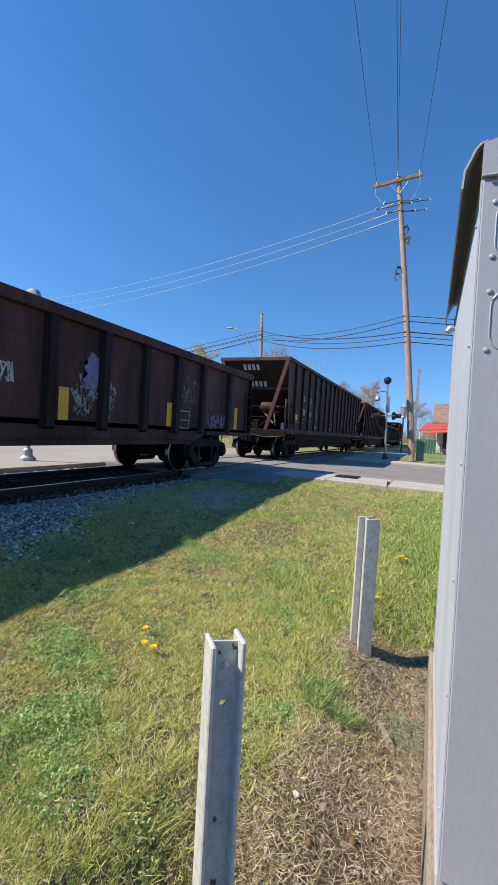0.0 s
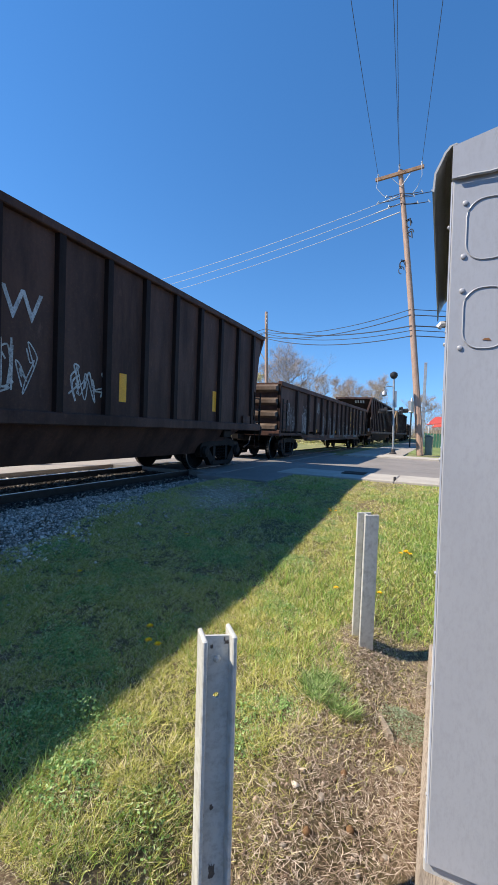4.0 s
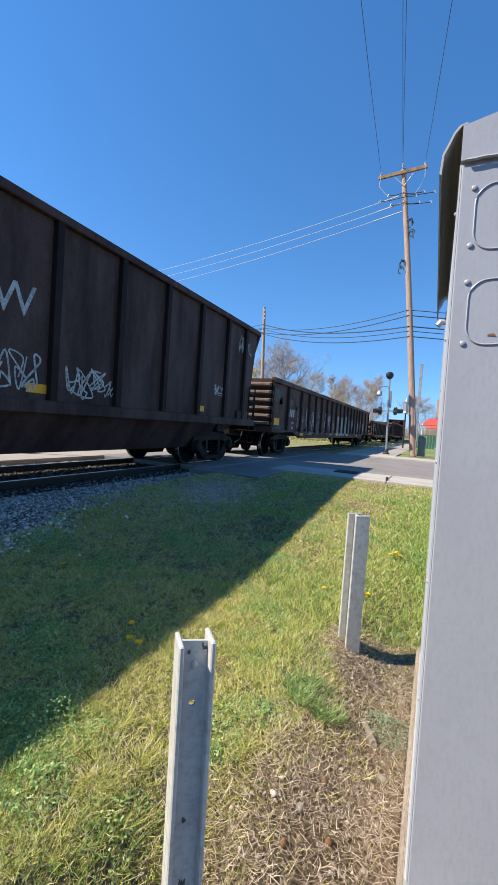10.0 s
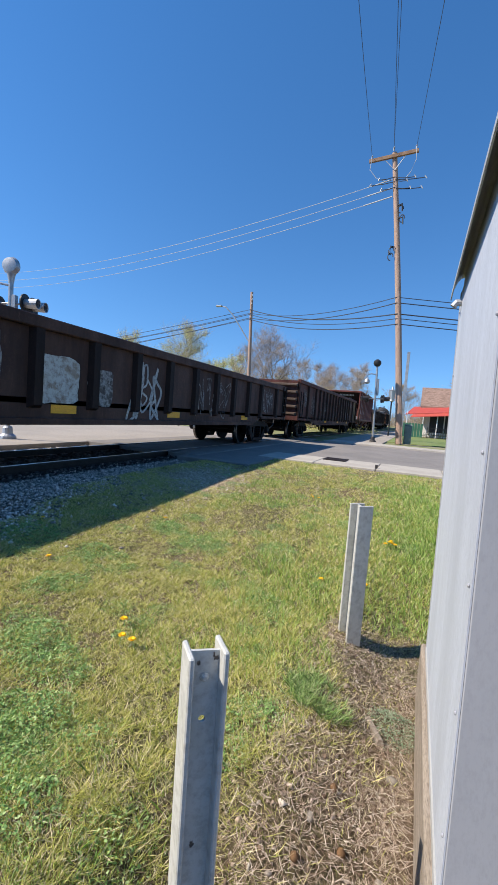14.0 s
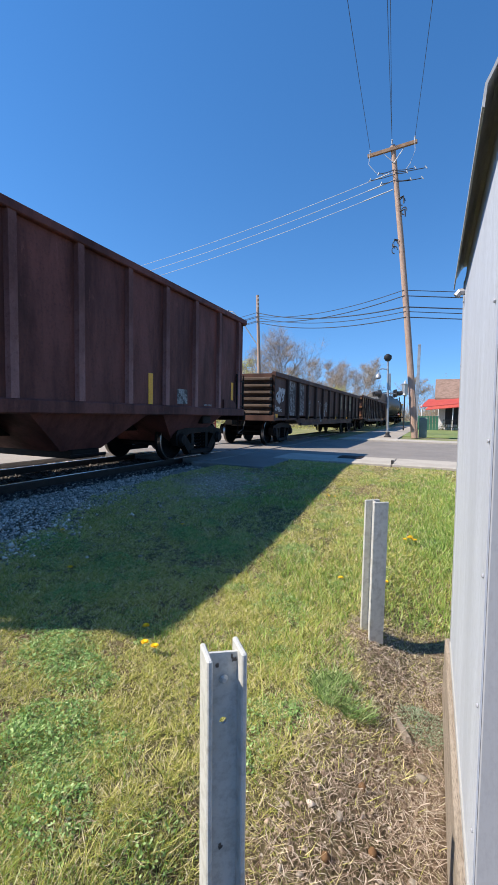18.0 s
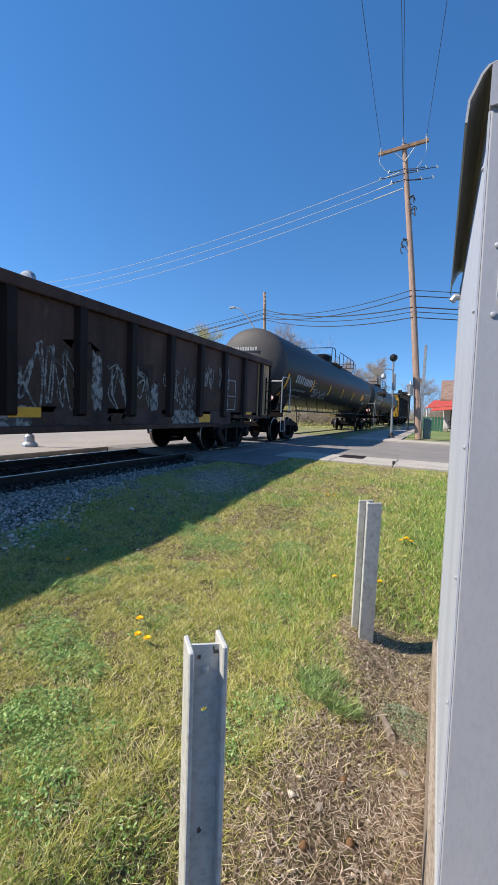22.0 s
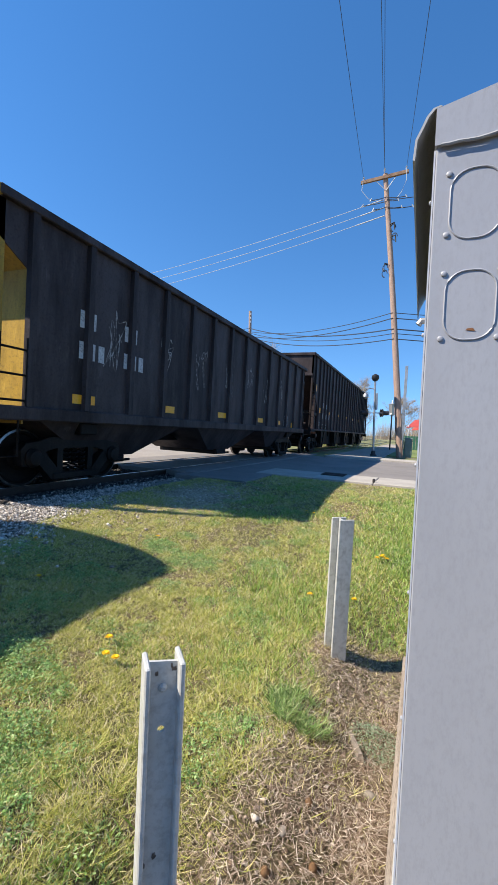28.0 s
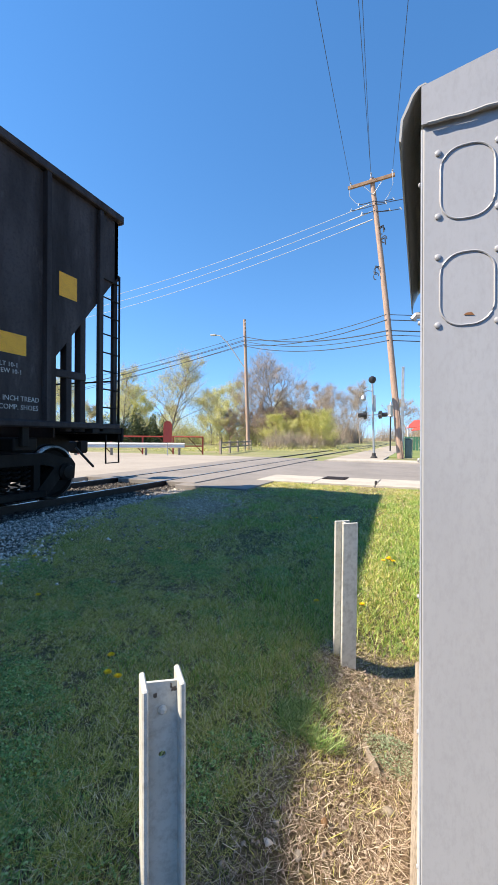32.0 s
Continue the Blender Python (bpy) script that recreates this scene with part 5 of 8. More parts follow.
# d: gondola with worn yellow letter shapes
for y, z, w, h, sd in ((2.95, 1.82, 0.62, 0.56, 41), (4.04, 1.76, 0.55, 0.62, 42), (4.96, 1.72, 0.68, 0.68, 43), (3.1, 1.45, 0.5, 0.2, 44), (4.1, 1.4, 0.5, 0.22, 45), (5.05, 1.35, 0.5, 0.25, 46)):
    patch_on(car_d, y, z, w, h, sd, "yellow_logo", 0.22)
for k, (y, z, w, h) in enumerate(((-4.5, 1.85, 0.65, 0.6), (-3.75, 0.9, 0.8, 1.1), (-2.65, 1.15, 0.75, 1.0), (-1.7, 0.78, 1.0, 1.25), (0.3, 0.8, 1.0, 0.9), (1.5, 0.8, 1.2, 0.9), (2.8, 0.8, 1.4, 0.6), (4.6, 0.8, 1.4, 0.6), (6.2, 0.82, 1.1, 0.6), (-6.5, 1.0, 1.2, 1.2), (-8.3, 1.0, 1.2, 1.1))):
    tag_on(car_d, y, z, w, h, 50 + k, "spray_pale", 6, 0.045)
    if k % 2:
        patch_on(car_d, y + 0.1, z, w * 0.8, h * 0.75, 70 + k, "spray_pale" if k % 4 == 1 else "spray_blue", 0.3)
yellow(car_d, (-4.55, 1.04, 0.42, 0.13), (-2.6, 1.04, 0.4, 0.13), (-0.6, 1.03, 0.42, 0.13), (1.96, 1.03, 0.5, 0.14), (3.98, 1.0, 0.5, 0.14), (7.8, 1.02, 0.5, 0.17), (7.95, 1.7, 0.3, 0.3))
words(car_d, -0.4, 1.8, "MW", 0.3, SIDE - 0.085), words(car_d, 6.45, 2.5, "INSIDE HEIGHT", 0.12, SIDE - 0.085), words(car_d, 6.75, 2.35, "5-6", 0.12, SIDE - 0.085)
outline(car_d, 6.4, 1.28, 0.55, 0.36)
# f: hopper
marks(car_f, [(-6.5, 2.47, "11"), (-5.52, 2.47, "11"), (-6.57, 2.03, "111"), (-5.55, 2.01, "111")], 0.25)
words(car_f, -6.5, 1.62, "LD LMT", 0.11, FIXED), words(car_f, -6.5, 1.47, "LT WT", 0.11, FIXED)
outline(car_f, 6.02, 1.7, 0.5, 0.84, 0.02)
tag_on(car_f, 7.02, 1.83, 0.45, 0.5, 81, "spray_white", 3, 0.018)
on_side(flat_rects("white_plate", [(0, 0, 0.18, 0.2)], M["white"]), "white_plate", car_f, 6.98, 1.78, "blank white plate", FIXED)
yellow(car_f, (7.46, 1.36, 0.16, 1.0), (-7.5, 1.45, 0.16, 0.8), (0.2, 1.36, 0.4, 0.13))
on_slope(bars("lettering", ["1111"], 0.26), "lettering", car_f, 0.05, half_f, 3.5, 3.95, 1.05, "pale stencilled characters")
on_slope(bars("lettering", ["111111"], 0.22), "lettering", car_f, -0.2, half_f, 2.85, 3.95, 1.05, "pale stencilled characters")
# g: hopper with the tan end
marks(car_g, [(-6.66, 2.5, "11"), (-5.43, 2.5, "11"), (-6.66, 2.04, "111"), (-5.58, 2.03, "111")], 0.26)
words(car_g, -6.55, 1.6, "LD LMT", 0.13, FIXED), words(car_g, -6.55, 1.43, "LT WT", 0.13, FIXED), words(car_g, -5.58, 1.6, "210300", 0.12, FIXED), words(car_g, -5.58, 1.45, "52400", 0.12, FIXED)
words(car_g, -1.22, 2.35, "M", 0.62, FIXED), words(car_g, 0.05, 2.35, "W", 0.62, FIXED)
yellow(car_g, (-4.12, 1.34, 0.38, 0.14), (5.12, 1.34, 0.34, 0.13), (0.6, 1.34, 0.34, 0.13))
tag_on(car_g, -1.3, 1.36, 0.9, 0.45, 91, "spray_white", 4), tag_on(car_g, -0.1, 1.33, 0.9, 0.55, 92, "spray_white", 4), tag_on(car_g, 1.3, 1.33, 1.0, 0.5, 93, "spray_white", 4)
tag_on(car_g, 5.9, 1.75, 0.65, 0.32, 94, "spray_white", 3), tag_on(car_g, 7.2, 3.1, 0.8, 0.5, 95, "spray_white", 5, 0.02)
bm = bmesh.new()
prism(bm, [(-half_g + 0.48, 1.25), (-half_g + 1.4, 1.25), (-half_g + 1.4, 3.8), (-half_g + 0.08, 3.8)], "x", SIDE - 0.077, SIDE - 0.06)
for y, w in ((-half_g + 1.42, 0.07),):
    box(bm, SIDE - 0.07, SIDE + 0.006, y - w, y + w, 1.27, 3.8, 0.01)
part("end_bay_sheet", bm, M["car_tan"], car_g, "stained tan side sheet at the car's end")
reflector(car_g, -7.45, 1.43, 0.2, 0.85, SIDE - 0.058)
on_slope(flat_rects("sign_panel", [(-1.1, -0.08, 2.35, 0.36)], M["black"], 0.003), "sign_panel", car_g, -0.1, half_g, 3.45, 3.93, 1.05, "blackened number panel")
on_slope(bars("lettering", ["1111111111"], 0.22), "lettering", car_g, -1.05, half_g, 3.42, 3.93, 1.05, "white stencilled characters")
# h: long gondola with a big faded mural
for k, (y, z, w, h, m) in enumerate(((-0.85, 0.85, 1.0, 1.05, "mural_white"), (0.3, 0.78, 0.75, 1.1, "mural_cyan"), (1.05, 0.78, 0.85, 1.15, "mural_cyan"), (2.0, 0.8, 0.9, 1.15, "mural_white"), (-2.3, 0.8, 1.0, 1.0, "spray_pale"), (2.95, 1.0, 0.5, 0.8, "spray_blue"))):
    patch_on(car_h, y - 0.17, z, w, h, 100 + k, m, 0.14)
for k, (y, z, w, h) in enumerate(((3.6, 1.1, 0.9, 0.85), (4.75, 0.8, 0.8, 1.15), (6.0, 0.95, 0.85, 0.9), (7.15, 1.25, 0.65, 0.75), (8.1, 0.82, 1.2, 1.15), (-1.5, 1.05, 0.6, 0.4), (-3.5, 0.85, 1.2, 1.1), (-5.0, 0.8, 1.3, 1.2), (-6.9, 0.8, 1.4, 1.2), (-0.7, 0.9, 0.9, 0.9), (1.1, 0.9, 1.6, 0.8), (-8.2, 0.85, 1.0, 1.0))):
    tag_on(car_h, y - 0.17, z, w, h, 120 + k, ("spray_white", "spray_pale")[k % 2], 5, 0.05)
yellow(car_h, (-10.95, 1.15, 0.55, 0.25), (-7.77, 0.75, 0.5, 0.14), (-0.77, 0.76, 0.5, 0.14), (2.33, 0.75, 0.55, 0.15), (5.88, 0.74, 0.55, 0.15), (9.73, 1.2, 0.45, 0.26))
on_side(flat_rects("number_panel", [(0, 0, 1.2, 0.42)], M["car_grey"]), "number_panel", car_h, -9.62, 0.98, "grey repainted data panel", skin(car_h) - 0.0008)
words(car_h, -9.5, 1.22, "LD LMT", 0.13, skin(car_h)), words(car_h, -9.5, 1.03, "LT WT", 0.13, skin(car_h))
marks(car_h, [(-8.95, 1.22, "111"), (-8.95, 1.03, "111")], 0.11)
marks(car_h, [(-9.55, 1.5, "1111")], 0.3, M["spray_white"])
marks(car_h, [(-9.35, 1.98, "111")], 0.2, M["rust_dust"])
for k, (y, z, w, h, m) in enumerate(((-11.1, 1.95, 0.85, 0.5, "grime_green"), (-10.95, 0.86, 1.1, 0.3, "grime_green"), (-11.05, 1.5, 0.5, 0.4, "rust_dark"), (-10.5, 1.3, 0.35, 0.9, "rust_dark"), (-9.5, 1.75, 1.0, 0.55, "rust_dark"), (-8.0, 1.6, 0.9, 0.6, "rust_dark"))):
    patch_on(car_h, y, z, w, h, 860 + k, m, 0.3, -0.0014)
outline(car_h, 9.43, 1.6, 0.7, 0.4)
# i: low gondola
tag_on(car_i, -8.95, 1.2, 0.95, 0.75, 141, "spray_white", 5, 0.05)
yellow(car_i, (-8.45, 0.95, 0.52, 0.25), (-2.62, 0.85, 0.5, 0.13), (0.5, 0.84, 0.5, 0.13), (4.6, 0.84, 0.5, 0.13))
marks(car_i, [(-7.15, 1.68, "1111"), (-7.1, 1.33, "111"), (-5.5, 1.3, "111")], 0.26)
for k, (y, z, w, h, m) in enumerate(((-4.3, 0.95, 0.85, 1.05, "spray_pale"), (-2.95, 1.0, 0.85, 0.7, "mural_white"), (-1.9, 1.0, 0.6, 0.6, "spray_pale"))):
    patch_on(car_i, y, z, w, h, 150 + k, m, 0.05)
tag_on(car_i, -0.8, 0.75, 1.0, 1.15, 161, "spray_white", 3, 0.06), tag_on(car_i, 6.3, 1.1, 1.1, 0.85, 162, "spray_pale", 5), tag_on(car_i, 1.6, 0.85, 2.0, 1.0, 163, "spray_pale", 7, 0.03)
# j: red-brown gondola
for k, (y, z, w, h) in enumerate(((-8.3, 1.5, 0.9, 0.9), (-6.5, 1.0, 1.2, 1.2), (-4.0, 0.9, 1.4, 1.2), (2.55, 1.1, 0.9, 0.9), (3.9, 1.4, 0.65, 0.75), (6.2, 2.05, 0.9, 0.3), (-0.9, 1.0, 1.0, 1.0))):
    tag_on(car_j, y, z, w, h, 170 + k, "spray_pale", 6, 0.03)
yellow(car_j, (1.02, 0.82, 0.5, 0.13), (4.85, 0.8, 0.5, 0.13), (-3.0, 0.82, 0.5, 0.13), (7.7, 1.08, 0.5, 0.24))
outline(car_j, 3.95, 1.1, 0.58, 0.34)
bm = bmesh.new()
box(bm, SIDE - 0.086, SIDE - 0.07, half_j - 1.55, half_j - 0.15, 0.95, 2.52)
part("end_bay_sheet", bm, M["car_ochre"], car_j, "yellow-brown repainted side sheet")
# l: short red-brown hopper
marks(car_l, [(-4.84, 2.28, "11"), (-3.74, 2.28, "11"), (-4.8, 1.72, "11"), (-3.68, 1.7, "11"), (-2.55, 1.7, "11")], 0.4)
yellow(car_l, (-5.0, 1.3, 0.14, 0.65), (-4.86, 1.3, 0.45, 0.15), (-1.75, 1.26, 0.14, 0.6), (4.8, 1.2, 0.13, 0.75), (1.2, 1.26, 0.14, 0.6))
on_side(flat_rects("white_plate", [(0, 0, 0.4, 0.32)], M["spray_pale"]), "white_plate", car_l, 2.2, 1.3, "small pale data plate", FIXED)
words(car_l, 3.35, 1.28, "COMP. SHOES", 0.06, FIXED)
on_slope(flat_rects("orange_panel", [(0, 0, 0.75, 0.7)], M["rust"], 0.004), "orange_panel", car_l, -0.9, half_l, 2.45, 3.75, 1.05, "rusty orange painted panel")
for x, z, line, size in ((-0.5, 3.3, "1111111111", 0.17), (0.1, 3.08, "11111111111", 0.06), (0.3, 2.95, "111111111", 0.06), (0.3, 2.82, "1111111", 0.06), (0.25, 2.4, "111111", 0.07)):
    on_slope(bars("lettering", [line], size), "lettering", car_l, x, half_l, z, 3.75, 1.05, "white stencilled characters")
for y in (-half_l + 0.35, -half_l + 0.75):
    bm = bmesh.new()
    tube(bm, [(1.2, y, 1.15), (1.2, y, 2.05), (1.15, y - 0.06, 2.15), (0.95, y - 0.1, 2.18), (0.88, y - 0.1, 2.05), (0.88, y - 0.1, 1.2)], 0.022, 7)
    part("bent_grab_rail", bm, M["red_rib"], car_l, "dull red bent grab rail")
# m: gondola
tag_on(car_m, -8.67, 1.5, 0.95, 0.55, 181, "spray_white", 3, 0.09), tag_on(car_m, -8.72, 1.2, 0.65, 0.24, 182, "spray_white", 3, 0.03)
yellow(car_m, (-8.95, 0.9, 0.5, 0.23), (-4.87, 0.94, 0.5, 0.14), (0.83, 0.92, 0.5, 0.14), (4.33, 0.92, 0.5, 0.14), (7.58, 0.92, 0.3, 0.14))
for k, (y, z, w, h) in enumerate(((-7.2, 1.1, 0.95, 1.3), (-5.95, 1.1, 0.9, 1.3), (-4.7, 1.05, 0.68, 0.75))):
    patch_on(car_m, y - 0.17, z, w, h, 190 + k, "spray_pale", 0.06)
    tag_on(car_m, y - 0.17, z + 0.1, w, h * 0.8, 195 + k, "car_pen", 5, 0.03)
tag_on(car_m, -2.77, 0.75, 0.9, 1.2, 183, "spray_white", 2, 0.03), tag_on(car_m, -1.92, 0.72, 1.0, 1.1, 184, "spray_white", 2, 0.03), tag_on(car_m, 6.73, 1.6, 0.5, 0.4, 185, "spray_pale", 3, 0.02)
for y, z, w, h, sd in ((2.4, 1.5, 0.6, 0.8, 186), (3.75, 1.5, 0.6, 0.8, 187), (5.28, 1.9, 0.72, 0.45, 188), (5.3, 1.45, 0.72, 0.38, 189)):
    patch_on(car_m, y - 0.17, z, w, h, sd, "car_cream", 0.05)
outline(car_m, 6.43, 1.18, 0.43, 0.33)
words(car_m, 5.03, 0.84, "2 INCH TREAD COMP SHOES", 0.06, SIDE - 0.085)
# n: gondola with rusty corners
for a, b in ((-half_n + 0.1, -half_n + 1.45), (half_n - 0.95, half_n - 0.1)):
    bm = bmesh.new()
    box(bm, SIDE - 0.086, SIDE - 0.06, a, b, 0.92, 2.57)
    part("corner_plate", bm, M["rust_blotch"] if a < 0 else M["car_tan"], car_n, "rusty orange corner plate")
yellow(car_n, (-5.0, 0.94, 0.5, 0.14), (0.0, 0.9, 0.5, 0.14), (4.8, 0.8, 0.52, 0.2), (7.3, 0.94, 0.5, 0.15))
reflector(car_n, -9.0, 0.94, 0.55, 0.15, SIDE - 0.055)
marks(car_n, [(-7.3, 1.83, "111"), (-7.25, 1.5, "111")], 0.3)
for k in range(9):
    y = -7.0 + 1.52 * k
    patch_on(car_n, y + 0.1, 0.74, 1.15, 0.34, 800 + k, ("car_grey", "spray_pale", "car_grey")[k % 3], 0.1, -0.0012)
    if k % 4 != 3:
        patch_on(car_n, y + 0.2 + 0.1 * math.sin(k * 5.0), 1.12, 0.8, 0.85 + 0.15 * math.sin(k * 2.6), 820 + k, ("rust_dark", "spray_pale", "rust_dark")[k % 3], 0.2, -0.0018)
    patch_on(car_n, y + 0.85, 1.05, 0.22, 0.7 + 0.25 * math.sin(k * 1.7), 840 + k, ("spray_pale", "car_grey", "spray_pale")[k % 3], 0.16, -0.0006)
for k, (y, z, w, h) in enumerate(((-4.6, 0.95, 1.2, 1.0), (-3.0, 0.95, 1.2, 1.0), (-1.4, 0.95, 1.2, 1.0), (0.2, 1.0, 1.2, 1.0), (1.8, 0.95, 1.2, 0.9), (3.4, 0.95, 1.2, 1.0), (4.9, 1.65, 0.5, 0.55), (5.75, 1.65, 0.5, 0.55), (-6.2, 1.0, 0.8, 0.7), (-8.6, 1.3, 0.4, 0.8))):
    tag_on(car_n, y, z, w, h, 200 + k, "spray_pale", 5, 0.035)
outline(car_n, 6.05, 1.12, 0.62, 0.8, 0.025)


# o, p: tank cars
def tank_strip(car, y, z0=2.08, h=0.55, w=0.16):
    wrap(strips("reflector", [(0, 0, w, h)], M["reflector"]), "reflector", car, y, z0, "yellow reflective strip")


def tank_bars(car, y, z, line, size, m=None, gap=0.22):
    rects, x = [], 0.0
    for c in line:
        if c == "1":
            rects.append((x, 0, size * 0.52, size))
        x += size * (0.6 + gap)
    wrap(strips("lettering", rects, m or M["mark"]), "lettering", car, y, z, "white stencilled characters")


def tank_words(car, y, z, body, size):
    wrap(text_mesh("stencil", body, size, M["mark"], "LEFT", 0.0), "stencil", car, y, z, "small white stencilled writing", 0.012)


def tank_tag(car, y, z, w, h, seed, m="spray_white", letters=5, width=0.03):
    wrap(scrawl("graffiti", w, h, seed, M[m], width, letters), "graffiti", car, y, z, "thin sprayed graffiti tag", 0.006)


def tank_box(car, y, z, w, h, t=0.02, rows=1):
    rects = [(0, 0, w, t), (0, h - t, w, t), (0, 0, t, h), (w - t, 0, t, h)] + [(0, h * k / (rows + 1), w, t * 0.6) for k in range(1, rows + 1)]
    wrap(strips("outline_box", rects, M["mark"]), "outline_box", car, y, z, "white outlined data box")


for car, base in ((car_o, 0.0), (car_p, 0.15)):
    for y in (-9.93 + base * 0.4, 9.75):
        tank_strip(car, y, 1.75, 0.95, 0.17)
for y in (-6.5, -3.4, -0.3, 2.95):
    tank_strip(car_o, y)
tank_bars(car_o, -8.9, 2.3, "1111", 0.32), tank_bars(car_o, -7.82, 2.27, "111111", 0.3, gap=0.1)
tank_words(car_o, -8.9, 2.0, "LD LMT 163200 LB  74050 KG", 0.14), tank_words(car_o, -8.95, 1.78, "LT WT   99800 LB  45250 KG", 0.14)
tank_box(car_o, -6.33, 2.2, 0.3, 0.32), tank_words(car_o, -6.25, 2.25, "C", 0.2)
tank_tag(car_o, -6.1, 1.85, 2.5, 0.5, 301, "spray_white", 8), tank_tag(car_o, -9.7, 1.95, 0.35, 0.4, 302, "spray_pale", 2, 0.015), tank_tag(car_o, -6.9, 1.6, 0.6, 0.35, 303, "spray_pale", 3, 0.015), tank_tag(car_o, 2.6, 1.7, 0.9, 0.4, 304, "spray_pale", 4, 0.02)
wrap(strips("yellow_panel", [(0, 0, 0.85, 0.42)], M["reflector"]), "yellow_panel", car_o, 6.1, 2.2, "yellow panel with dark writing")
tank_words(car_o, 7.2, 2.62, "NON-ODORIZED", 0.19), tank_words(car_o, 7.15, 2.4, "LIQUEFIED PETROLEUM GAS", 0.125)
tank_box(car_o, 8.7, 2.1, 1.2, 0.68, 0.015, 8), tank_box(car_o, 7.98, 1.62, 0.58, 0.32)
wrap(strips("pale_patch", [(0, 0, 0.95, 0.16)], M["mark"]), "pale_patch", car_o, 7.3, 1.98, "scuffed white panel")
tank_bars(car_p, -8.6, 2.62, "111111", 0.8, gap=0.24)
tank_bars(car_p, -8.6, 2.2, "1111", 0.28), tank_bars(car_p, -7.55, 2.2, "11111", 0.28)
tank_words(car_p, -8.75, 1.98, "LD LMT  LB  74 310 KG", 0.14), tank_words(car_p, -8.8, 1.78, "LT WT   LB  44 980 KG", 0.14)
tank_box(car_p, -5.68, 2.12, 0.33, 0.35), tank_words(car_p, -5.6, 2.18, "C", 0.2)
tank_words(car_p, -5.66, 1.86, "DING", 0.19), tank_words(car_p, -5.66, 1.62, "DONG", 0.19)
for y in (-6.3, -3.2, -0.1, 3.0):
    tank_strip(car_p, y, 2.02)
for k, (y, z, w, h) in enumerate(((-4.1, 1.55, 0.7, 0.45), (-3.0, 1.55, 1.6, 0.5), (-0.6, 1.5, 2.6, 0.75), (2.2, 1.6, 1.2, 0.5), (4.0, 1.5, 1.5, 0.6), (-4.2, 2.9, 1.2, 0.3))):
    tank_tag(car_p, y, z, w, h, 310 + k, "spray_white" if k < 5 else "spray_violet", 6)
wrap(strips("yellow_panel", [(0, 0, 0.8, 0.4)], M["reflector"]), "yellow_panel", car_p, 6.5, 2.2, "yellow panel")
tank_words(car_p, 7.6, 2.6, "NON-ODORIZED", 0.17)
for car, hf in ((car_o, half_o), (car_p, half_p)):
    on_front(bars("lettering", ["1111111111"], 0.13), "lettering", car, -0.6, -hf + 0.09, 3.3, "small white characters on the tank head")
    bm = bmesh.new()
    prism(bm, [(-0.0, -0.2), (0.2, 0.0), (0.0, 0.2), (-0.2, 0.0)], "y", -0.01, 0.0)
    pl = part("hazard_placard", bm, M["red"], car, "red and white diamond hazard placard")
    pl.location = (0.95, -hf + 0.02, 1.62)
    bm = bmesh.new()
    box(bm, -0.17, 0.17, -0.012, -0.0102, -0.05, 0.06)
    part("placard_band", bm, M["white"], pl, "white band")
    share("placard_number", text_mesh("placard_number", "1075", 0.12, M["black"], "CENTER"), pl, pose(0, -0.014, -0.035, 90))
# q, r: the last two hoppers
yellow(car_q, (-6.33, 1.36, 0.5, 0.15), (-3.83, 1.36, 0.5, 0.15), (-1.13, 1.37, 0.5, 0.15), (1.89, 1.35, 0.5, 0.15), (3.87, 1.34, 0.48, 0.15), (5.85, 1.2, 0.42, 0.27))
outline(car_q, 4.83, 1.3, 0.48, 0.42)
for k in range(7):
    tag_on(car_q, -5.63 + 1.6 * k, 2.0, 0.5, 1.1, 330 + k, "spray_pale", 2, 0.02)
marks(car_q, [(-6.23, 2.6, "11"), (-5.13, 2.6, "11"), (-6.23, 2.1, "111"), (-5.13, 2.1, "111")], 0.28)
marks(car_r, [(-8.77, 2.49, "11"), (-7.96, 2.47, "11"), (-8.8, 1.91, "11"), (-7.88, 1.91, "11"), (-7.06, 1.91, "11")], 0.28)
yellow(car_r, (-9.6, 2.18, 0.46, 0.28), (-7.14, 2.2, 0.52, 0.17), (-4.1, 2.22, 0.54, 0.16), (-0.93, 2.22, 0.54, 0.16), (2.2, 2.22, 0.54, 0.16), (5.33, 2.22, 0.5, 0.17), (8.82, 2.2, 0.5, 0.28))
for y in (-10.8, 9.7):
    reflector(car_r, y + 0.2, 3.25, 0.36, 0.37, FIXED)
words(car_r, -8.8, 1.52, "LD LMT", 0.14, FIXED), words(car_r, -8.8, 1.36, "LT WT", 0.14, FIXED), words(car_r, -7.96, 1.52, "181400", 0.13, FIXED), words(car_r, -7.88, 1.36, "81600", 0.13, FIXED)
words(car_r, 8.86, 2.02, "BLT 10-1", 0.09, FIXED), words(car_r, 8.86, 1.93, "NEW 10-1", 0.09, FIXED), words(car_r, 8.88, 1.56, "2 INCH TREAD", 0.1, FIXED), words(car_r, 8.9, 1.44, "COMP. SHOES", 0.1, FIXED), words(car_r, -9.8, 1.62, "2 INCH TREAD", 0.09, FIXED), words(car_r, -9.8, 1.5, "COMP. SHOES", 0.09, FIXED)
outline(car_r, -6.05, 2.14, 0.3, 0.3), words(car_r, -5.97, 2.2, "F", 0.16, FIXED), outline(car_r, 7.15, 1.36, 0.5, 0.34)
words(car_r, 7.97, 1.95, "REPAINT 11", 0.09, FIXED), words(car_r, 7.97, 1.82, "CU FT 4000", 0.09, FIXED)
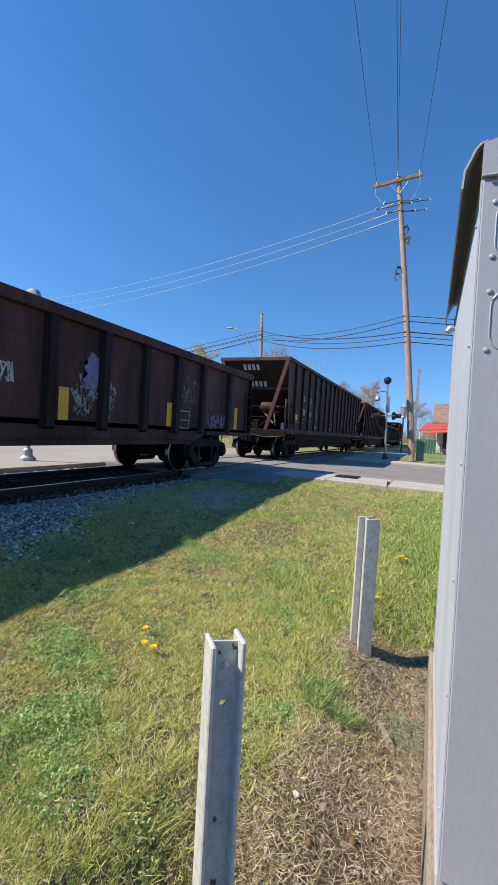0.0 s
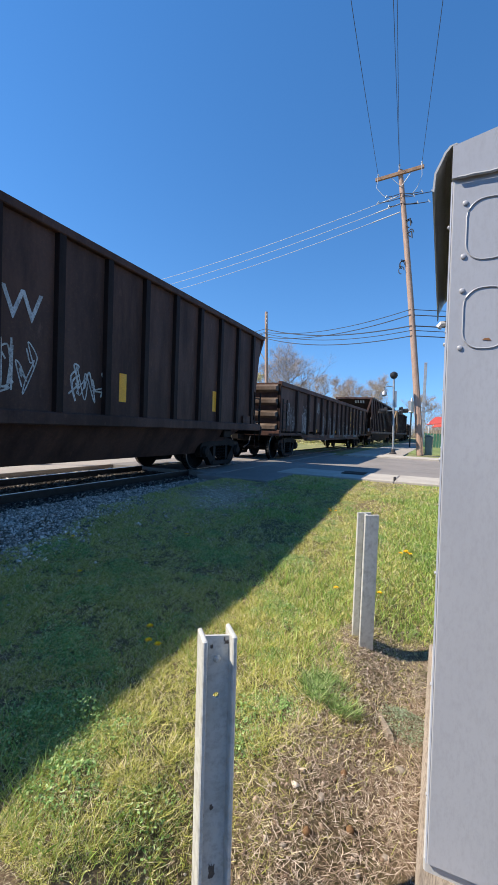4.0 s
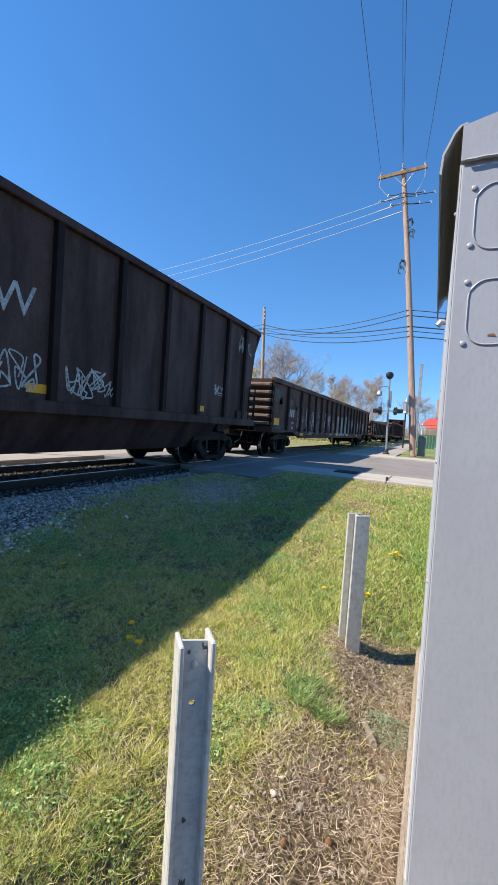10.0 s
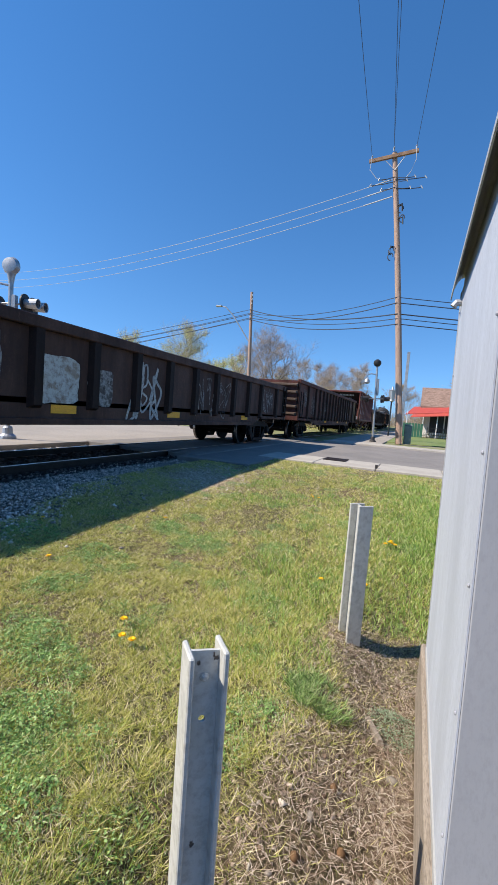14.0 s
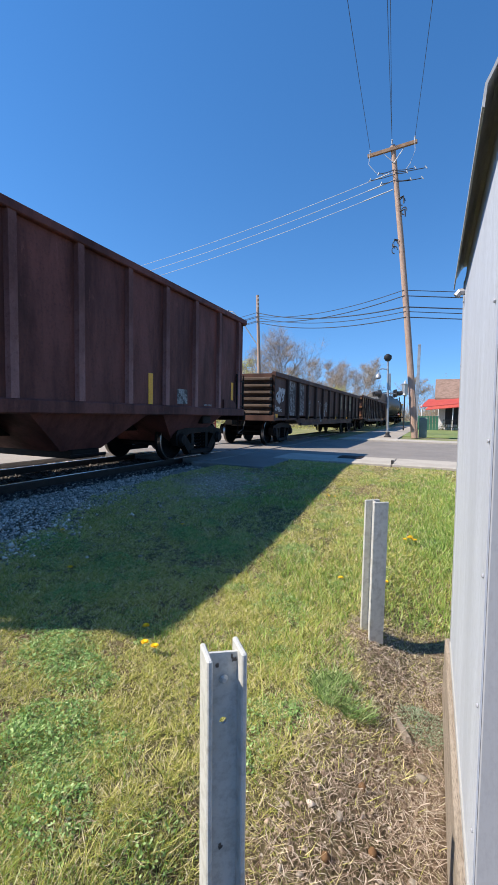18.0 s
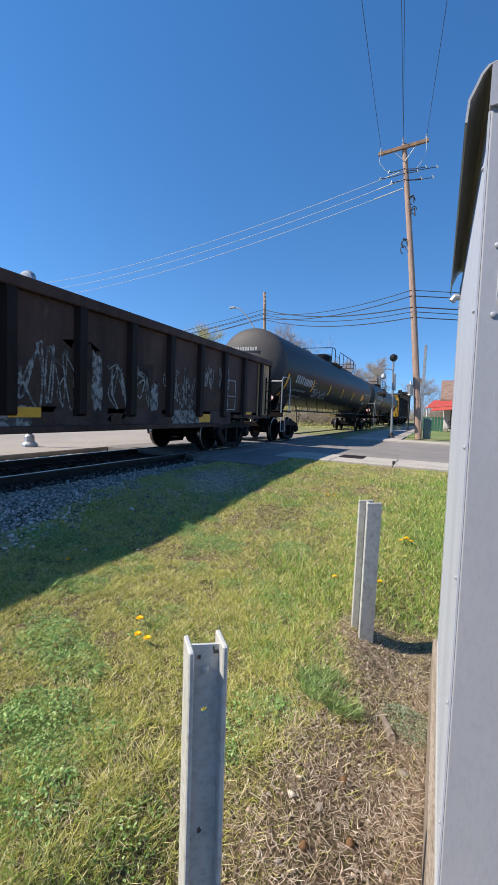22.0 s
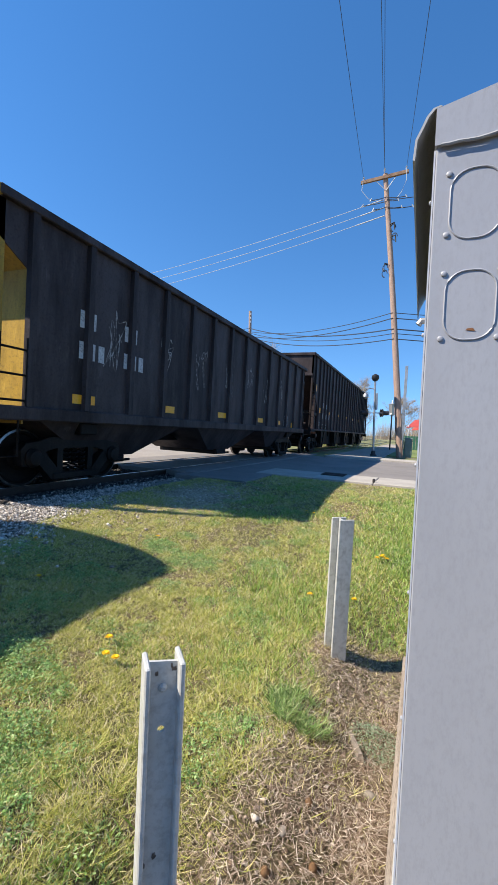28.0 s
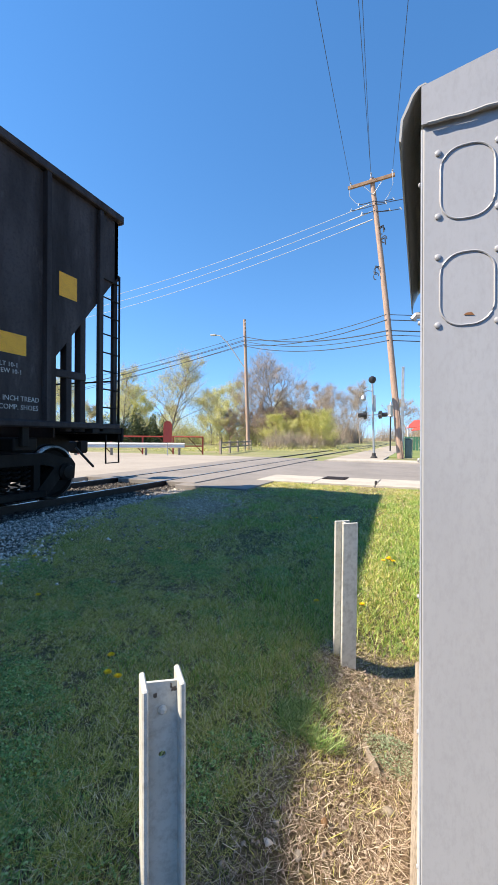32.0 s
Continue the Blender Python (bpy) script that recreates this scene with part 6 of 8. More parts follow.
on_front(flat_rects("sign_panel", [(0, 0, 0.9, 1.0)], M["car_grey"], 0.003), "sign_panel", car_r, -1.3, -half_r + 0.015, 4.0, "grey end panel with white characters")
on_front(bars("lettering", ["1111", "111111"], 0.16), "lettering", car_r, -1.2, -half_r + 0.01, 4.7, "white stencilled characters")
# end frames and long ladders of the tall hopper
for s in (1, -1):
    for xx in (SIDE - 0.06, -SIDE + 0.06):
        bm = bmesh.new()
        ladder(bm, xx, s * (half_r - 0.52), s * (half_r - 0.03), 1.1, 4.0, 9, 0.014)
        part("end_ladder", bm, M["truck"], car_r, "tall black end ladder")
        bm = bmesh.new()
        box(bm, xx - 0.02, xx + 0.06, s * (half_r - 0.55) - 0.05, s * (half_r - 0.55) + 0.05, 1.15, 4.95, 0.01)
        part("end_stake", bm, M["car_blue_black"], car_r)
        for d in (0.85, 1.15):
            bm = bmesh.new()
            box(bm, xx - 0.2, xx - 0.06, s * (half_r - d) - 0.06, s * (half_r - d) + 0.06, 1.15, 4.15 - 1.2 * d, 0.01)
            part("end_post", bm, M["car_blue_black"], car_r)
    bm = bmesh.new()
    box(bm, SIDE - 0.2, SIDE - 0.1, min(s * (half_r - 0.8), s * (half_r - 1.45)), max(s * (half_r - 0.8), s * (half_r - 1.45)), 2.0, 2.12, 0.01)
    part("side_brace", bm, M["car_blue_black"], car_r)

# ---- beside the camera: the signal case and the guard posts ----
def signal_case():
    x0, x1, y0, y1, zb, zt = 0.08, 1.22, 1.32, 2.77, 0.24, 2.24
    case = thing("signal_case", "silver-painted metal railway signal case on timber footings", "equipment cabinet")
    bm = bmesh.new()
    box(bm, x0, x1, y0, y1, zb, zt, 0.003)
    part("body", bm, M["silver"], case)
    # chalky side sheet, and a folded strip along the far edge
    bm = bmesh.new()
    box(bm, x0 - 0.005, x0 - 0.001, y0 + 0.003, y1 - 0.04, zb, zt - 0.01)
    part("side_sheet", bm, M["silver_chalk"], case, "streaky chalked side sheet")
    bm = bmesh.new()
    box(bm, x0 - 0.008, x0 - 0.001, y1 - 0.038, y1, zb, zt - 0.01, 0.002)
    part("corner_strip", bm, M["silver"], case, "bright folded metal edge")
    # roof with a shallow gable and a hanging drip edge
    bm = bmesh.new()
    xm = (x0 + x1) / 2
    prism(bm, [(x0 + 0.006, zt + 0.005), (x0 + 0.006, zt + 0.06), (x0 + 0.008, zt + 0.1), (xm, zt + 0.22), (x1 + 0.035, zt + 0.06), (x1 + 0.045, zt + 0.005), (x1 + 0.03, zt + 0.01), (xm, zt + 0.16), (x0 + 0.03, zt + 0.01)], "y", y0 + 0.012, y1 + 0.03)
    part("roof", bm, M["silver_dull"], case, "grey metal roof sheet with a rolled drip edge")
    bm = bmesh.new()
    curve = [(x0 + 0.004, zt + 0.092), (x0 - 0.012, zt + 0.088), (x0 - 0.026, zt + 0.072), (x0 - 0.038, zt + 0.045), (x0 - 0.05, zt + 0.02), (x0 - 0.054, zt - 0.03)]
    prism(bm, curve + [(u + 0.005, w - 0.003) for u, w in curve[::-1]], "y", y0 - 0.008, y1 + 0.05)
    part("drip_edge", bm, M["silver_dull"], case, "curved drip edge of the roof sheet")
    bm = bmesh.new()
    prism(bm, [(x0 - 0.004, zt - 0.005), (x0 - 0.004, zt + 0.085), (xm, zt + 0.215), (x1 + 0.004, zt + 0.085), (x1 + 0.004, zt - 0.005)], "y", y0 - 0.008, y0 + 0.012)
    part("gable_fascia", bm, M["silver"], case, "folded gable sheet with a lumpy sealed seam")
    # lumpy sealant along the fascia's lower edge
    bm = bmesh.new()
    rnd = random.Random(4)
    tube(bm, [(x0 + 0.01 + k * 0.02, y0 - 0.011, zt - 0.006 + rnd.uniform(-0.003, 0.003)) for k in range(57)], 0.004, 6)
    part("seam_sealant", bm, M["silver_dull"], case)
    # pressed knock-outs: raised rounded rims in two columns
    def rim(cx, cz, w, h):
        b = bmesh.new()
        pts = []
        r = w * 0.42
        for qx, qz, a0 in ((1, 1, 0), (-1, 1, 90), (-1, -1, 180), (1, -1, 270)):
            for k in range(7):
                a = radians(a0 + 15 * k)
                pts.append((cx + qx * (w / 2 - r) + r * math.cos(a), y0 - 0.001, cz + qz * (h / 2 - r) + r * math.sin(a)))
        pts.append(pts[0])
        tube(b, pts, 0.0024, 6, cap=False)
        return b
    for cx in (0.174, 0.42):
        for cz in (2.085, 1.84):
            part("knockout_rim", rim(cx, cz, 0.112, 0.168), M["silver"], case)
    bm = bmesh.new()
    lathe(bm, [(0, 0.0076), (-0.0022, 0.0072), (-0.0036, 0.005)], "y", 8)
    bolt = mesh_of("rivet", bm, M["silver"], True)
    for cx in (0.113, 0.236, 0.36, 0.48):
        for cz in (2.163, 2.015, 1.92, 1.76):
            share("rivet", bolt, case, pose(cx, y0 - 0.001, cz))
    bm = bmesh.new()
    lathe(bm, [(0, 0.006), (-0.003, 0.0055), (-0.005, 0.003)], "x", 8)
    bolt2 = mesh_of("side_bolt", bm, M["silver"], True)
    for yy in (1.36, 2.73):
        for k in range(6):
            share("side_bolt", bolt2, case, pose(x0 - 0.006, yy, 0.42 + 0.34 * k))
    bm = bmesh.new()
    tube(bm, [(x0 + 0.01, y1 - 0.12, zt - 0.09), (x0 - 0.03, y1 - 0.12, zt - 0.09), (x0 - 0.045, y1 - 0.12, zt - 0.11)], 0.018, 8)
    part("cable_gland", bm, M["silver"], case)
    bm = bmesh.new()
    hull8(bm, [(0.168, y0 - 0.0016, 1.779), (0.19, y0 - 0.0016, 1.776), (0.19, y0 - 0.001, 1.776), (0.168, y0 - 0.001, 1.779)],
          [(0.172, y0 - 0.0016, 1.783), (0.184, y0 - 0.0016, 1.784), (0.184, y0 - 0.001, 1.784), (0.172, y0 - 0.001, 1.783)])
    part("rust_chip", bm, M["rust"], case, "rusty paint chip")
    for xx in (x0 + 0.02, x1 - 0.2):
        bm = bmesh.new()
        box(bm, xx - 0.03, xx + 0.17, y0 + 0.02, y1 - 0.02, 0.17, zb + 0.001, 0.006)
        part("skid_rail", bm, M["silver_dull"], case)
    # it leans a little
    case.matrix_basis = pose(0, 0, 2.25, 0, -0.7, 0) @ pose(0, 0, -2.25)
    return case


signal_case()
footing = thing("timber_footing", "grey weathered timber under the signal case", "timber")
bm = bmesh.new()
box(bm, 0.075, 0.24, 1.15, 2.86, -0.35, 0.2, 0.012)
part("timber", bm, M["timber"], footing)
bm = bmesh.new()
box(bm, 0.98, 1.2, 1.05, 2.86, -0.35, 0.2, 0.012)
part("timber", bm, M["timber"], footing)


def guard_post(x, y, z0, top, turn, lean, tilt, label, d=0.106, w=0.1):
    """A rolled H-section steel post with bolt holes, painted silver."""
    p = thing("guard_post", label, "post", "guard posts", at=pose(x, y, z0, tilt, lean, turn))
    h = top - z0
    tf, tw = 0.016, 0.009
    for s in (1, -1):
        bm = bmesh.new()
        x0, x1 = sorted((s * d / 2, s * (d / 2 - tf)))
        box(bm, x0, x1, -w / 2, w / 2, -0.3, h + (0.004 if s > 0 else 0.0), 0.004)
        part("flange", bm, M["silver_post"], p)
    bm = bmesh.new()
    inner, zh = d / 2 - tf, h - 0.21
    box(bm, -inner, inner, -tw / 2, tw / 2, -0.3, zh - 0.03)
    hull8(bm, [(-inner, -tw / 2, zh + 0.03), (inner, -tw / 2, zh + 0.03), (inner, tw / 2, zh + 0.03), (-inner, tw / 2, zh + 0.03)],
          [(-inner, -tw / 2, h - 0.004), (inner, -tw / 2, h - 0.012), (inner, tw / 2, h - 0.012), (-inner, tw / 2, h - 0.004)])
    # a bolt hole right through the web
    rim = [(inner, 0.0), (inner, 0.03), (0.0, 0.03), (-inner, 0.03), (-inner, 0.0), (-inner, -0.03), (0.0, -0.03), (inner, -0.03)]
    hole = [(0.011 * math.cos(radians(45 * k)), 0.011 * math.sin(radians(45 * k))) for k in range(8)]
    rows = [[bm.verts.new((x, y, zh + z)) for x, z in ring] for ring, y in ((rim, -tw / 2), (hole, -tw / 2), (hole, tw / 2), (rim, tw / 2))]
    for A, B in zip(rows, rows[1:]):
        for k in range(8):
            bm.faces.new((A[k], A[(k + 1) % 8], B[(k + 1) % 8], B[k]))
    part("web", bm, M["silver_post"], p)
    bm = bmesh.new()
    lathe(bm, [(-tw / 2 - 0.002, 0.014), (-tw / 2 - 0.006, 0.012), (-tw / 2 - 0.011, 0.006)], "y", 8, (0.0, 0, h - 0.085))
    part("bolt", bm, M["silver_post"], p, "painted-over bolt head")
    for w2, h2, zz, sd in ((0.02, 0.045, h - 0.84, 3), (0.01, 0.008, h - 0.6, 5)):
        me = patch("rust_patch", w2, h2, sd, M["chip"], 0.35)
        share("rust_patch", me, p, Matrix(((1, 0, 0, -0.01), (0, 0, -1, -tw / 2 + 0.001), (0, 1, 0, zz), (0, 0, 0, 1))))
    # places where the paint has chipped off
    rnd = random.Random(int(100 * y))
    for k in range(5):
        w2, h2 = rnd.uniform(0.004, 0.014), rnd.uniform(0.005, 0.02)
        zz = h - (rnd.uniform(0.015, 0.05) if k < 3 else rnd.uniform(0.3, 0.7))
        me = patch("paint_chip", w2, h2, 7 * k + int(10 * y), M["chip"], 0.3)
        share("paint_chip", me, p, Matrix(((1, 0, 0, rnd.uniform(-0.4, 0.25) * d), (0, 0, -1, -tw / 2 + 0.001), (0, 1, 0, zz), (0, 0, 0, 1))))
    return p


M["chip"] = surface("chipped_bare_steel", (0.1, 0.085, 0.075), (0.16, 0.12, 0.09), None, 60, 200, 0.7)
M["silver_post"] = surface("worn_silver_paint_on_steel", (0.57, 0.57, 0.54), (0.52, 0.52, 0.48), (0.36, 0.35, 0.32), 4.0, 30, 0.5, 0.1, relief=0.06, depth=0.001)
near_post = guard_post(-0.555, 1.21, -0.3, 0.83, 42.0, -0.5, 0.0, "silver-painted steel H-section guard post with bolts", 0.114, 0.1)
far_post = guard_post(-0.37, 3.08, 0.07, 0.93, -50.0, 0, 0, "silver-painted steel H-section guard post in the grass", 0.118, 0.112)


# ---- across the road ----
def wire(name, a, b, sag, r, material, label, group="overhead wires"):
    bm = bmesh.new()
    a, b = Vector(a), Vector(b)
    tube(bm, [a.lerp(b, k / 24) - Vector((0, 0, sag * 4 * (k / 24) * (1 - k / 24))) for k in range(25)], r, 5)
    return tagged(new(name, mesh_of(name, bm, material)), label, "cable", group)


POLE = Vector((-0.95, 25.0, ROAD_Z))
POLE_TOP = Vector((-2.72, 25.0, 16.2))


def on_pole(z):
    return POLE.lerp(POLE_TOP, (z - POLE.z) / (POLE_TOP.z - POLE.z))


pole = thing("utility_pole", "leaning weathered wooden utility pole with a crossarm", "utility pole")
bm = bmesh.new()
tube(bm, [POLE.lerp(POLE_TOP, k / 12) + Vector((0.07 * math.sin(k * 0.26), 0, 0)) for k in range(13)], 0.19, 12, 0.13)
part("shaft", bm, M["pole"], pole, smooth=True)
bm = bmesh.new()
box(bm, -1.28, 1.28, -0.065, 0.065, -0.09, 0.09, 0.01)
arm = part("crossarm", bm, M["arm"], pole, "brown wooden crossarm")
arm.matrix_basis = pose(POLE_TOP.x - 0.02, 24.84, 15.95, 0, -5.0, 0)
ARM = [Vector((-3.87, 24.84, 16.03)), Vector((-2.75, 24.84, 16.34)), Vector((-1.6, 24.84, 16.25))]
for p in ARM:
    bm = bmesh.new()
    lathe(bm, [(-0.12, 0.03), (0.0, 0.05), (0.03, 0.03), (0.06, 0.055), (0.1, 0.04)], "z", 10, p)
    part("insulator", bm, M["glasslamp"], pole, "grey porcelain insulator", True)
for s in (1, -1):
    bm = bmesh.new()
    tube(bm, [on_pole(15.2) + Vector((0, -0.16, 0)), on_pole(15.95) + Vector((s * 0.6, -0.16, -0.02))], 0.02, 5)
    part("arm_brace", bm, M["galv"], pole)
# fuse and dead-end fittings below the arm
rnd = random.Random(7)
for k, (dx, z) in enumerate(((-1.25, 14.5), (-0.8, 14.75), (0.6, 14.55), (1.0, 14.7), (1.5, 14.6), (0.75, 14.15), (-0.7, 14.2), (1.3, 14.1))):
    c = on_pole(z)
    bm = bmesh.new()
    tube(bm, [c + Vector((0, -0.12, 0.12)), c + Vector((dx * 0.5, -0.15, 0.03)), c + Vector((dx, -0.2, 0))], 0.022, 5)
    part("jumper_wire", bm, M["wire"], pole)
    bm = bmesh.new()
    tube(bm, [c + Vector((dx, -0.2, 0.1)), c + Vector((dx * 1.08, -0.2, -0.05))], 0.028, 7)
    part("dead_end_insulator", bm, M["silver_dull"], pole)
for dz, dx in ((13.1, 0.28), (12.6, 0.33), (10.9, -0.25), (10.6, -0.3)):
    c = on_pole(dz)
    bm = bmesh.new()
    tube(bm, [c + Vector((dx + 0.14 * math.cos(a), -0.15, 0.2 * math.sin(a))) for a in [k * 0.6 for k in range(9)]], 0.028, 6)
    part("cable_loop", bm, M["wire"], pole)
for p, side in ((ARM[2], 1), (ARM[0], -1)):
    bm = bmesh.new()
    q = on_pole(14.6)
    tube(bm, [p + Vector((0, -0.05, 0)), p + Vector((0.05 * side, -0.1, -0.7)), p.lerp(q, 0.4) + Vector((0.2 * side, -0.1, -0.6)), q + Vector((0.5 * side, -0.1, 0.1))], 0.016, 5)
    part("jumper_wire", bm, M["wirelight"], pole, "pale jumper wire")
for dx, z in ((0.34, 13.2), (0.36, 12.5), (-0.28, 11.0)):
    c = on_pole(z)
    bm = bmesh.new()
    tube(bm, [c + Vector((dx * 0.3, -0.14, 0.1)), c + Vector((dx, -0.2, 0.16)), c + Vector((dx * 1.1, -0.2, -0.22))], 0.04, 6)
    part("fuse_cutout", bm, M["darkmetal"], pole, "dark fuse cutout")
bm = bmesh.new()
tube(bm, [on_pole(0.4) + Vector((0.16, -0.14, 0)), on_pole(9.0) + Vector((0.13, -0.12, 0))], 0.022, 6)
part("conduit", bm, M["pole"], pole)

for k, (p, x2) in enumerate(zip(ARM, (-0.7, 0.9, 3.7))):
    wire("overhead_wire", p, (x2, -25, 16.0), 1.4, 0.011, M["wire"], "thin dark overhead wire along the railway")
wire("overhead_wire", ARM[1] + Vector((0, 0, -0.1)), (1.5, -25, 15.7), 1.5, 0.01, M["wire"], "thin dark overhead wire along the railway")
for k in range(3):
    a, b = on_pole(14.75 - 0.45 * k) + Vector((-0.15, -0.1, 0)), Vector((-63, 39, 17.7 - 1.0 * k))
    bm = bmesh.new()
    tube(bm, [a.lerp(b, u) - Vector((0, 0, 8.4 * u * (1 - u))) for u in (0.0, 0.009, 0.018 + 0.004 * k)], 0.03, 7)
    part("strain_insulator", bm, M["silver_dull"], pole, "pale strain insulator")
    wire("service_wire", a, b, 2.1, 0.016, M["wirelight"], "bright aluminium wire crossing above the track")

def crossing_signal(x, y, label, bell, lean, turn=0, top=0.0, lights=2.42):
    mast = thing("crossing_signal", label, "crossing signal", "crossing signals", at=pose(x, y, ROAD_Z - 0.02, 0, lean, turn))
    bm = bmesh.new()
    tube(bm, [(0, 0, 0), (0, 0, 4.2 + top)], 0.055, 10)
    part("mast_tube", bm, M["galv"], mast, smooth=True)
    bm = bmesh.new()
    lathe(bm, [(0.0, 0.2), (0.1, 0.19), (0.16, 0.12), (0.3, 0.11), (0.34, 0.08)], "z", 12)
    part("mast_base", bm, M["galv"] if bell == "galv" else M["darkmetal"], mast)
    bm = bmesh.new()
    if bell == "galv":
        lathe(bm, [(-0.12, 0.06), (-0.1, 0.17), (0.0, 0.215), (0.07, 0.18), (0.1, 0.05)], "y", 18, (0, 0, 4.4 + top))
        lathe(bm, [(4.0, 0.06), (4.15, 0.08), (4.25, 0.11)], "z", 10, (0, 0, top))
    else:
        lathe(bm, [(4.15, 0.05), (4.2, 0.14), (4.32, 0.21), (4.46, 0.19), (4.55, 0.06)], "z", 16, (0, 0, top))
    part("bell", bm, M[bell], mast, "rounded crossing bell", True)
    bm = bmesh.new()
    tube(bm, [(0, 0, 3.72), (-0.3, -0.05, 3.76), (-0.5, -0.08, 3.7), (-0.52, -0.08, 3.5)], 0.028, 7)
    lathe(bm, [(3.2, 0.06), (3.28, 0.15), (3.42, 0.13), (3.5, 0.05)], "z", 12, (-0.52, -0.08, 0))
    part("gooseneck_lamp", bm, M["galv"], mast, "small gooseneck lamp", True)
    bm = bmesh.new()
    tube(bm, [(-0.42, 0, lights), (0.42, 0, lights)], 0.03, 7)
    part("light_bracket", bm, M["galv"], mast)
    for s in (-0.4, 0.4):
        f = 1 if s > 0 else -1
        for dy in (-0.1, 0.25):
            bm = bmesh.new()
            lathe(bm, [(f * 0.0, 0.22), (f * 0.03, 0.22)], "x", 20, (s, dy, lights))
            disc = part("backing_disc", bm, M["black"], mast, "round black backing")
            bm = bmesh.new()
            lathe(bm, [(f * 0.03, 0.11), (f * 0.34, 0.12), (f * 0.33, 0.1), (f * 0.05, 0.09)], "x", 14, (s, dy, lights))
            part("light_hood", bm, M["galv" if bell == "galv" else "darkmetal"], disc)
    bm = bmesh.new()
    box(bm, 0.05, 0.15, -0.06, 0.06, 2.6, 3.5, 0.01)
    part("sign_panel", bm, M["galv"], mast)
    return mast


crossing_signal(-2.3, 24.2, "silver crossing signal mast with black bell and flashing lights", "black", -2.0, 20)
crossing_signal(-9.4, 7.55, "silver crossing signal mast with silver bell beyond the track", "galv", -0.8, 20, -0.22, 3.3)

lantern = thing("street_lantern", "black post-top street lantern beyond the crossing", "street lamp", at=pose(-2.35, 38.0, ROAD_Z - 0.05))
bm = bmesh.new()
tube(bm, [(0, 0, 0), (0, 0, 3.0)], 0.06, 8)
part("lamp_post", bm, M["black"], lantern)
bm = bmesh.new()
lathe(bm, [(3.0, 0.12), (3.1, 0.24), (3.15, 0.22), (3.9, 0.28), (3.95, 0.3), (4.05, 0.1), (4.3, 0.04)], "z", 8)
part("lantern_cage", bm, M["galv"], lantern)

steel_pole = thing("steel_post", "tall dark plain post beside the utility pole", "post", at=pose(-1.09, 30.0, ROAD_Z, 0, 0, 0))
bm = bmesh.new()
box(bm, -0.09, 0.09, -0.06, 0.06, 0, 5.9, 0.01)
part("post_shaft", bm, M["galv"], steel_pole)

cabinet = thing("utility_cabinet", "grey-green metal utility cabinet beside the wooden pole", "cabinet", at=pose(-0.55, 25.3, ROAD_Z + 0.02))
bm = bmesh.new()
box(bm, -0.2, 0.2, -0.15, 0.15, 0, 1.05, 0.02)
part("cabinet_body", bm, M["green_grey"], cabinet)
bm = bmesh.new()
hull8(bm, [(-0.22, -0.17, 1.05), (0.22, -0.17, 1.05), (0.22, 0.17, 1.05), (-0.22, 0.17, 1.05)], [(-0.19, -0.14, 1.12), (0.19, -0.14, 1.12), (0.19, 0.14, 1.12), (-0.19, 0.14, 1.12)])
part("cabinet_lid", bm, M["green_grey"], cabinet)
bm = bmesh.new()
box(bm, -0.16, 0.16, -0.158, -0.152, 0.12, 0.95, 0.004)
part("cabinet_door", bm, M["green_grey"], cabinet)

POLE2 = Vector((-13.9, 34.2, ROAD_Z))
P2_TOP = POLE2 + Vector((-0.5, 0, 11.4))
lamp_pole = thing("street_lamp", "grey utility pole with a long street-lamp arm", "street lamp")
bm = bmesh.new()
tube(bm, [POLE2, P2_TOP], 0.17, 10, 0.12)
part("shaft", bm, M["pole"], lamp_pole, smooth=True)
bm = bmesh.new()
tube(bm, [POLE2 + Vector((-0.3, 0, 7.0)), POLE2 + Vector((-1.0, -0.1, 8.0)), POLE2 + Vector((-2.0, -0.2, 9.4)), POLE2 + Vector((-2.7, -0.3, 10.1)), POLE2 + Vector((-3.2, -0.3, 10.2))], 0.05, 7)
part("lamp_arm", bm, M["galv"], lamp_pole)
bm = bmesh.new()
box(bm, -0.36, 0.2, -0.13, 0.13, -0.06, 0.08, 0.03)
head = part("lamp_head", bm, M["galv"], lamp_pole, "pale cobra-head street lamp")
head.location = POLE2 + Vector((-3.3, -0.3, 10.2))
for k in range(3):
    bm = bmesh.new()
    lathe(bm, [(-0.05, 0.05), (0.1, 0.04)], "z", 8, P2_TOP + Vector((0.12, -0.1, -0.3 - 0.35 * k)))
    part("insulator", bm, M["glasslamp"], lamp_pole)
for k, (zp, z2, zl, zr) in enumerate(((8.4, 9.6, 6.0, 0), (8.1, 9.2, 5.2, 0), (7.5, 9.9, 6.6, 0), (7.25, 9.5, 6.0, 0), (6.95, 9.1, 5.6, 0))):
    a, b = on_pole(zp) + Vector((0, -0.15, 0)), P2_TOP + Vector((0, -0.1, 0))
    b.z = ROAD_Z + z2
    wire("road_cable", a, b, 0.55, 0.022 + 0.006 * (k % 3), M["wire"], "dark cable strung along the road")
    wire("road_cable", b, (-48, 38, zl), 0.4, 0.022 + 0.006 * (k % 2), M["wire"], "dark cable strung along the road")
    wire("road_cable", a, (28, 36, zp + 0.1), 0.3, 0.022 + 0.006 * (k % 3), M["wire"], "dark cable strung along the road")

# ---- beyond the track: barrier, fence, hydrant, drain ----
B0, B1 = Vector((-30.0, 9.1, 0)), Vector((-11.8, 22.3, 0))
BD = (B1 - B0).normalized()
BN = Vector((-BD.y, BD.x, 0))


def along(d, off=0.0, z=0.0):
    p = B1 - BD * d + BN * off
    return Vector((p.x, p.y, ROAD_Z + z))


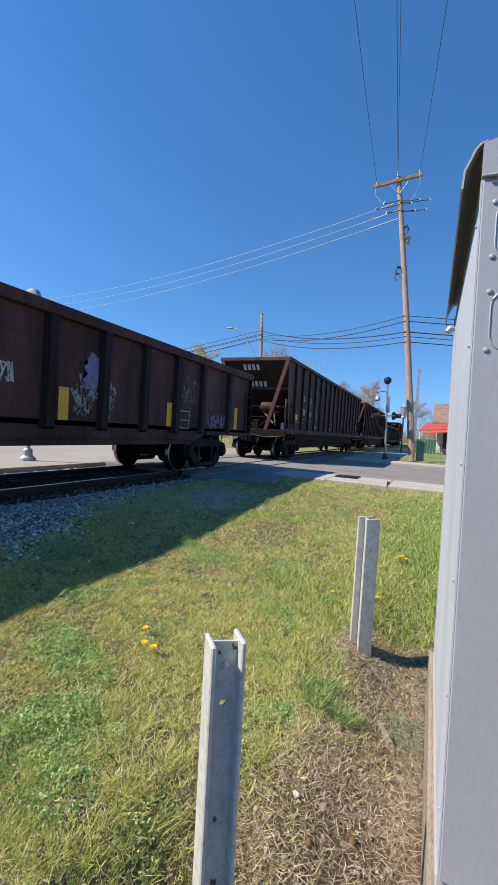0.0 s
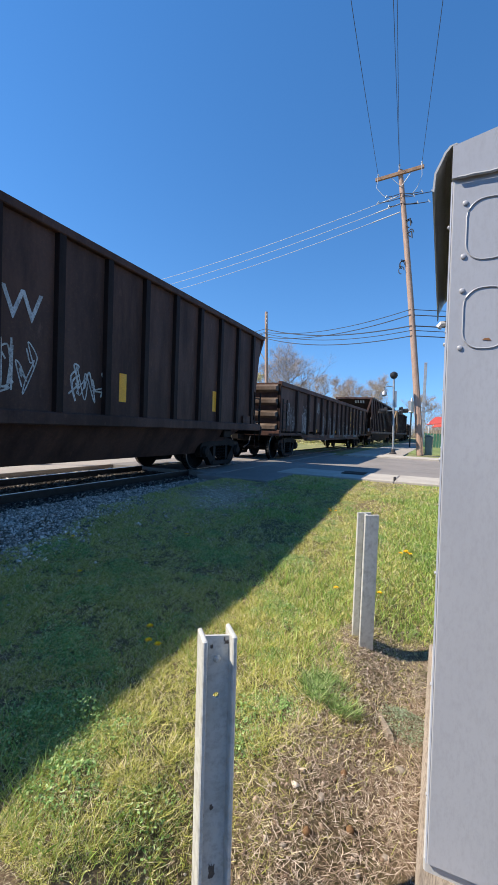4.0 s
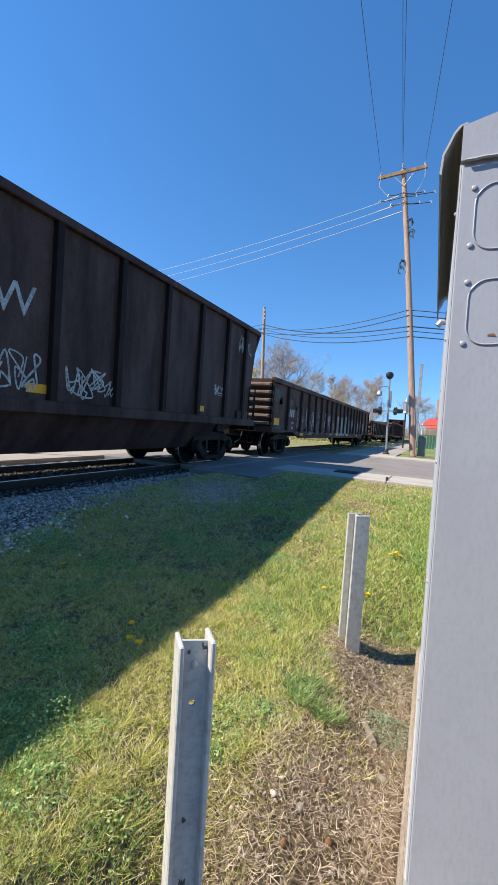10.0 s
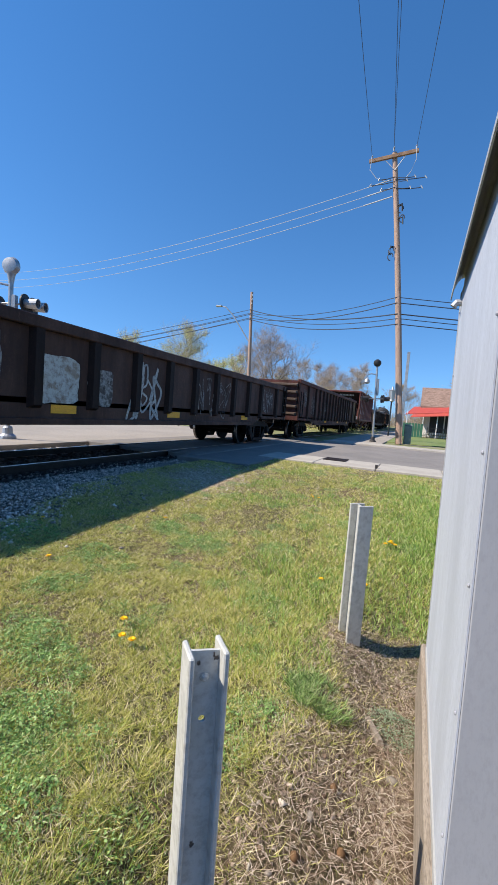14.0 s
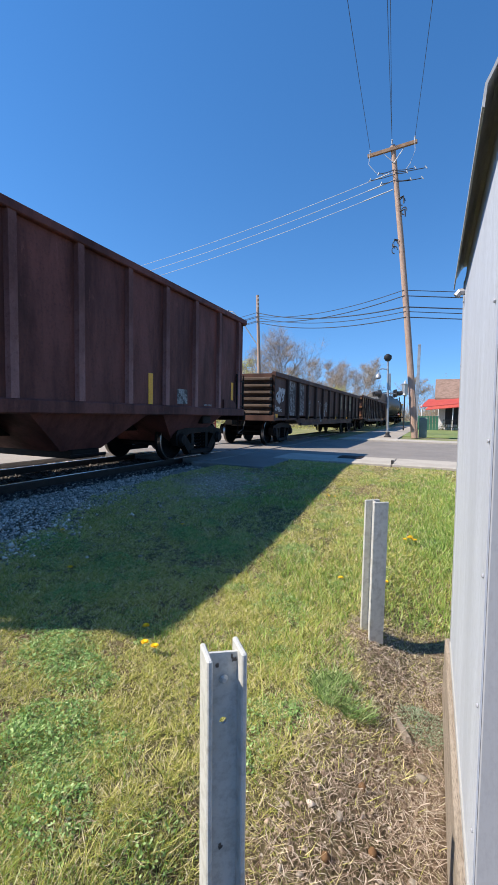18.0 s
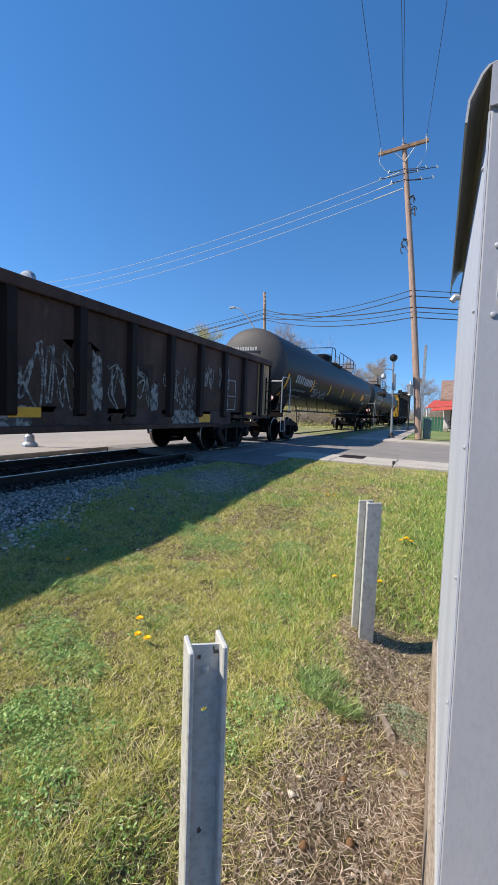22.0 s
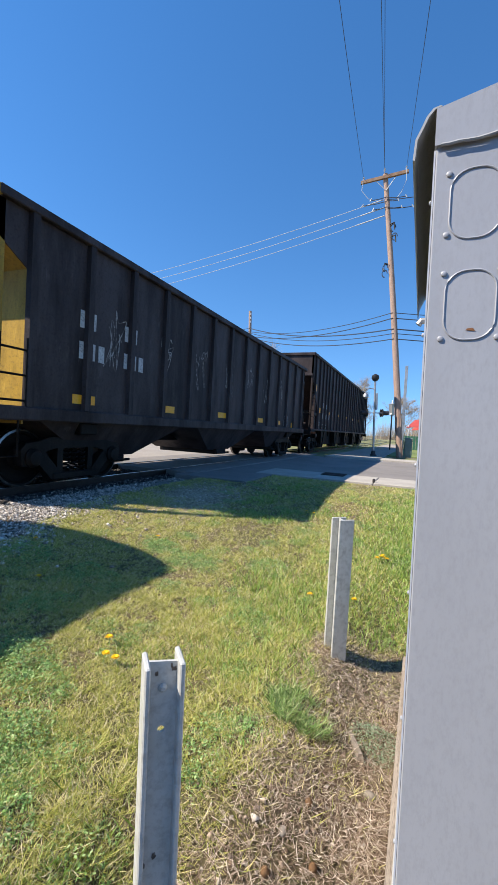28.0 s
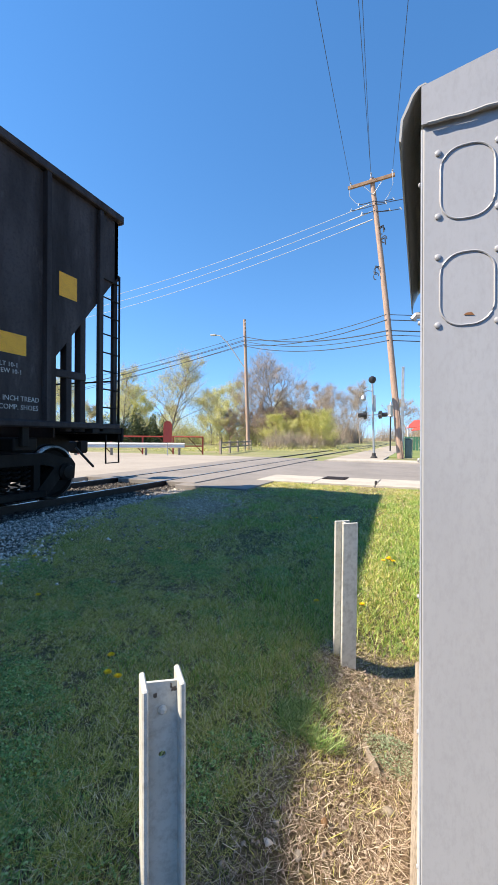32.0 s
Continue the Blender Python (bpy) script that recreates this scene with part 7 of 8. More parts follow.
guard_rail = thing("guard_rail", "white ribbed steel guard rail along the paving", "guard rail")
bm = bmesh.new()
rows = []
for d in (1.2, 22.4):
    rows.append([bm.verts.new(along(d, off, z)) for off, z in ((0, 0.42), (-0.07, 0.48), (0, 0.55), (0, 0.58), (-0.07, 0.65), (0, 0.72), (0.02, 0.72), (0.02, 0.42))])
for k in range(8):
    bm.faces.new((rows[0][k], rows[0][(k + 1) % 8], rows[1][(k + 1) % 8], rows[1][k]))
part("beam", bm, M["white"], guard_rail)
bm = bmesh.new()
box(bm, -0.07, 0.07, -0.09, 0.09, 0, 0.7, 0.01)
gp = mesh_of("rail_post", bm, M["timber"])
for k in range(12):
    p = along(1.5 + 1.9 * k, 0.12)
    share("rail_post", gp, guard_rail, pose(p.x, p.y, ROAD_Z, 0, 0, math.degrees(math.atan2(BD.y, BD.x))))

red_fence = thing("red_fence", "faded red steel frame fence with diagonal braces", "fence")
for z in (0.52, 1.08):
    bm = bmesh.new()
    tube(bm, [along(0.0, 1.0, z), along(22, 1.0, z)], 0.045, 6)
    part("fence_rail", bm, M["red"], red_fence)
for k in range(13):
    bm = bmesh.new()
    tube(bm, [along(1.8 * k, 1.0, 0), along(1.8 * k, 1.0, 1.1)], 0.05, 6)
    part("fence_post", bm, M["red"], red_fence)
    bm = bmesh.new()
    tube(bm, [along(1.8 * k, 1.0, 0.1), along(1.8 * k + 0.9, 1.0, 1.05)], 0.03, 5)
    part("fence_brace", bm, M["rust"], red_fence)

sign = thing("marker_sign", "round-topped red and white warning marker on a post", "sign", at=pose(*along(2.2, -0.35), 0, 0, math.degrees(math.atan2(BD.y, BD.x))))
bm = bmesh.new()
tube(bm, [(0, 0, 0), (0, 0, 1.9)], 0.035, 6)
part("sign_post", bm, M["galv"], sign)
bm = bmesh.new()
prism(bm, [(-0.24, 0.75)] + [(0.24 * math.cos(a), 1.75 + 0.24 * math.sin(a)) for a in [math.pi - k * math.pi / 8 for k in range(9)]] + [(0.24, 0.75)], "y", -0.05, -0.03)
part("sign_plate", bm, M["red"], sign, "faded red rounded plate")

wood_fence = thing("rail_fence", "low grey wooden post-and-rail fence", "fence")
F0, F1 = Vector((-11.6, 24.0, ROAD_Z)), Vector((-13.2, 33.0, ROAD_Z))
for k in range(5):
    p = F0.lerp(F1, k / 4)
    bm = bmesh.new()
    box(bm, p.x - 0.07, p.x + 0.07, p.y - 0.07, p.y + 0.07, ROAD_Z, ROAD_Z + 0.85, 0.01)
    part("fence_post", bm, M["timber"], wood_fence)
for z in (0.42, 0.72):
    bm = bmesh.new()
    tube(bm, [F0 + Vector((0, 0, z)), F1 + Vector((0, 0, z))], 0.05, 5)
    part("fence_rail", bm, M["timber"], wood_fence)

drain = tagged(new("drain_grate"), "dark steel drain grate set in the sidewalk", "drain", kind="structure")
bm = bmesh.new()
box(bm, -2.35, -1.75, 11.35, 12.05, ROAD_Z - 0.02, ROAD_Z + 0.022)
part("grate_bed", bm, M["darkmetal"], drain)
for k in range(9):
    bm = bmesh.new()
    box(bm, -2.35, -1.75, 11.37 + 0.078 * k, 11.41 + 0.078 * k, ROAD_Z + 0.022, ROAD_Z + 0.034)
    part("grate_bar", bm, M["rail"], drain)
stake = thing("marker_stake", "short dark stake at the edge of the sidewalk", "stake", at=pose(-0.9, 10.7, 0.3))
bm = bmesh.new()
box(bm, -0.03, 0.03, -0.03, 0.03, 0, 0.17, 0.006)
part("stake_body", bm, M["darkmetal"], stake)

# ---- the house past the pole ----
house = thing("house", "small house with a brown shingle roof and red awning", "house", at=pose(0.4, 46.5, ROAD_Z))
bm = bmesh.new()
box(bm, 0, 9, 0, 7, 0, 3.2)
part("wall", bm, M["white"], house)
bm = bmesh.new()
prism(bm, [(-0.4, 3.1), (3.5, 5.3), (7.4, 3.1), (7.4, 2.95), (3.5, 5.1), (-0.4, 2.95)], "x", -0.4, 9.4)
roof = part("roof", bm, M["brick"], house, "weathered brown shingles")
bm = bmesh.new()
box(bm, 0.6, 4.6, -0.03, 0.02, 0.5, 2.3, 0.01)
w = part("window", bm, M["black"], house, "dark window")
for x0, x1, z0, z1 in ((0.5, 0.6, 0.45, 2.35), (4.6, 4.7, 0.45, 2.35), (0.6, 4.6, 2.3, 2.38), (0.6, 4.6, 0.42, 0.5), (1.9, 2.0, 0.5, 2.3), (3.2, 3.3, 0.5, 2.3)):
    bm = bmesh.new()
    box(bm, x0, x1, -0.06, -0.0, z0, z1)
    part("window_frame", bm, M["white"], w)
bm = bmesh.new()
hull8(bm, [(-1.7, -2.6, 2.1), (7, -2.6, 3.0), (7, 0, 3.5), (-1.0, 0, 2.9)], [(-1.7, -2.6, 2.16), (7, -2.6, 3.1), (7, 0, 3.6), (-1.0, 0, 3.0)])
hull8(bm, [(-1.2, -2.9, 1.85), (3.0, -2.9, 2.3), (3.0, -2.62, 2.55), (-1.0, -2.62, 2.1)], [(-1.2, -2.9, 1.9), (3.0, -2.9, 2.36), (3.0, -2.62, 2.6), (-1.0, -2.62, 2.16)])
part("awning", bm, M["red"], house, "faded red canvas awning")
for x in (-1.5, 1.2, 4.0, 6.9):
    bm = bmesh.new()
    tube(bm, [(x, -2.5, 0), (x, -2.5, 2.4)], 0.06, 6)
    part("porch_post", bm, M["white"], house)
porch_fence = thing("porch_fence", "black picket fence round the porch", "fence", at=pose(-0.6, 43.4, ROAD_Z))
for z in (0.3, 0.95):
    bm = bmesh.new()
    tube(bm, [(1.4, 0, z), (9, 0, z)], 0.03, 5)
    part("fence_rail", bm, M["black"], porch_fence)
bm = bmesh.new()
box(bm, -0.02, 0.02, -0.02, 0.02, 0, 1.0)
pk = mesh_of("picket", bm, M["black"])
for k in range(38):
    share("picket", pk, porch_fence, pose(1.4 + 0.2 * k, 0, 0))
green_fence = thing("green_screen", "green painted board fence by the line", "fence", at=pose(-1.6, 42.0, ROAD_Z))
for k in range(8):
    bm = bmesh.new()
    box(bm, 0.25 * k, 0.25 * k + 0.22, -0.02, 0.02, 0.0, 1.3, 0.004)
    part("board", bm, M["green"], green_fence)
far_lawn = slab("grass_verge", -3.4, 30, 26.5, 42, -0.3, ROAD_Z + 0.02, M["lawn_far"], "mown green verge by the house", "lawn", 0.0)


# ---- trees and brush ----
def tree(name, label, x, y, height, spread, seed, leaves, leaf_mat, trunk_mat, leaf_size=0.13, limbs=12, twigs=9000, low=0.25, puff=0.02, depth=3):
    """A leader with ascending limbs, branches on the limbs, fine twigs and small leaves along them. spread: crown width over height."""
    rnd = random.Random(seed)
    t = thing(name, label, "tree", at=pose(x, y, ROAD_Z - 0.1))
    bm = bmesh.new()
    ends = []

    def bough(p, d, length, r, level):
        pts, dd = [p], d
        n = 5 if level < 2 else 3
        for k in range(n):
            dd = (dd + Vector((rnd.uniform(-1, 1), rnd.uniform(-1, 1), rnd.uniform(-0.35, 0.75))) * (0.13 if level == 0 else 0.24)).normalized()
            pts.append(pts[-1] + dd * length / n)
        tube(bm, pts, r, 6 if level == 0 else 4 if level == 1 else 3, r * (0.25 if level == 0 else 0.4), False)
        if level == depth:
            ends.extend(pts[1:])
            return
        if level == 2:
            ends.extend(pts[1:])
        count = (limbs, 7, 4)[level]
        for k in range(count):
            u = (low + (0.98 - low) * (k + rnd.uniform(0.1, 0.9)) / count) if level == 0 else rnd.uniform(0.25, 1.0)
            i = min(n - 1, int(u * n))
            q = pts[i].lerp(pts[i + 1], u * n - i)
            a = k * 2.4 + rnd.uniform(-0.7, 0.7)
            if level == 0:
                out = Vector((math.cos(a), math.sin(a), rnd.uniform(0.5, 1.1)))
                ln = height * spread * (0.62 - 0.42 * u) * rnd.uniform(0.7, 1.15)
            else:
                out = dd * 0.9 + Vector((math.cos(a), math.sin(a), rnd.uniform(-0.2, 0.9)))
                ln = length * rnd.uniform(0.35, 0.6)
            bough(q, out.normalized(), ln, r * (0.42 if level == 0 else 0.5) * (1.1 - 0.5 * u), level + 1)

    bough(Vector((0, 0, 0)), Vector((rnd.uniform(-0.12, 0.12), 0, 1)), height * 0.9, height * 0.0105, 0)
    k = height / max(p.z for p in ends)
    bmesh.ops.scale(bm, vec=(k, k, k), verts=bm.verts)
    part("trunk", bm, trunk_mat, t)
    nr = np.random.RandomState(seed)
    P = np.array([tuple(e * k) for e in ends])
    if twigs:
        n = twigs
        base = P[nr.randint(0, len(P), n)]
        d = nr.normal(0, 1, (n, 3))
        d[:, 2] = np.abs(d[:, 2]) * 0.8 + 0.1
        d += 0.5 * (base - np.array((0, 0, height * 0.45))) / height
        d *= (nr.uniform(0.4, 1.5, n) / np.linalg.norm(d, axis=1))[:, None] * height / 11
        s = nr.normal(0, 1, (n, 3))
        s *= (0.008 / np.linalg.norm(s, axis=1))[:, None] * height / 11
        v = np.stack([base - s, base + s, base + d], 1).reshape(-1, 3)
        ob = new("twig_mass", arrays("twig_mass", v, np.arange(3 * n).reshape(-1, 3), M["twig"]))
        ob.parent = t
        tagged(ob, "", kind="stuff")
    n = leaves
    if n:
        c = P[nr.randint(0, len(P), n)] + nr.normal(0, puff * height, (n, 3))
        a, b = nr.normal(0, 1, (n, 3)), nr.normal(0, 1, (n, 3))
        a *= (leaf_size * nr.uniform(0.5, 1.2, n) / np.linalg.norm(a, axis=1))[:, None]
        b *= (leaf_size * 0.7 * nr.uniform(0.5, 1.2, n) / np.linalg.norm(b, axis=1))[:, None]
        v = np.stack([c - a * 0.5, c + b * 0.5, c + a * 0.5, c - b * 0.5], 1).reshape(-1, 3)
        ob = new("crown", arrays("crown", v, np.arange(4 * n).reshape(-1, 4), leaf_mat))
        ob.parent = t
        tagged(ob, "", kind="stuff")
    return t


PALE, YELLOW, BUDS = M["leaf_pale"], M["leaf_yellow"], M["leaf_brush"]
tree("spring_tree", "tall tree with pale new leaves beyond the barrier", -30.6, 47.5, 12.4, 0.75, 5, 22000, PALE, M["bark"], 0.1, 24, 5000, 0.16, 0.016)
tree("spring_tree", "slender tree in pale spring leaf", -38.5, 47.5, 11.4, 0.7, 6, 17000, PALE, M["bark"], 0.1, 22, 4000, 0.16, 0.016)
tree("spring_tree", "wide tree with thin yellow-green leaves", -45.5, 45.0, 10.5, 0.8, 7, 17000, PALE, M["bark"], 0.1, 22, 4000, 0.14, 0.016)
tree("spring_tree", "small leafing tree beside the fence", -25.2, 49.0, 7.4, 0.85, 8, 12000, PALE, M["bark"], 0.1, 20, 4000, 0.08, 0.018)
tree("spring_tree", "pale leafing tree far behind the paving", -54.0, 42.0, 11.0, 0.8, 9, 22000, PALE, M["bark"], 0.13, 18, 4000, 0.14, 0.028)
tree("spring_tree", "pale leafing tree at the edge of the paving", -65.0, 36.0, 11.5, 0.8, 10, 22000, PALE, M["bark"], 0.13, 18, 4000, 0.14, 0.028)
tree("spring_tree", "leafing sapling in front of the woods", -34.6, 46.0, 6.5, 0.8, 11, 8000, YELLOW, M["bark"], 0.13, 11, 2500, 0.15)
tree("spring_tree", "low bushy leafing tree by the fence", -22.6, 46.5, 5.2, 0.9, 12, 8000, PALE, M["bark"], 0.12, 11, 4000, 0.1)
for k in range(11):
    tree("wood_tree", "thin budding tree in the belt of woods", -88 + 6.6 * k + 2.0 * math.sin(k * 5.1), 60 + (k * 37 % 9), 9.0 + 2.2 * math.sin(k * 2.3 + 1), 0.75, 60 + k, 6500, (PALE, BUDS, PALE)[k % 3], M["twig"], 0.22, 9, 2500, 0.12, 0.035, 2)
tree("bare_tree", "dark bare tree with fine spreading twigs", -16.6, 48.5, 12.2, 0.85, 21, 0, None, M["bark"], 0.08, 26, 7000, 0.25)
tree("bare_tree", "greyish bare tree among the brush", -20.4, 50.5, 10.0, 0.9, 22, 0, None, M["twig"], 0.08, 24, 6000, 0.15)
tree("bare_tree", "slim bare tree behind the brush", -13.6, 56.0, 8.5, 0.8, 23, 600, BUDS, M["twig"], 0.08, 16, 5000, 0.2)
tree("bare_tree", "slim grey bare tree by the far bushes", -12.0, 62.0, 9.0, 0.75, 29, 600, BUDS, M["twig"], 0.08, 16, 5000, 0.2)
for k in range(6):
    fx, fy = -27 + 3.0 * k + math.sin(k * 4.0), 84 + (k * 29 % 12)
    if not clear_of_track(fx, fy, 4.0):
        continue
    tree("far_tree", "hazy grey-brown budding tree by the bend of the line", fx, fy, 11.5 + 1.6 * math.sin(k * 1.9), 0.7, 80 + k, 2500, BUDS, M["twig"], 0.14, 14, 6000, 0.15, 0.035, 2)
tree("far_tree", "bare reddish tree behind the house", 5.5, 62.0, 8.5, 0.85, 27, 0, None, M["twig"], 0.2, 12, 9000, 0.2)
tree("far_tree", "bare tree beside the house roof", -1.6, 72.0, 7.5, 0.85, 28, 1500, BUDS, M["twig"], 0.12, 12, 8000, 0.2)


def brush(name, label, spots, count, leaf_mat, size, seed, category="bushes"):
    """Undergrowth: rounded uneven clumps of fine twigs and small leaves. spots: x, y, radius, height."""
    nr = np.random.RandomState(seed)
    V = []
    w = np.array([s[2] * s[3] for s in spots])
    pick = nr.choice(len(spots), count, p=w / w.sum())
    S = np.array(spots)[pick]
    r = np.sqrt(nr.uniform(0, 1, count)) * S[:, 2]
    a = nr.uniform(0, 2 * np.pi, count)
    h = S[:, 3] * (1 - 0.75 * (r / S[:, 2]) ** 2) * nr.uniform(0.02, 1.0, count) ** 0.7 * (0.85 + 0.3 * np.sin(a * 3 + S[:, 0]))
    c = np.stack([S[:, 0] + r * np.cos(a), S[:, 1] + r * np.sin(a), ROAD_Z + h], -1)
    p, q = nr.normal(0, 1, (count, 3)), nr.normal(0, 1, (count, 3))
    p *= (size * nr.uniform(0.5, 1.3, count) / np.linalg.norm(p, axis=1))[:, None]
    q *= (size * 0.6 * nr.uniform(0.4, 1.2, count) / np.linalg.norm(q, axis=1))[:, None]
    v = np.stack([c - p * 0.5, c + q * 0.5, c + p * 0.5], 1).reshape(-1, 3)
    ob = new(name, arrays(name, v, np.arange(3 * count).reshape(-1, 3), leaf_mat))
    return tagged(ob, label, category, kind="stuff")


def stems(name, label, spots, count, seed, material, lean=0.25):
    nr = np.random.RandomState(seed)
    w = np.array([s[2] * s[3] for s in spots])
    S = np.array(spots)[nr.choice(len(spots), count, p=w / w.sum())]
    r, a = np.sqrt(nr.uniform(0, 1, count)) * S[:, 2], nr.uniform(0, 2 * np.pi, count)
    b = np.stack([S[:, 0] + r * np.cos(a), S[:, 1] + r * np.sin(a), np.full(count, ROAD_Z - 0.05)], -1)
    h = S[:, 3] * nr.uniform(0.5, 1.1, count) * (1 - 0.5 * (r / S[:, 2]) ** 2)
    tip = b + np.stack([nr.normal(0, lean, count) * h, nr.normal(0, lean, count) * h, h], -1)
    s = nr.normal(0, 1, (count, 3))
    s[:, 2] = 0
    s *= (nr.uniform(0.012, 0.035, count) / np.linalg.norm(s, axis=1))[:, None]
    v = np.stack([b - s, b + s, tip], 1).reshape(-1, 3)
    return tagged(new(name, arrays(name, v, np.arange(3 * count).reshape(-1, 3), material)), label, "bushes", kind="stuff")


for k in range(7):
    tree("brown_shrub", "brown leafless shrub in the thicket beside the line", -21.4 + 1.45 * k, 46.5 + (k * 37 % 5), 5.6 - 0.35 * abs(k - 3) + 0.5 * math.sin(k * 3.3), 1.0, 100 + k, 7000, M["bud"], M["bark"], 0.09, 16, 8000, 0.03, 0.03, 2)
for k in range(8):
    bx = -14.6 + 0.75 * k
    tree("budding_shrub", "yellow-green budding shrub beside the rails", bx, 43.5 + (k * 53 % 7), 3.9 + 0.7 * math.sin(k * 2.2), 1.0, 120 + k, 9000, (YELLOW, YELLOW, PALE)[k % 3], M["twig"], 0.1, 14, 2500, 0.03, 0.04, 2)
DRY = [q for q in [(-13.0 + 1.0 * k, 39.5 + 2.2 * k, 1.5, 2.2 + 0.5 * math.sin(k * 3.1)) for k in range(8)] if clear_of_track(q[0], q[1], 1.6 + q[2])]
brush("dry_scrub", "straw-coloured scrub along the rails", DRY, 15000, M["leaf_brush"], 0.12, 46)
stems("dry_scrub_stems", "dry pale stems along the rails", DRY, 2500, 47, M["twig"], 0.5)
FAR = [q for q in [(-34 + 4.5 * k, 88 + (k * 29 % 11), 4.2, 7.5 + 1.6 * math.sin(k * 1.7)) for k in range(9)] if clear_of_track(q[0], q[1], 2.2 + q[2])]
stems("far_thicket", "hazy grey-brown woods past the bend", FAR, 6000, 35, M["twig"], 0.3)
brush("far_wood_buds", "hazy budding twigs of the far woods", FAR, 26000, M["leaf_brush"], 0.22, 36)
BEND = [q for q in [(-17.5 + 1.4 * (k % 3), 60 + 6.5 * k, 3.2, 6.5 + 1.2 * math.sin(k * 2.1)) for k in range(8)] + [(-24 + 3.2 * k, 158 + (k * 23 % 9), 4.5, 8.5 + 1.3 * math.sin(k * 1.7)) for k in range(8)] + [(-26 + 2.6 * k, 92 + 5.0 * k, 3.4, 7.5) for k in range(6)] if clear_of_track(q[0], q[1], 2.2 + q[2])]
stems("bend_thicket", "grey-brown leafless thicket round the bend", BEND, 6000, 75, M["twig"], 0.3)
brush("bend_buds", "hazy budding twigs round the bend of the line", BEND, 30000, M["leaf_brush"], 0.2, 76)
EDGE = [q for q in [(-14.2 + 0.5 * (k % 2), 50 + 3.0 * k, 1.5, 3.4 + 0.6 * math.sin(k * 2.9)) for k in range(9)] if clear_of_track(q[0], q[1], 1.7 + q[2])]
brush("edge_scrub", "yellow-green budding scrub along the inside of the bend", EDGE, 16000, M["leaf_yellow"], 0.12, 77)
stems("edge_scrub_stems", "thin pale stems along the inside of the bend", EDGE, 2500, 78, M["twig"], 0.4)
BELT = [q for q in [(-95 + 5.2 * k, 62 - 0.06 * k * k + (k * 31 % 7), 4.2, 5.0 + 1.6 * math.sin(k * 1.3)) for k in range(16)] if clear_of_track(q[0], q[1], 2.2 + q[2])]
BELT2 = [q for q in [(-60 + 4.4 * k, 55 + (k * 31 % 5), 3.4, 3.2 + 0.8 * math.sin(k * 1.9)) for k in range(12)] if clear_of_track(q[0], q[1], 2.2 + q[2])]
brush("low_scrub", "low pale scrub before the woods", BELT2, 50000, M["leaf_yellow"], 0.22, 48)
brush("tree_belt", "pale budding undergrowth behind the paving", BELT, 80000, M["leaf_pale"], 0.3, 37)
stems("tree_belt_stems", "thin trunks in the undergrowth", BELT, 4000, 38, M["twig"], 0.3)
brush("evergreens", "dark evergreen shrubs behind the barrier", [(-27.5, 36.0, 1.7, 3.9), (-25.5, 37.0, 1.6, 3.4), (-29.6, 35.0, 1.8, 3.4), (-32.0, 34.0, 1.6, 2.9)], 42000, M["leaf_dark"], 0.24, 39)
brush("porch_shrub", "rounded clipped shrubs before the house", [(0.9, 42.6, 0.6, 0.9), (2.3, 42.6, 0.65, 0.95)], 1800, M["leaf_dark"], 0.09, 40)
brush("verge_weeds", "rough grass along the fence and tracks", [(-15 + 1.6 * k, 30 + 1.3 * k, 2.6, 0.7) for k in range(7)] + [(-22 + 2 * k, 27.5, 2.5, 0.6) for k in range(5)], 9000, M["grass"], 0.12, 41)
RIGHT = [q for q in [(3 + 6 * k, 88 + (k * 17 % 9), 4.5, 6.0) for k in range(6)] + [(-4, 105, 5, 6.5), (-2, 118, 5, 7)] if clear_of_track(q[0], q[1], 2.2 + q[2])]
brush("right_wood", "budding woods behind the house", RIGHT, 9000, M["leaf_brush"], 0.3, 42)

# ---- the lawn, the ballast stones and what lies about ----
LAWN_RND = np.random.RandomState(11)


def fbm(x, y, scale, seed):
    """Smooth noise for patches."""
    out, amp = np.zeros_like(x), 1.0
    for k in range(4):
        a, b = np.sin(seed * 12.9 + k * 4.1) * 6.3, np.cos(seed * 7.7 + k * 2.3) * 6.3
        s = scale * 1.9 ** k
        out += amp * (np.sin(s * x + a + 1.7 * np.sin(s * 0.7 * y + b)) * np.cos(s * 0.9 * y + b + 1.3 * np.sin(s * 0.6 * x + a)))
        amp *= 0.55
    return out


def spread_points(n, x0, x1, y0, y1, power=1.6):
    """More points near the camera, as they are seen."""
    u = LAWN_RND.uniform(0, 1, n) ** power
    y = y0 + (y1 - y0) * u
    return LAWN_RND.uniform(x0, x1, n), y


def in_box(x, y):
    return (x > 0.07) & (x < 1.3) & (y > 1.15) & (y < 2.86)


def bareness(x, y):
    """0 thick lawn, 1 bare straw and earth: bare beside the signal case, patchy elsewhere."""
    b = np.clip(1.25 - np.hypot((x - 0.05) / 0.75, (y - 1.5) / 2.05) ** 2, 0, 1)
    b = np.maximum(b, 0.75 * np.exp(-(((x + 1.95) / 0.55) ** 2 + ((y - 5.3) / 0.8) ** 2)))
    b = np.maximum(b, 1.1 * np.exp(-(((x + 0.1) / 0.5) ** 2 + ((y - 3.05) / 0.5) ** 2) ** 2))
    b = np.maximum(b, 0.8 * step(3.45, 4.0, -x - 0.33 * (y - 2.5)))
    b = np.maximum(b, 1.0 * np.exp(-(((x + 3.5) / 0.65) ** 2 + ((y - 6.5) / 0.9) ** 2) ** 2))
    return np.clip(b + 0.2 * fbm(x, y, 2.3, 1.0), 0, 1)


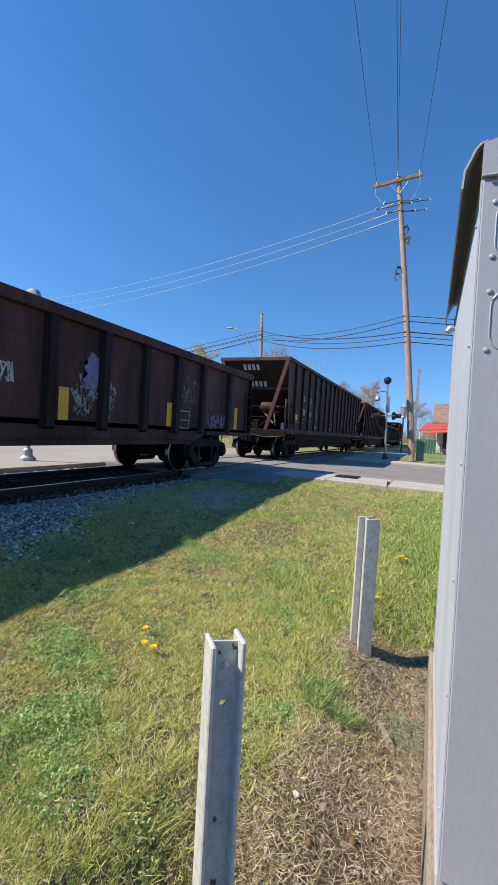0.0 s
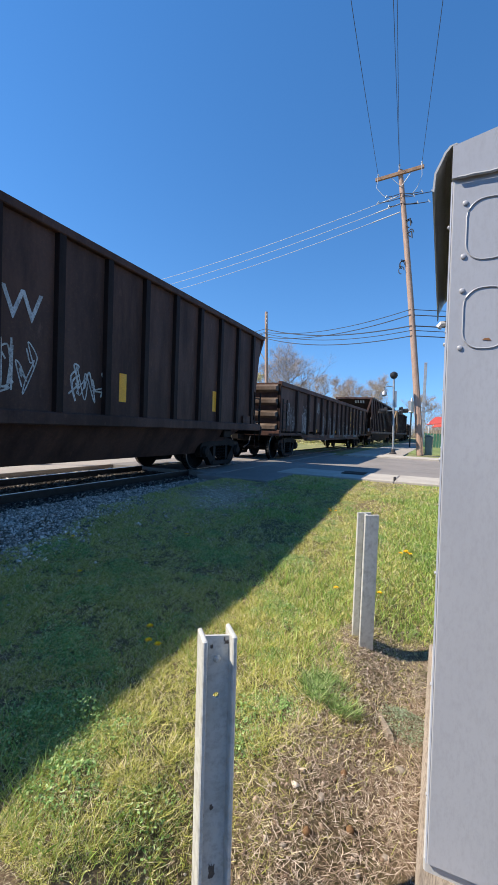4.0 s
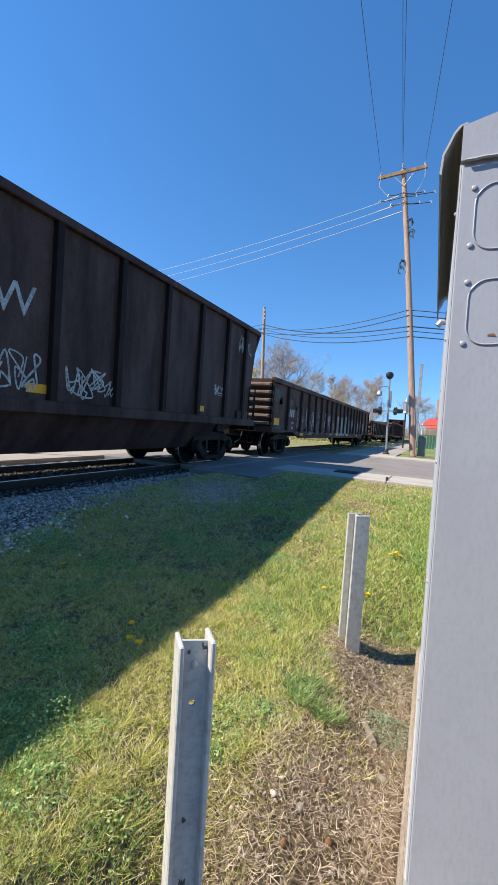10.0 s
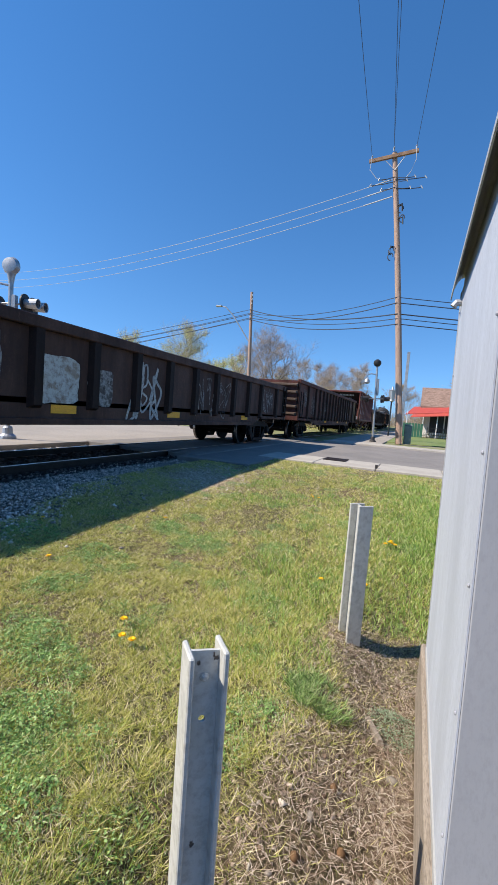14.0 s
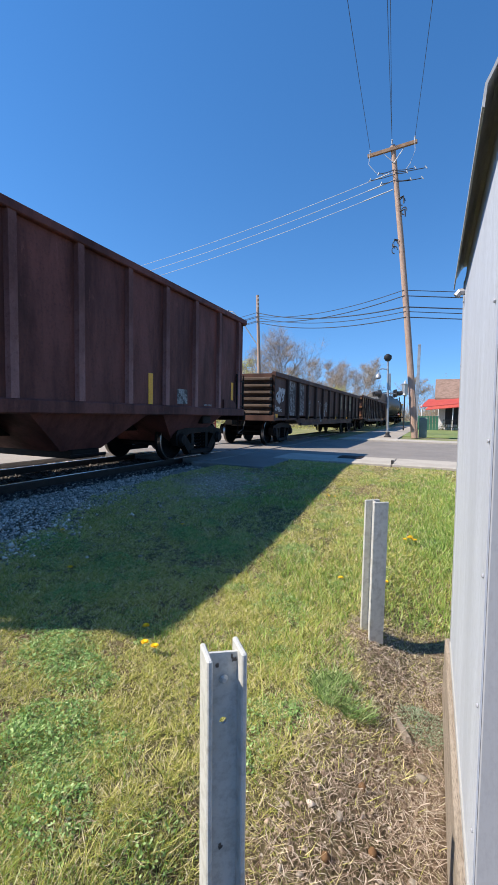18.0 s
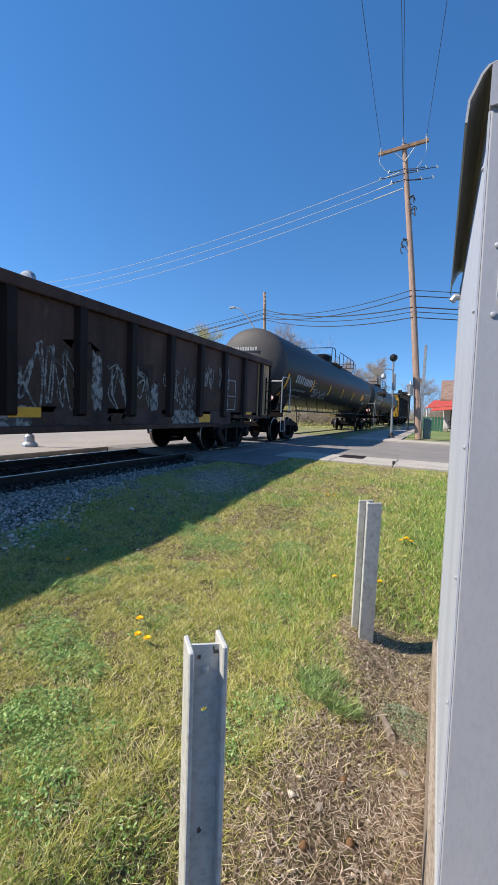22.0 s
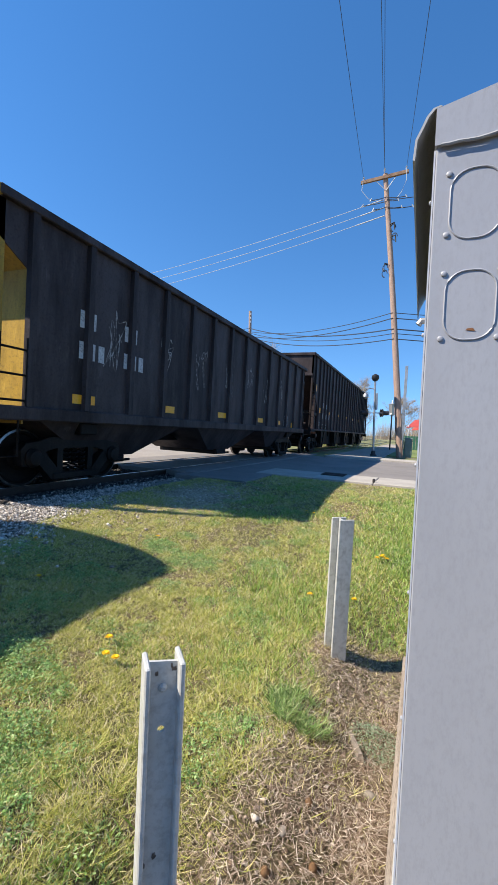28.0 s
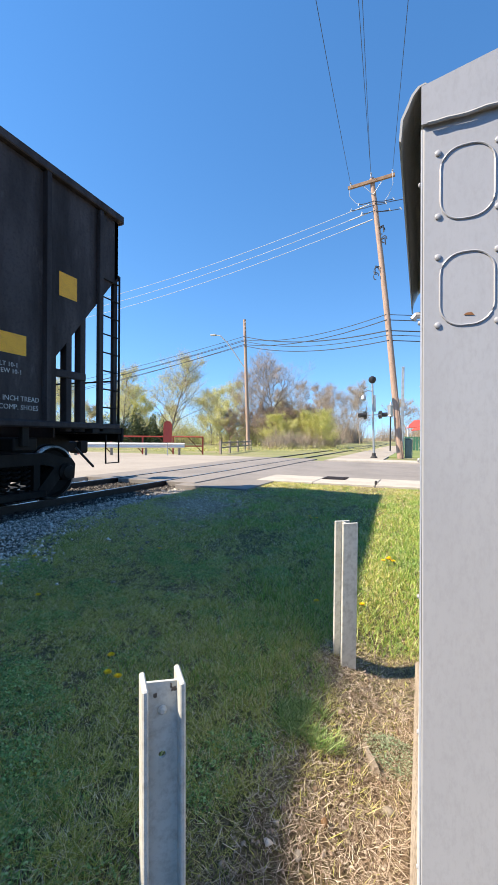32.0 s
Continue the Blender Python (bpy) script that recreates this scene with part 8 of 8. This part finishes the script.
def blades(name, label, x, y, height, width, lean, material, category="grass"):
    n = len(x)
    z = land(x, y)
    a, b = LAWN_RND.uniform(0, 2 * np.pi, n), LAWN_RND.uniform(0, 2 * np.pi, n)
    w = width[:, None] * np.stack([np.cos(a), np.sin(a), 0 * a], -1)
    base = np.stack([x, y, z - 0.004], -1)
    tip = base + np.stack([np.cos(b) * lean * height, np.sin(b) * lean * height, height], -1)
    mid = base + (tip - base) * 0.55 + np.stack([0 * a, 0 * a, 0.12 * height], -1)
    v = np.stack([base - w, base + w, mid + w * 0.7, tip, mid - w * 0.7], 1).reshape(-1, 3)
    f = np.arange(5 * n).reshape(-1, 5)
    return tagged(new(name, arrays(name, v, f, material)), label, category, kind="stuff")


def short_blades(name, label, x, y, height, width, lean, material):
    """Close-cropped turf: single tapering blades, most of them lying over."""
    n = len(x)
    a, b = LAWN_RND.uniform(0, 2 * np.pi, n), LAWN_RND.uniform(0, 2 * np.pi, n)
    w = width[:, None] * np.stack([np.cos(a), np.sin(a), 0 * a], -1)
    base = np.stack([x, y, land(x, y) - 0.002], -1)
    tip = base + np.stack([np.cos(b) * lean * height, np.sin(b) * lean * height, height], -1)
    v = np.stack([base - w, base + w, tip], 1).reshape(-1, 3)
    return tagged(new(name, arrays(name, v, np.arange(3 * n).reshape(-1, 3), material)), label, "grass", kind="stuff")


X, Y = [], []
for n, x0, x1, y0, y1 in ((560000, -3.7, 0.6, 0.9, 3.4), (300000, -4.5, 1.4, 3.4, 6.2), (140000, -4.8, 1.9, 6.2, 10.45)):
    X.append(LAWN_RND.uniform(x0, x1, n))
    Y.append(y0 + (y1 - y0) * LAWN_RND.uniform(0, 1, n) ** 1.15)
x, y = np.concatenate(X), np.concatenate(Y)
tuft = 0.45 * fbm(x, y, 11.0, 8.0) + 0.75 * fbm(x, y, 70.0, 9.0)
keep = (LAWN_RND.uniform(0, 1, len(x)) > bareness(x, y) * 0.97) & ~in_box(x, y) & (x > -3.5 - 0.33 * (y - 2.5) + 0.24 * fbm(x, y, 1.7, 6.0))
keep &= LAWN_RND.uniform(-0.75, 0.75, len(x)) < tuft + 0.15
x, y, tuft = x[keep], y[keep], tuft[keep]
h = LAWN_RND.uniform(0.008, 0.03, len(x)) * (1 + 0.35 * fbm(x, y, 1.6, 2.0)) * (1 + 0.6 * np.clip(tuft, -1, 1.2))
short_blades("lawn_grass", "short patchy yellow-green lawn grass", x, y, np.clip(h, 0.006, 0.06), 0.0009 + 0.0006 * np.hypot(x, y), LAWN_RND.uniform(0.3, 2.2, len(x)), M["grass"])
x, y = spread_points(230000, -2.6, 1.9, 0.95, 10.3, 1.3)
thick = np.exp(-(((x - 0.45) / 0.8) ** 2 + ((y - 5.2) / 2.3) ** 2)) + 0.45 * np.exp(-(((x + 0.85) / 0.45) ** 2 + ((y - 3.5) / 0.8) ** 2)) + 0.3 * np.clip(fbm(x, y, 2.6, 5.0) - 0.3, 0, 1) + 0.4 * np.exp(-(((x + 1.3) / 0.6) ** 2 + ((y - 1.15) / 0.3) ** 2)) * (fbm(x, y, 9.0, 2.0) > -0.2)
keep = (LAWN_RND.uniform(0, 1, len(x)) < thick) & ~in_box(x, y) & (bareness(x, y) < 0.6)
x, y = x[keep], y[keep]
blades("lush_grass", "longer bright green grass beside the case", x, y, LAWN_RND.uniform(0.025, 0.085, len(x)), 0.0008 + 0.0005 * np.hypot(x, y), LAWN_RND.uniform(0.2, 1.0, len(x)), M["lush"])
# clover and weed clumps
spots = [(-2.0, 1.9, 0.2, 0.075), (-1.75, 1.82, 0.15, 0.06), (-2.35, 2.53, 0.14, 0.06), (-1.48, 1.52, 0.17, 0.09), (-0.64, 2.08, 0.06, 0.06), (-2.06, 3.98, 0.2, 0.05), (-2.46, 2.35, 0.12, 0.05), (-2.62, 3.1, 0.15, 0.05), (-2.5, 4.12, 0.2, 0.05), (-1.3, 4.3, 0.2, 0.05), (-1.62, 1.3, 0.18, 0.07), (-1.25, 1.2, 0.14, 0.06), (-0.7, 5.6, 0.2, 0.06), (-3.3, 3.0, 0.25, 0.09), (-1.05, 3.2, 0.16, 0.06)]
def leafy(name, label, spots, density, size, material):
    """Low leafy weeds: many small broad leaves at all angles in uneven clumps."""
    C = []
    for sx, sy, sr, sh in spots:
        n = int(density * sr * sr) + 60
        r, a = sr * np.sqrt(LAWN_RND.uniform(0, 1, n)) * (1 + 0.35 * LAWN_RND.exponential(0.5, n)), LAWN_RND.uniform(0, 2 * np.pi, n)
        x, y = sx + r * np.cos(a), sy + r * np.sin(a)
        lump = np.clip(0.6 + 0.5 * fbm(x, y, 16.0, 4.0), 0.1, 1.3)
        C.append(np.stack([x, y, land(x, y) + 0.008 + 1.5 * sh * lump * LAWN_RND.uniform(0.1, 1.0, n) * np.clip(1.15 - r / sr, 0.15, 1)], -1))
    C = np.concatenate(C)
    n = len(C)
    p, q = LAWN_RND.normal(0, 1, (n, 3)), LAWN_RND.normal(0, 1, (n, 3))
    p[:, 2] *= 0.5
    q[:, 2] *= 0.5
    p *= (size * LAWN_RND.uniform(0.5, 1.2, n) / np.linalg.norm(p, axis=1))[:, None]
    q *= (size * 0.7 * LAWN_RND.uniform(0.5, 1.2, n) / np.linalg.norm(q, axis=1))[:, None]
    v = np.stack([C - p * 0.5, C - p * 0.1 + q * 0.5, C + p * 0.35 + q * 0.3, C + p * 0.5, C - p * 0.1 - q * 0.5], 1).reshape(-1, 3)
    return tagged(new(name, arrays(name, v, np.arange(5 * n).reshape(-1, 5), material)), label, "weeds", kind="stuff")


leafy("weed_clump", "green leafy weed clumps in the lawn", spots, 42000, 0.017, M["weed"])
r, a = 0.15 * np.sqrt(LAWN_RND.uniform(0, 1, 2600)), LAWN_RND.uniform(0, 2 * np.pi, 2600)
x, y = -0.43 + 1.15 * r * np.cos(a), 2.34 + r * np.sin(a)
keep = fbm(x, y, 14.0, 3.0) > -0.35
x, y = x[keep], y[keep]
blades("tall_weed", "bushy feathery green weed at the edge of the bare earth", x, y, LAWN_RND.uniform(0.025, 0.075, len(x)), 0.0017 + 0 * x, LAWN_RND.uniform(0.2, 1.5, len(x)), M["weed_mix"], "weeds")
scatter = [(LAWN_RND.uniform(-3.4, 0.2), 1.3 + 8.5 * LAWN_RND.uniform(0, 1) ** 1.6, LAWN_RND.uniform(0.04, 0.13), 0.035) for k in range(190)]
leafy("small_weeds", "small scattered clover and weeds in the lawn", [q for q in scatter if bareness(np.array(q[0]), np.array(q[1])) < 0.5], 30000, 0.015, M["weed"])
leafy("grey_weed", "grey-green feathery weed against the timber", [(-0.03, 2.5, 0.12, 0.1)], 90000, 0.012, M["weed_grey"])


def litter(name, label, x, y, length, width, material, tilt=0.12, category="straw"):
    """Dry stalks lying on the ground."""
    n = len(x)
    a = LAWN_RND.uniform(0, 2 * np.pi, n)
    d = np.stack([np.cos(a), np.sin(a), LAWN_RND.normal(0, tilt, n)], -1) * length[:, None] * 0.5
    s = np.stack([-np.sin(a), np.cos(a), 0 * a], -1) * width[:, None] * 0.5
    c = np.stack([x, y, land(x, y) + 0.006 + np.abs(d[:, 2]) * 0.8], -1)
    bend = np.stack([-np.sin(a), np.cos(a), 0 * a], -1) * (LAWN_RND.normal(0, 0.08, n) * length)[:, None]
    v = np.stack([c - d - s, c - d + s, c + bend + s, c + d + s * 0.4, c + d - s * 0.4, c + bend - s], 1).reshape(-1, 3)
    return tagged(new(name, arrays(name, v, np.arange(6 * n).reshape(-1, 6), material)), label, category, kind="stuff")


x, y = spread_points(60000, -1.3, 0.4, 0.9, 3.8, 1.2)
keep = (LAWN_RND.uniform(0, 1, len(x)) < bareness(x, y)) & ~in_box(x, y)
x, y = x[keep], y[keep]
litter("straw_litter", "dry straw and dead stalks on bare earth", x, y, LAWN_RND.gamma(2.2, 0.016, len(x)) + 0.008, LAWN_RND.uniform(0.0009, 0.0024, len(x)), M["straw"], 0.2)
x, y = spread_points(125000, -4.4, 1.6, 0.8, 10.3, 1.5)
keep = ~in_box(x, y) & (LAWN_RND.uniform(0, 1, len(x)) < 0.75 + 0.3 * fbm(x, y, 2.6, 3.0)) & (x > -3.5 - 0.2 * (y - 3))
x, y = x[keep], y[keep]
litter("lawn_thatch", "dead grass bits between the blades", x, y, LAWN_RND.uniform(0.01, 0.036, len(x)), 0.0008 + 0.0005 * np.hypot(x, y), M["thatch"], 0.3)


def stones(name, label, x, y, z, size, material, category="gravel"):
    """Broken stones: eight-sided lumps, each of its own shape."""
    n = len(x)
    o = np.array([(1, 0, 0), (-1, 0, 0), (0, 1, 0), (0, -1, 0), (0, 0, 1), (0, 0, -1)], float)
    f = np.array([(0, 2, 4), (2, 1, 4), (1, 3, 4), (3, 0, 4), (2, 0, 5), (1, 2, 5), (3, 1, 5), (0, 3, 5)])
    v = o[None] * LAWN_RND.uniform(0.55, 1.25, (n, 6, 1)) + LAWN_RND.normal(0, 0.28, (n, 6, 3))
    v[:, :, 2] *= 0.75
    a = LAWN_RND.uniform(0, 2 * np.pi, n)
    ca, sa = np.cos(a)[:, None], np.sin(a)[:, None]
    v = np.stack([v[:, :, 0] * ca - v[:, :, 1] * sa, v[:, :, 0] * sa + v[:, :, 1] * ca, v[:, :, 2]], -1)
    v = v * size[:, None, None] + np.stack([x, y, z], -1)[:, None]
    F = (f[None] + 6 * np.arange(n)[:, None, None]).reshape(-1, 3)
    return tagged(new(name, arrays(name, v.reshape(-1, 3), F, material)), label, category, kind="stuff")


def bed_top(x):
    return RAIL_Z - 0.15 - 0.12 * step(2.0, 2.6, np.abs(x - TRACK_X))


n = 95000
x = LAWN_RND.uniform(-5.62, -2.7, n)
y = -3.0 + 12.4 * LAWN_RND.uniform(0, 1, n) ** 1.15
edge = -3.14 - 0.33 * (y - 2.5) + 0.26 * fbm(x, y, 1.7, 6.0)
keep = (x < edge - LAWN_RND.exponential(0.12, n) + 0.1) | (LAWN_RND.uniform(0, 1, n) < 0.02)
x, y = x[keep], y[keep]
stones("ballast_stones", "grey crushed-stone ballast beside the rails", x, y, np.maximum(land(x, y), np.where(x < -4.4, bed_top(x), -1)) + LAWN_RND.uniform(-0.004, 0.02, len(x)), LAWN_RND.gamma(3.2, 0.0032, len(x)) + 0.003, M["gravel"])
x = LAWN_RND.uniform(-8.6, -7.35, 6000)
y = LAWN_RND.uniform(-3, 9.3, len(x))
stones("ballast_behind", "grey ballast behind the rails", x, y, bed_top(x) + 0.01, LAWN_RND.gamma(5.0, 0.0045, len(x)) + 0.005, M["gravel"])
x = np.concatenate([LAWN_RND.uniform(-7.17, -5.83, 15000), LAWN_RND.uniform(-5.67, -5.25, 6000)])
y = LAWN_RND.uniform(-3, 9.3, len(x))
# these stones are coloured dark to deepen the shade under the train
stones("ballast_between", "ballast between and close beside the rails, coloured dark for the train's shade", x, y, bed_top(x) + 0.012, LAWN_RND.gamma(5.0, 0.0045, len(x)) + 0.005, M["shaded_gravel"])
# pale dirt and grit where the lawn has worn off beside the ballast
x, y = LAWN_RND.normal(-3.5, 0.42, 16000), LAWN_RND.normal(6.3, 0.75, 16000)
stones("dirt_grit", "pale tan grit and crumbs of earth beside the ballast", x, y, land(x, y) + 0.003, LAWN_RND.gamma(3.0, 0.0026, len(x)) + 0.003, M["grit"])
# small pebbles on the bare earth, and the larger ones one by one
x, y = spread_points(1500, -1.0, 0.0, 1.0, 3.2, 1.0)
keep = LAWN_RND.uniform(0, 1, len(x)) < bareness(x, y)
x, y = x[keep], y[keep]
stones("fine_gravel", "fine pebbles on bare earth", x, y, land(x, y) + 0.003, LAWN_RND.gamma(3.0, 0.0022, len(x)) + 0.002, M["straw"])


def pebble(x, y, r, seed, label="pale rounded pebble on bare earth"):
    rnd = random.Random(seed)
    bm = bmesh.new()
    bmesh.ops.create_icosphere(bm, subdivisions=2, radius=r)
    for v in bm.verts:
        k = 1 + 0.18 * noise.noise(v.co * (2.2 / r) + Vector((seed, 0, 0)))
        v.co = Vector((v.co.x * 1.25, v.co.y * 0.9, v.co.z * 0.65)) * k
    me = mesh_of("pebble", bm, M["pebble"], True)
    ob = new("pebble", me)
    ob.matrix_basis = pose(x, y, float(land(x, y)) + r * 0.3, rnd.uniform(-15, 15), rnd.uniform(-15, 15), rnd.uniform(0, 360))
    return tagged(ob, label, "stone", "pebbles beside the signal case")


for k, (px, py, pr) in enumerate(((-0.02, 2.16, 0.034), (-0.31, 1.72, 0.024), (-0.18, 1.95, 0.016), (-0.05, 2.62, 0.022), (-0.26, 2.7, 0.014), (-0.13, 1.6, 0.018), (-0.22, 1.45, 0.016), (-0.04, 1.7, 0.02), (-0.4, 1.5, 0.016), (-0.06, 1.42, 0.018), (-0.3, 1.35, 0.015), (-0.16, 2.3, 0.012), (-0.5, 1.65, 0.012), (-0.02, 1.9, 0.013), (-1.2, 2.0, 0.012), (-2.5, 3.3, 0.03), (-2.75, 3.6, 0.026))):
    pebble(px, py, 0.72 * pr, k)
for k, (px, py) in enumerate(((-0.33, 1.58), (-0.25, 1.9), (-0.18, 1.7))):
    bm = bmesh.new()
    lathe(bm, [(0.0, 0.012), (0.008, 0.017), (0.02, 0.015), (0.028, 0.006)], "z", 10)
    ob = tagged(new("tree_ball", mesh_of("tree_ball", bm, M["seedball"], True)), "brown dry seed ball on the straw", "seed ball", "seed balls on the ground")
    ob.matrix_basis = pose(px, py, float(land(px, py)), 0, 0, 40 * k)
bark = thing("bark_piece", "grey weathered strip of wood lying in the straw", "wood", at=pose(-0.13, 2.42, float(land(-0.13, 2.42)) + 0.012, 4, 0, -62))
bm = bmesh.new()
hull8(bm, [(-0.09, -0.016, -0.01), (0.09, -0.02, -0.012), (0.1, 0.014, -0.012), (-0.08, 0.018, -0.01)], [(-0.085, -0.01, 0.012), (0.088, -0.012, 0.016), (0.09, 0.01, 0.014), (-0.078, 0.012, 0.01)])
part("wood_strip", bm, M["timber"], bark)


def dandelion(x, y, h, seed):
    d = thing("dandelion", "yellow dandelion flower in the lawn", "flower", "dandelions", at=pose(x, y, float(land(x, y)), 0, 0, seed * 50))
    rnd = random.Random(seed)
    lx, ly = rnd.uniform(-0.02, 0.02), rnd.uniform(-0.02, 0.02)
    bm = bmesh.new()
    tube(bm, [(0, 0, 0), (lx * 0.5, ly * 0.5, h * 0.6), (lx, ly, h)], 0.002, 5)
    part("stem", bm, M["weed"], d)
    bm = bmesh.new()
    for k in range(30):
        a, up, r = k * 2.4, 0.25 + 0.75 * (k / 30), 0.026 * (1 - 0.4 * k / 30)
        c = Vector((lx, ly, h))
        o = Vector((math.cos(a), math.sin(a), 0))
        s = Vector((-math.sin(a), math.cos(a), 0)) * 0.0045
        e = c + o * r + Vector((0, 0, 0.012 * up))
        bm.faces.new([bm.verts.new(p) for p in (c - s, c + s, e + s, e - s)])
    part("flower_head", bm, M["dandelion"], d, "bright yellow flower head")
    return d


for k, (x, y, h) in enumerate(((-1.57, 2.13, 0.13), (-1.47, 2.15, 0.12), (-1.66, 2.3, 0.1), (-0.23, 5.12, 0.11), (-0.28, 5.0, 0.1), (-0.18, 5.03, 0.11), (-0.25, 5.06, 0.12), (-0.2, 5.08, 0.1), (-0.34, 3.91, 0.08), (-0.73, 3.78, 0.07), (-1.5, 6.7, 0.08), (-1.42, 6.75, 0.07), (-1.55, 6.8, 0.08), (-3.5, 3.3, 0.06), (-2.75, 2.7, 0.06), (-2.7, 4.3, 0.06))):
    dandelion(x, y, 0.55 * h, k)


# ---- what moves ----
def car_pose(e, half, t):
    """A car rides on its two trucks along the line."""
    s = e - stop(t)
    x0, y0, _ = track_at(s - half + 1.9)
    x1, y1, _ = track_at(s + half - 1.9)
    return pose((x0 + x1) / 2, (y0 + y1) / 2, RAIL_Z, 0, 0, math.degrees(math.atan2(x0 - x1, y1 - y0)))


def motions():
    times = [0.5 * k for k in range(65)]
    for car, e, half in CARS:
        walk(car, [(t, car_pose(e, half, t)) for t in times])
    for w, e, y, dy in AXLES:
        # the wheels are turned while they pass the camera; the way is rolled off on the tread
        near = [k / 15 for k in range(481) if -9 < e + y - stop(k / 15) < 17]
        if not near:
            walk(w, [(0, pose(0, dy, WHEEL_R)), (32, pose(0, dy, WHEEL_R))])
            continue
        a0 = stop(near[0])
        rows = [(t, pose(0, dy, WHEEL_R, math.degrees((stop(t) - a0) / WHEEL_R))) for t in near]
        if near[0] > 0:
            rows.insert(0, (0, rows[0][1]))
        if near[-1] < 32:
            rows.append((32, rows[-1][1]))
        walk(w, rows)


motions()
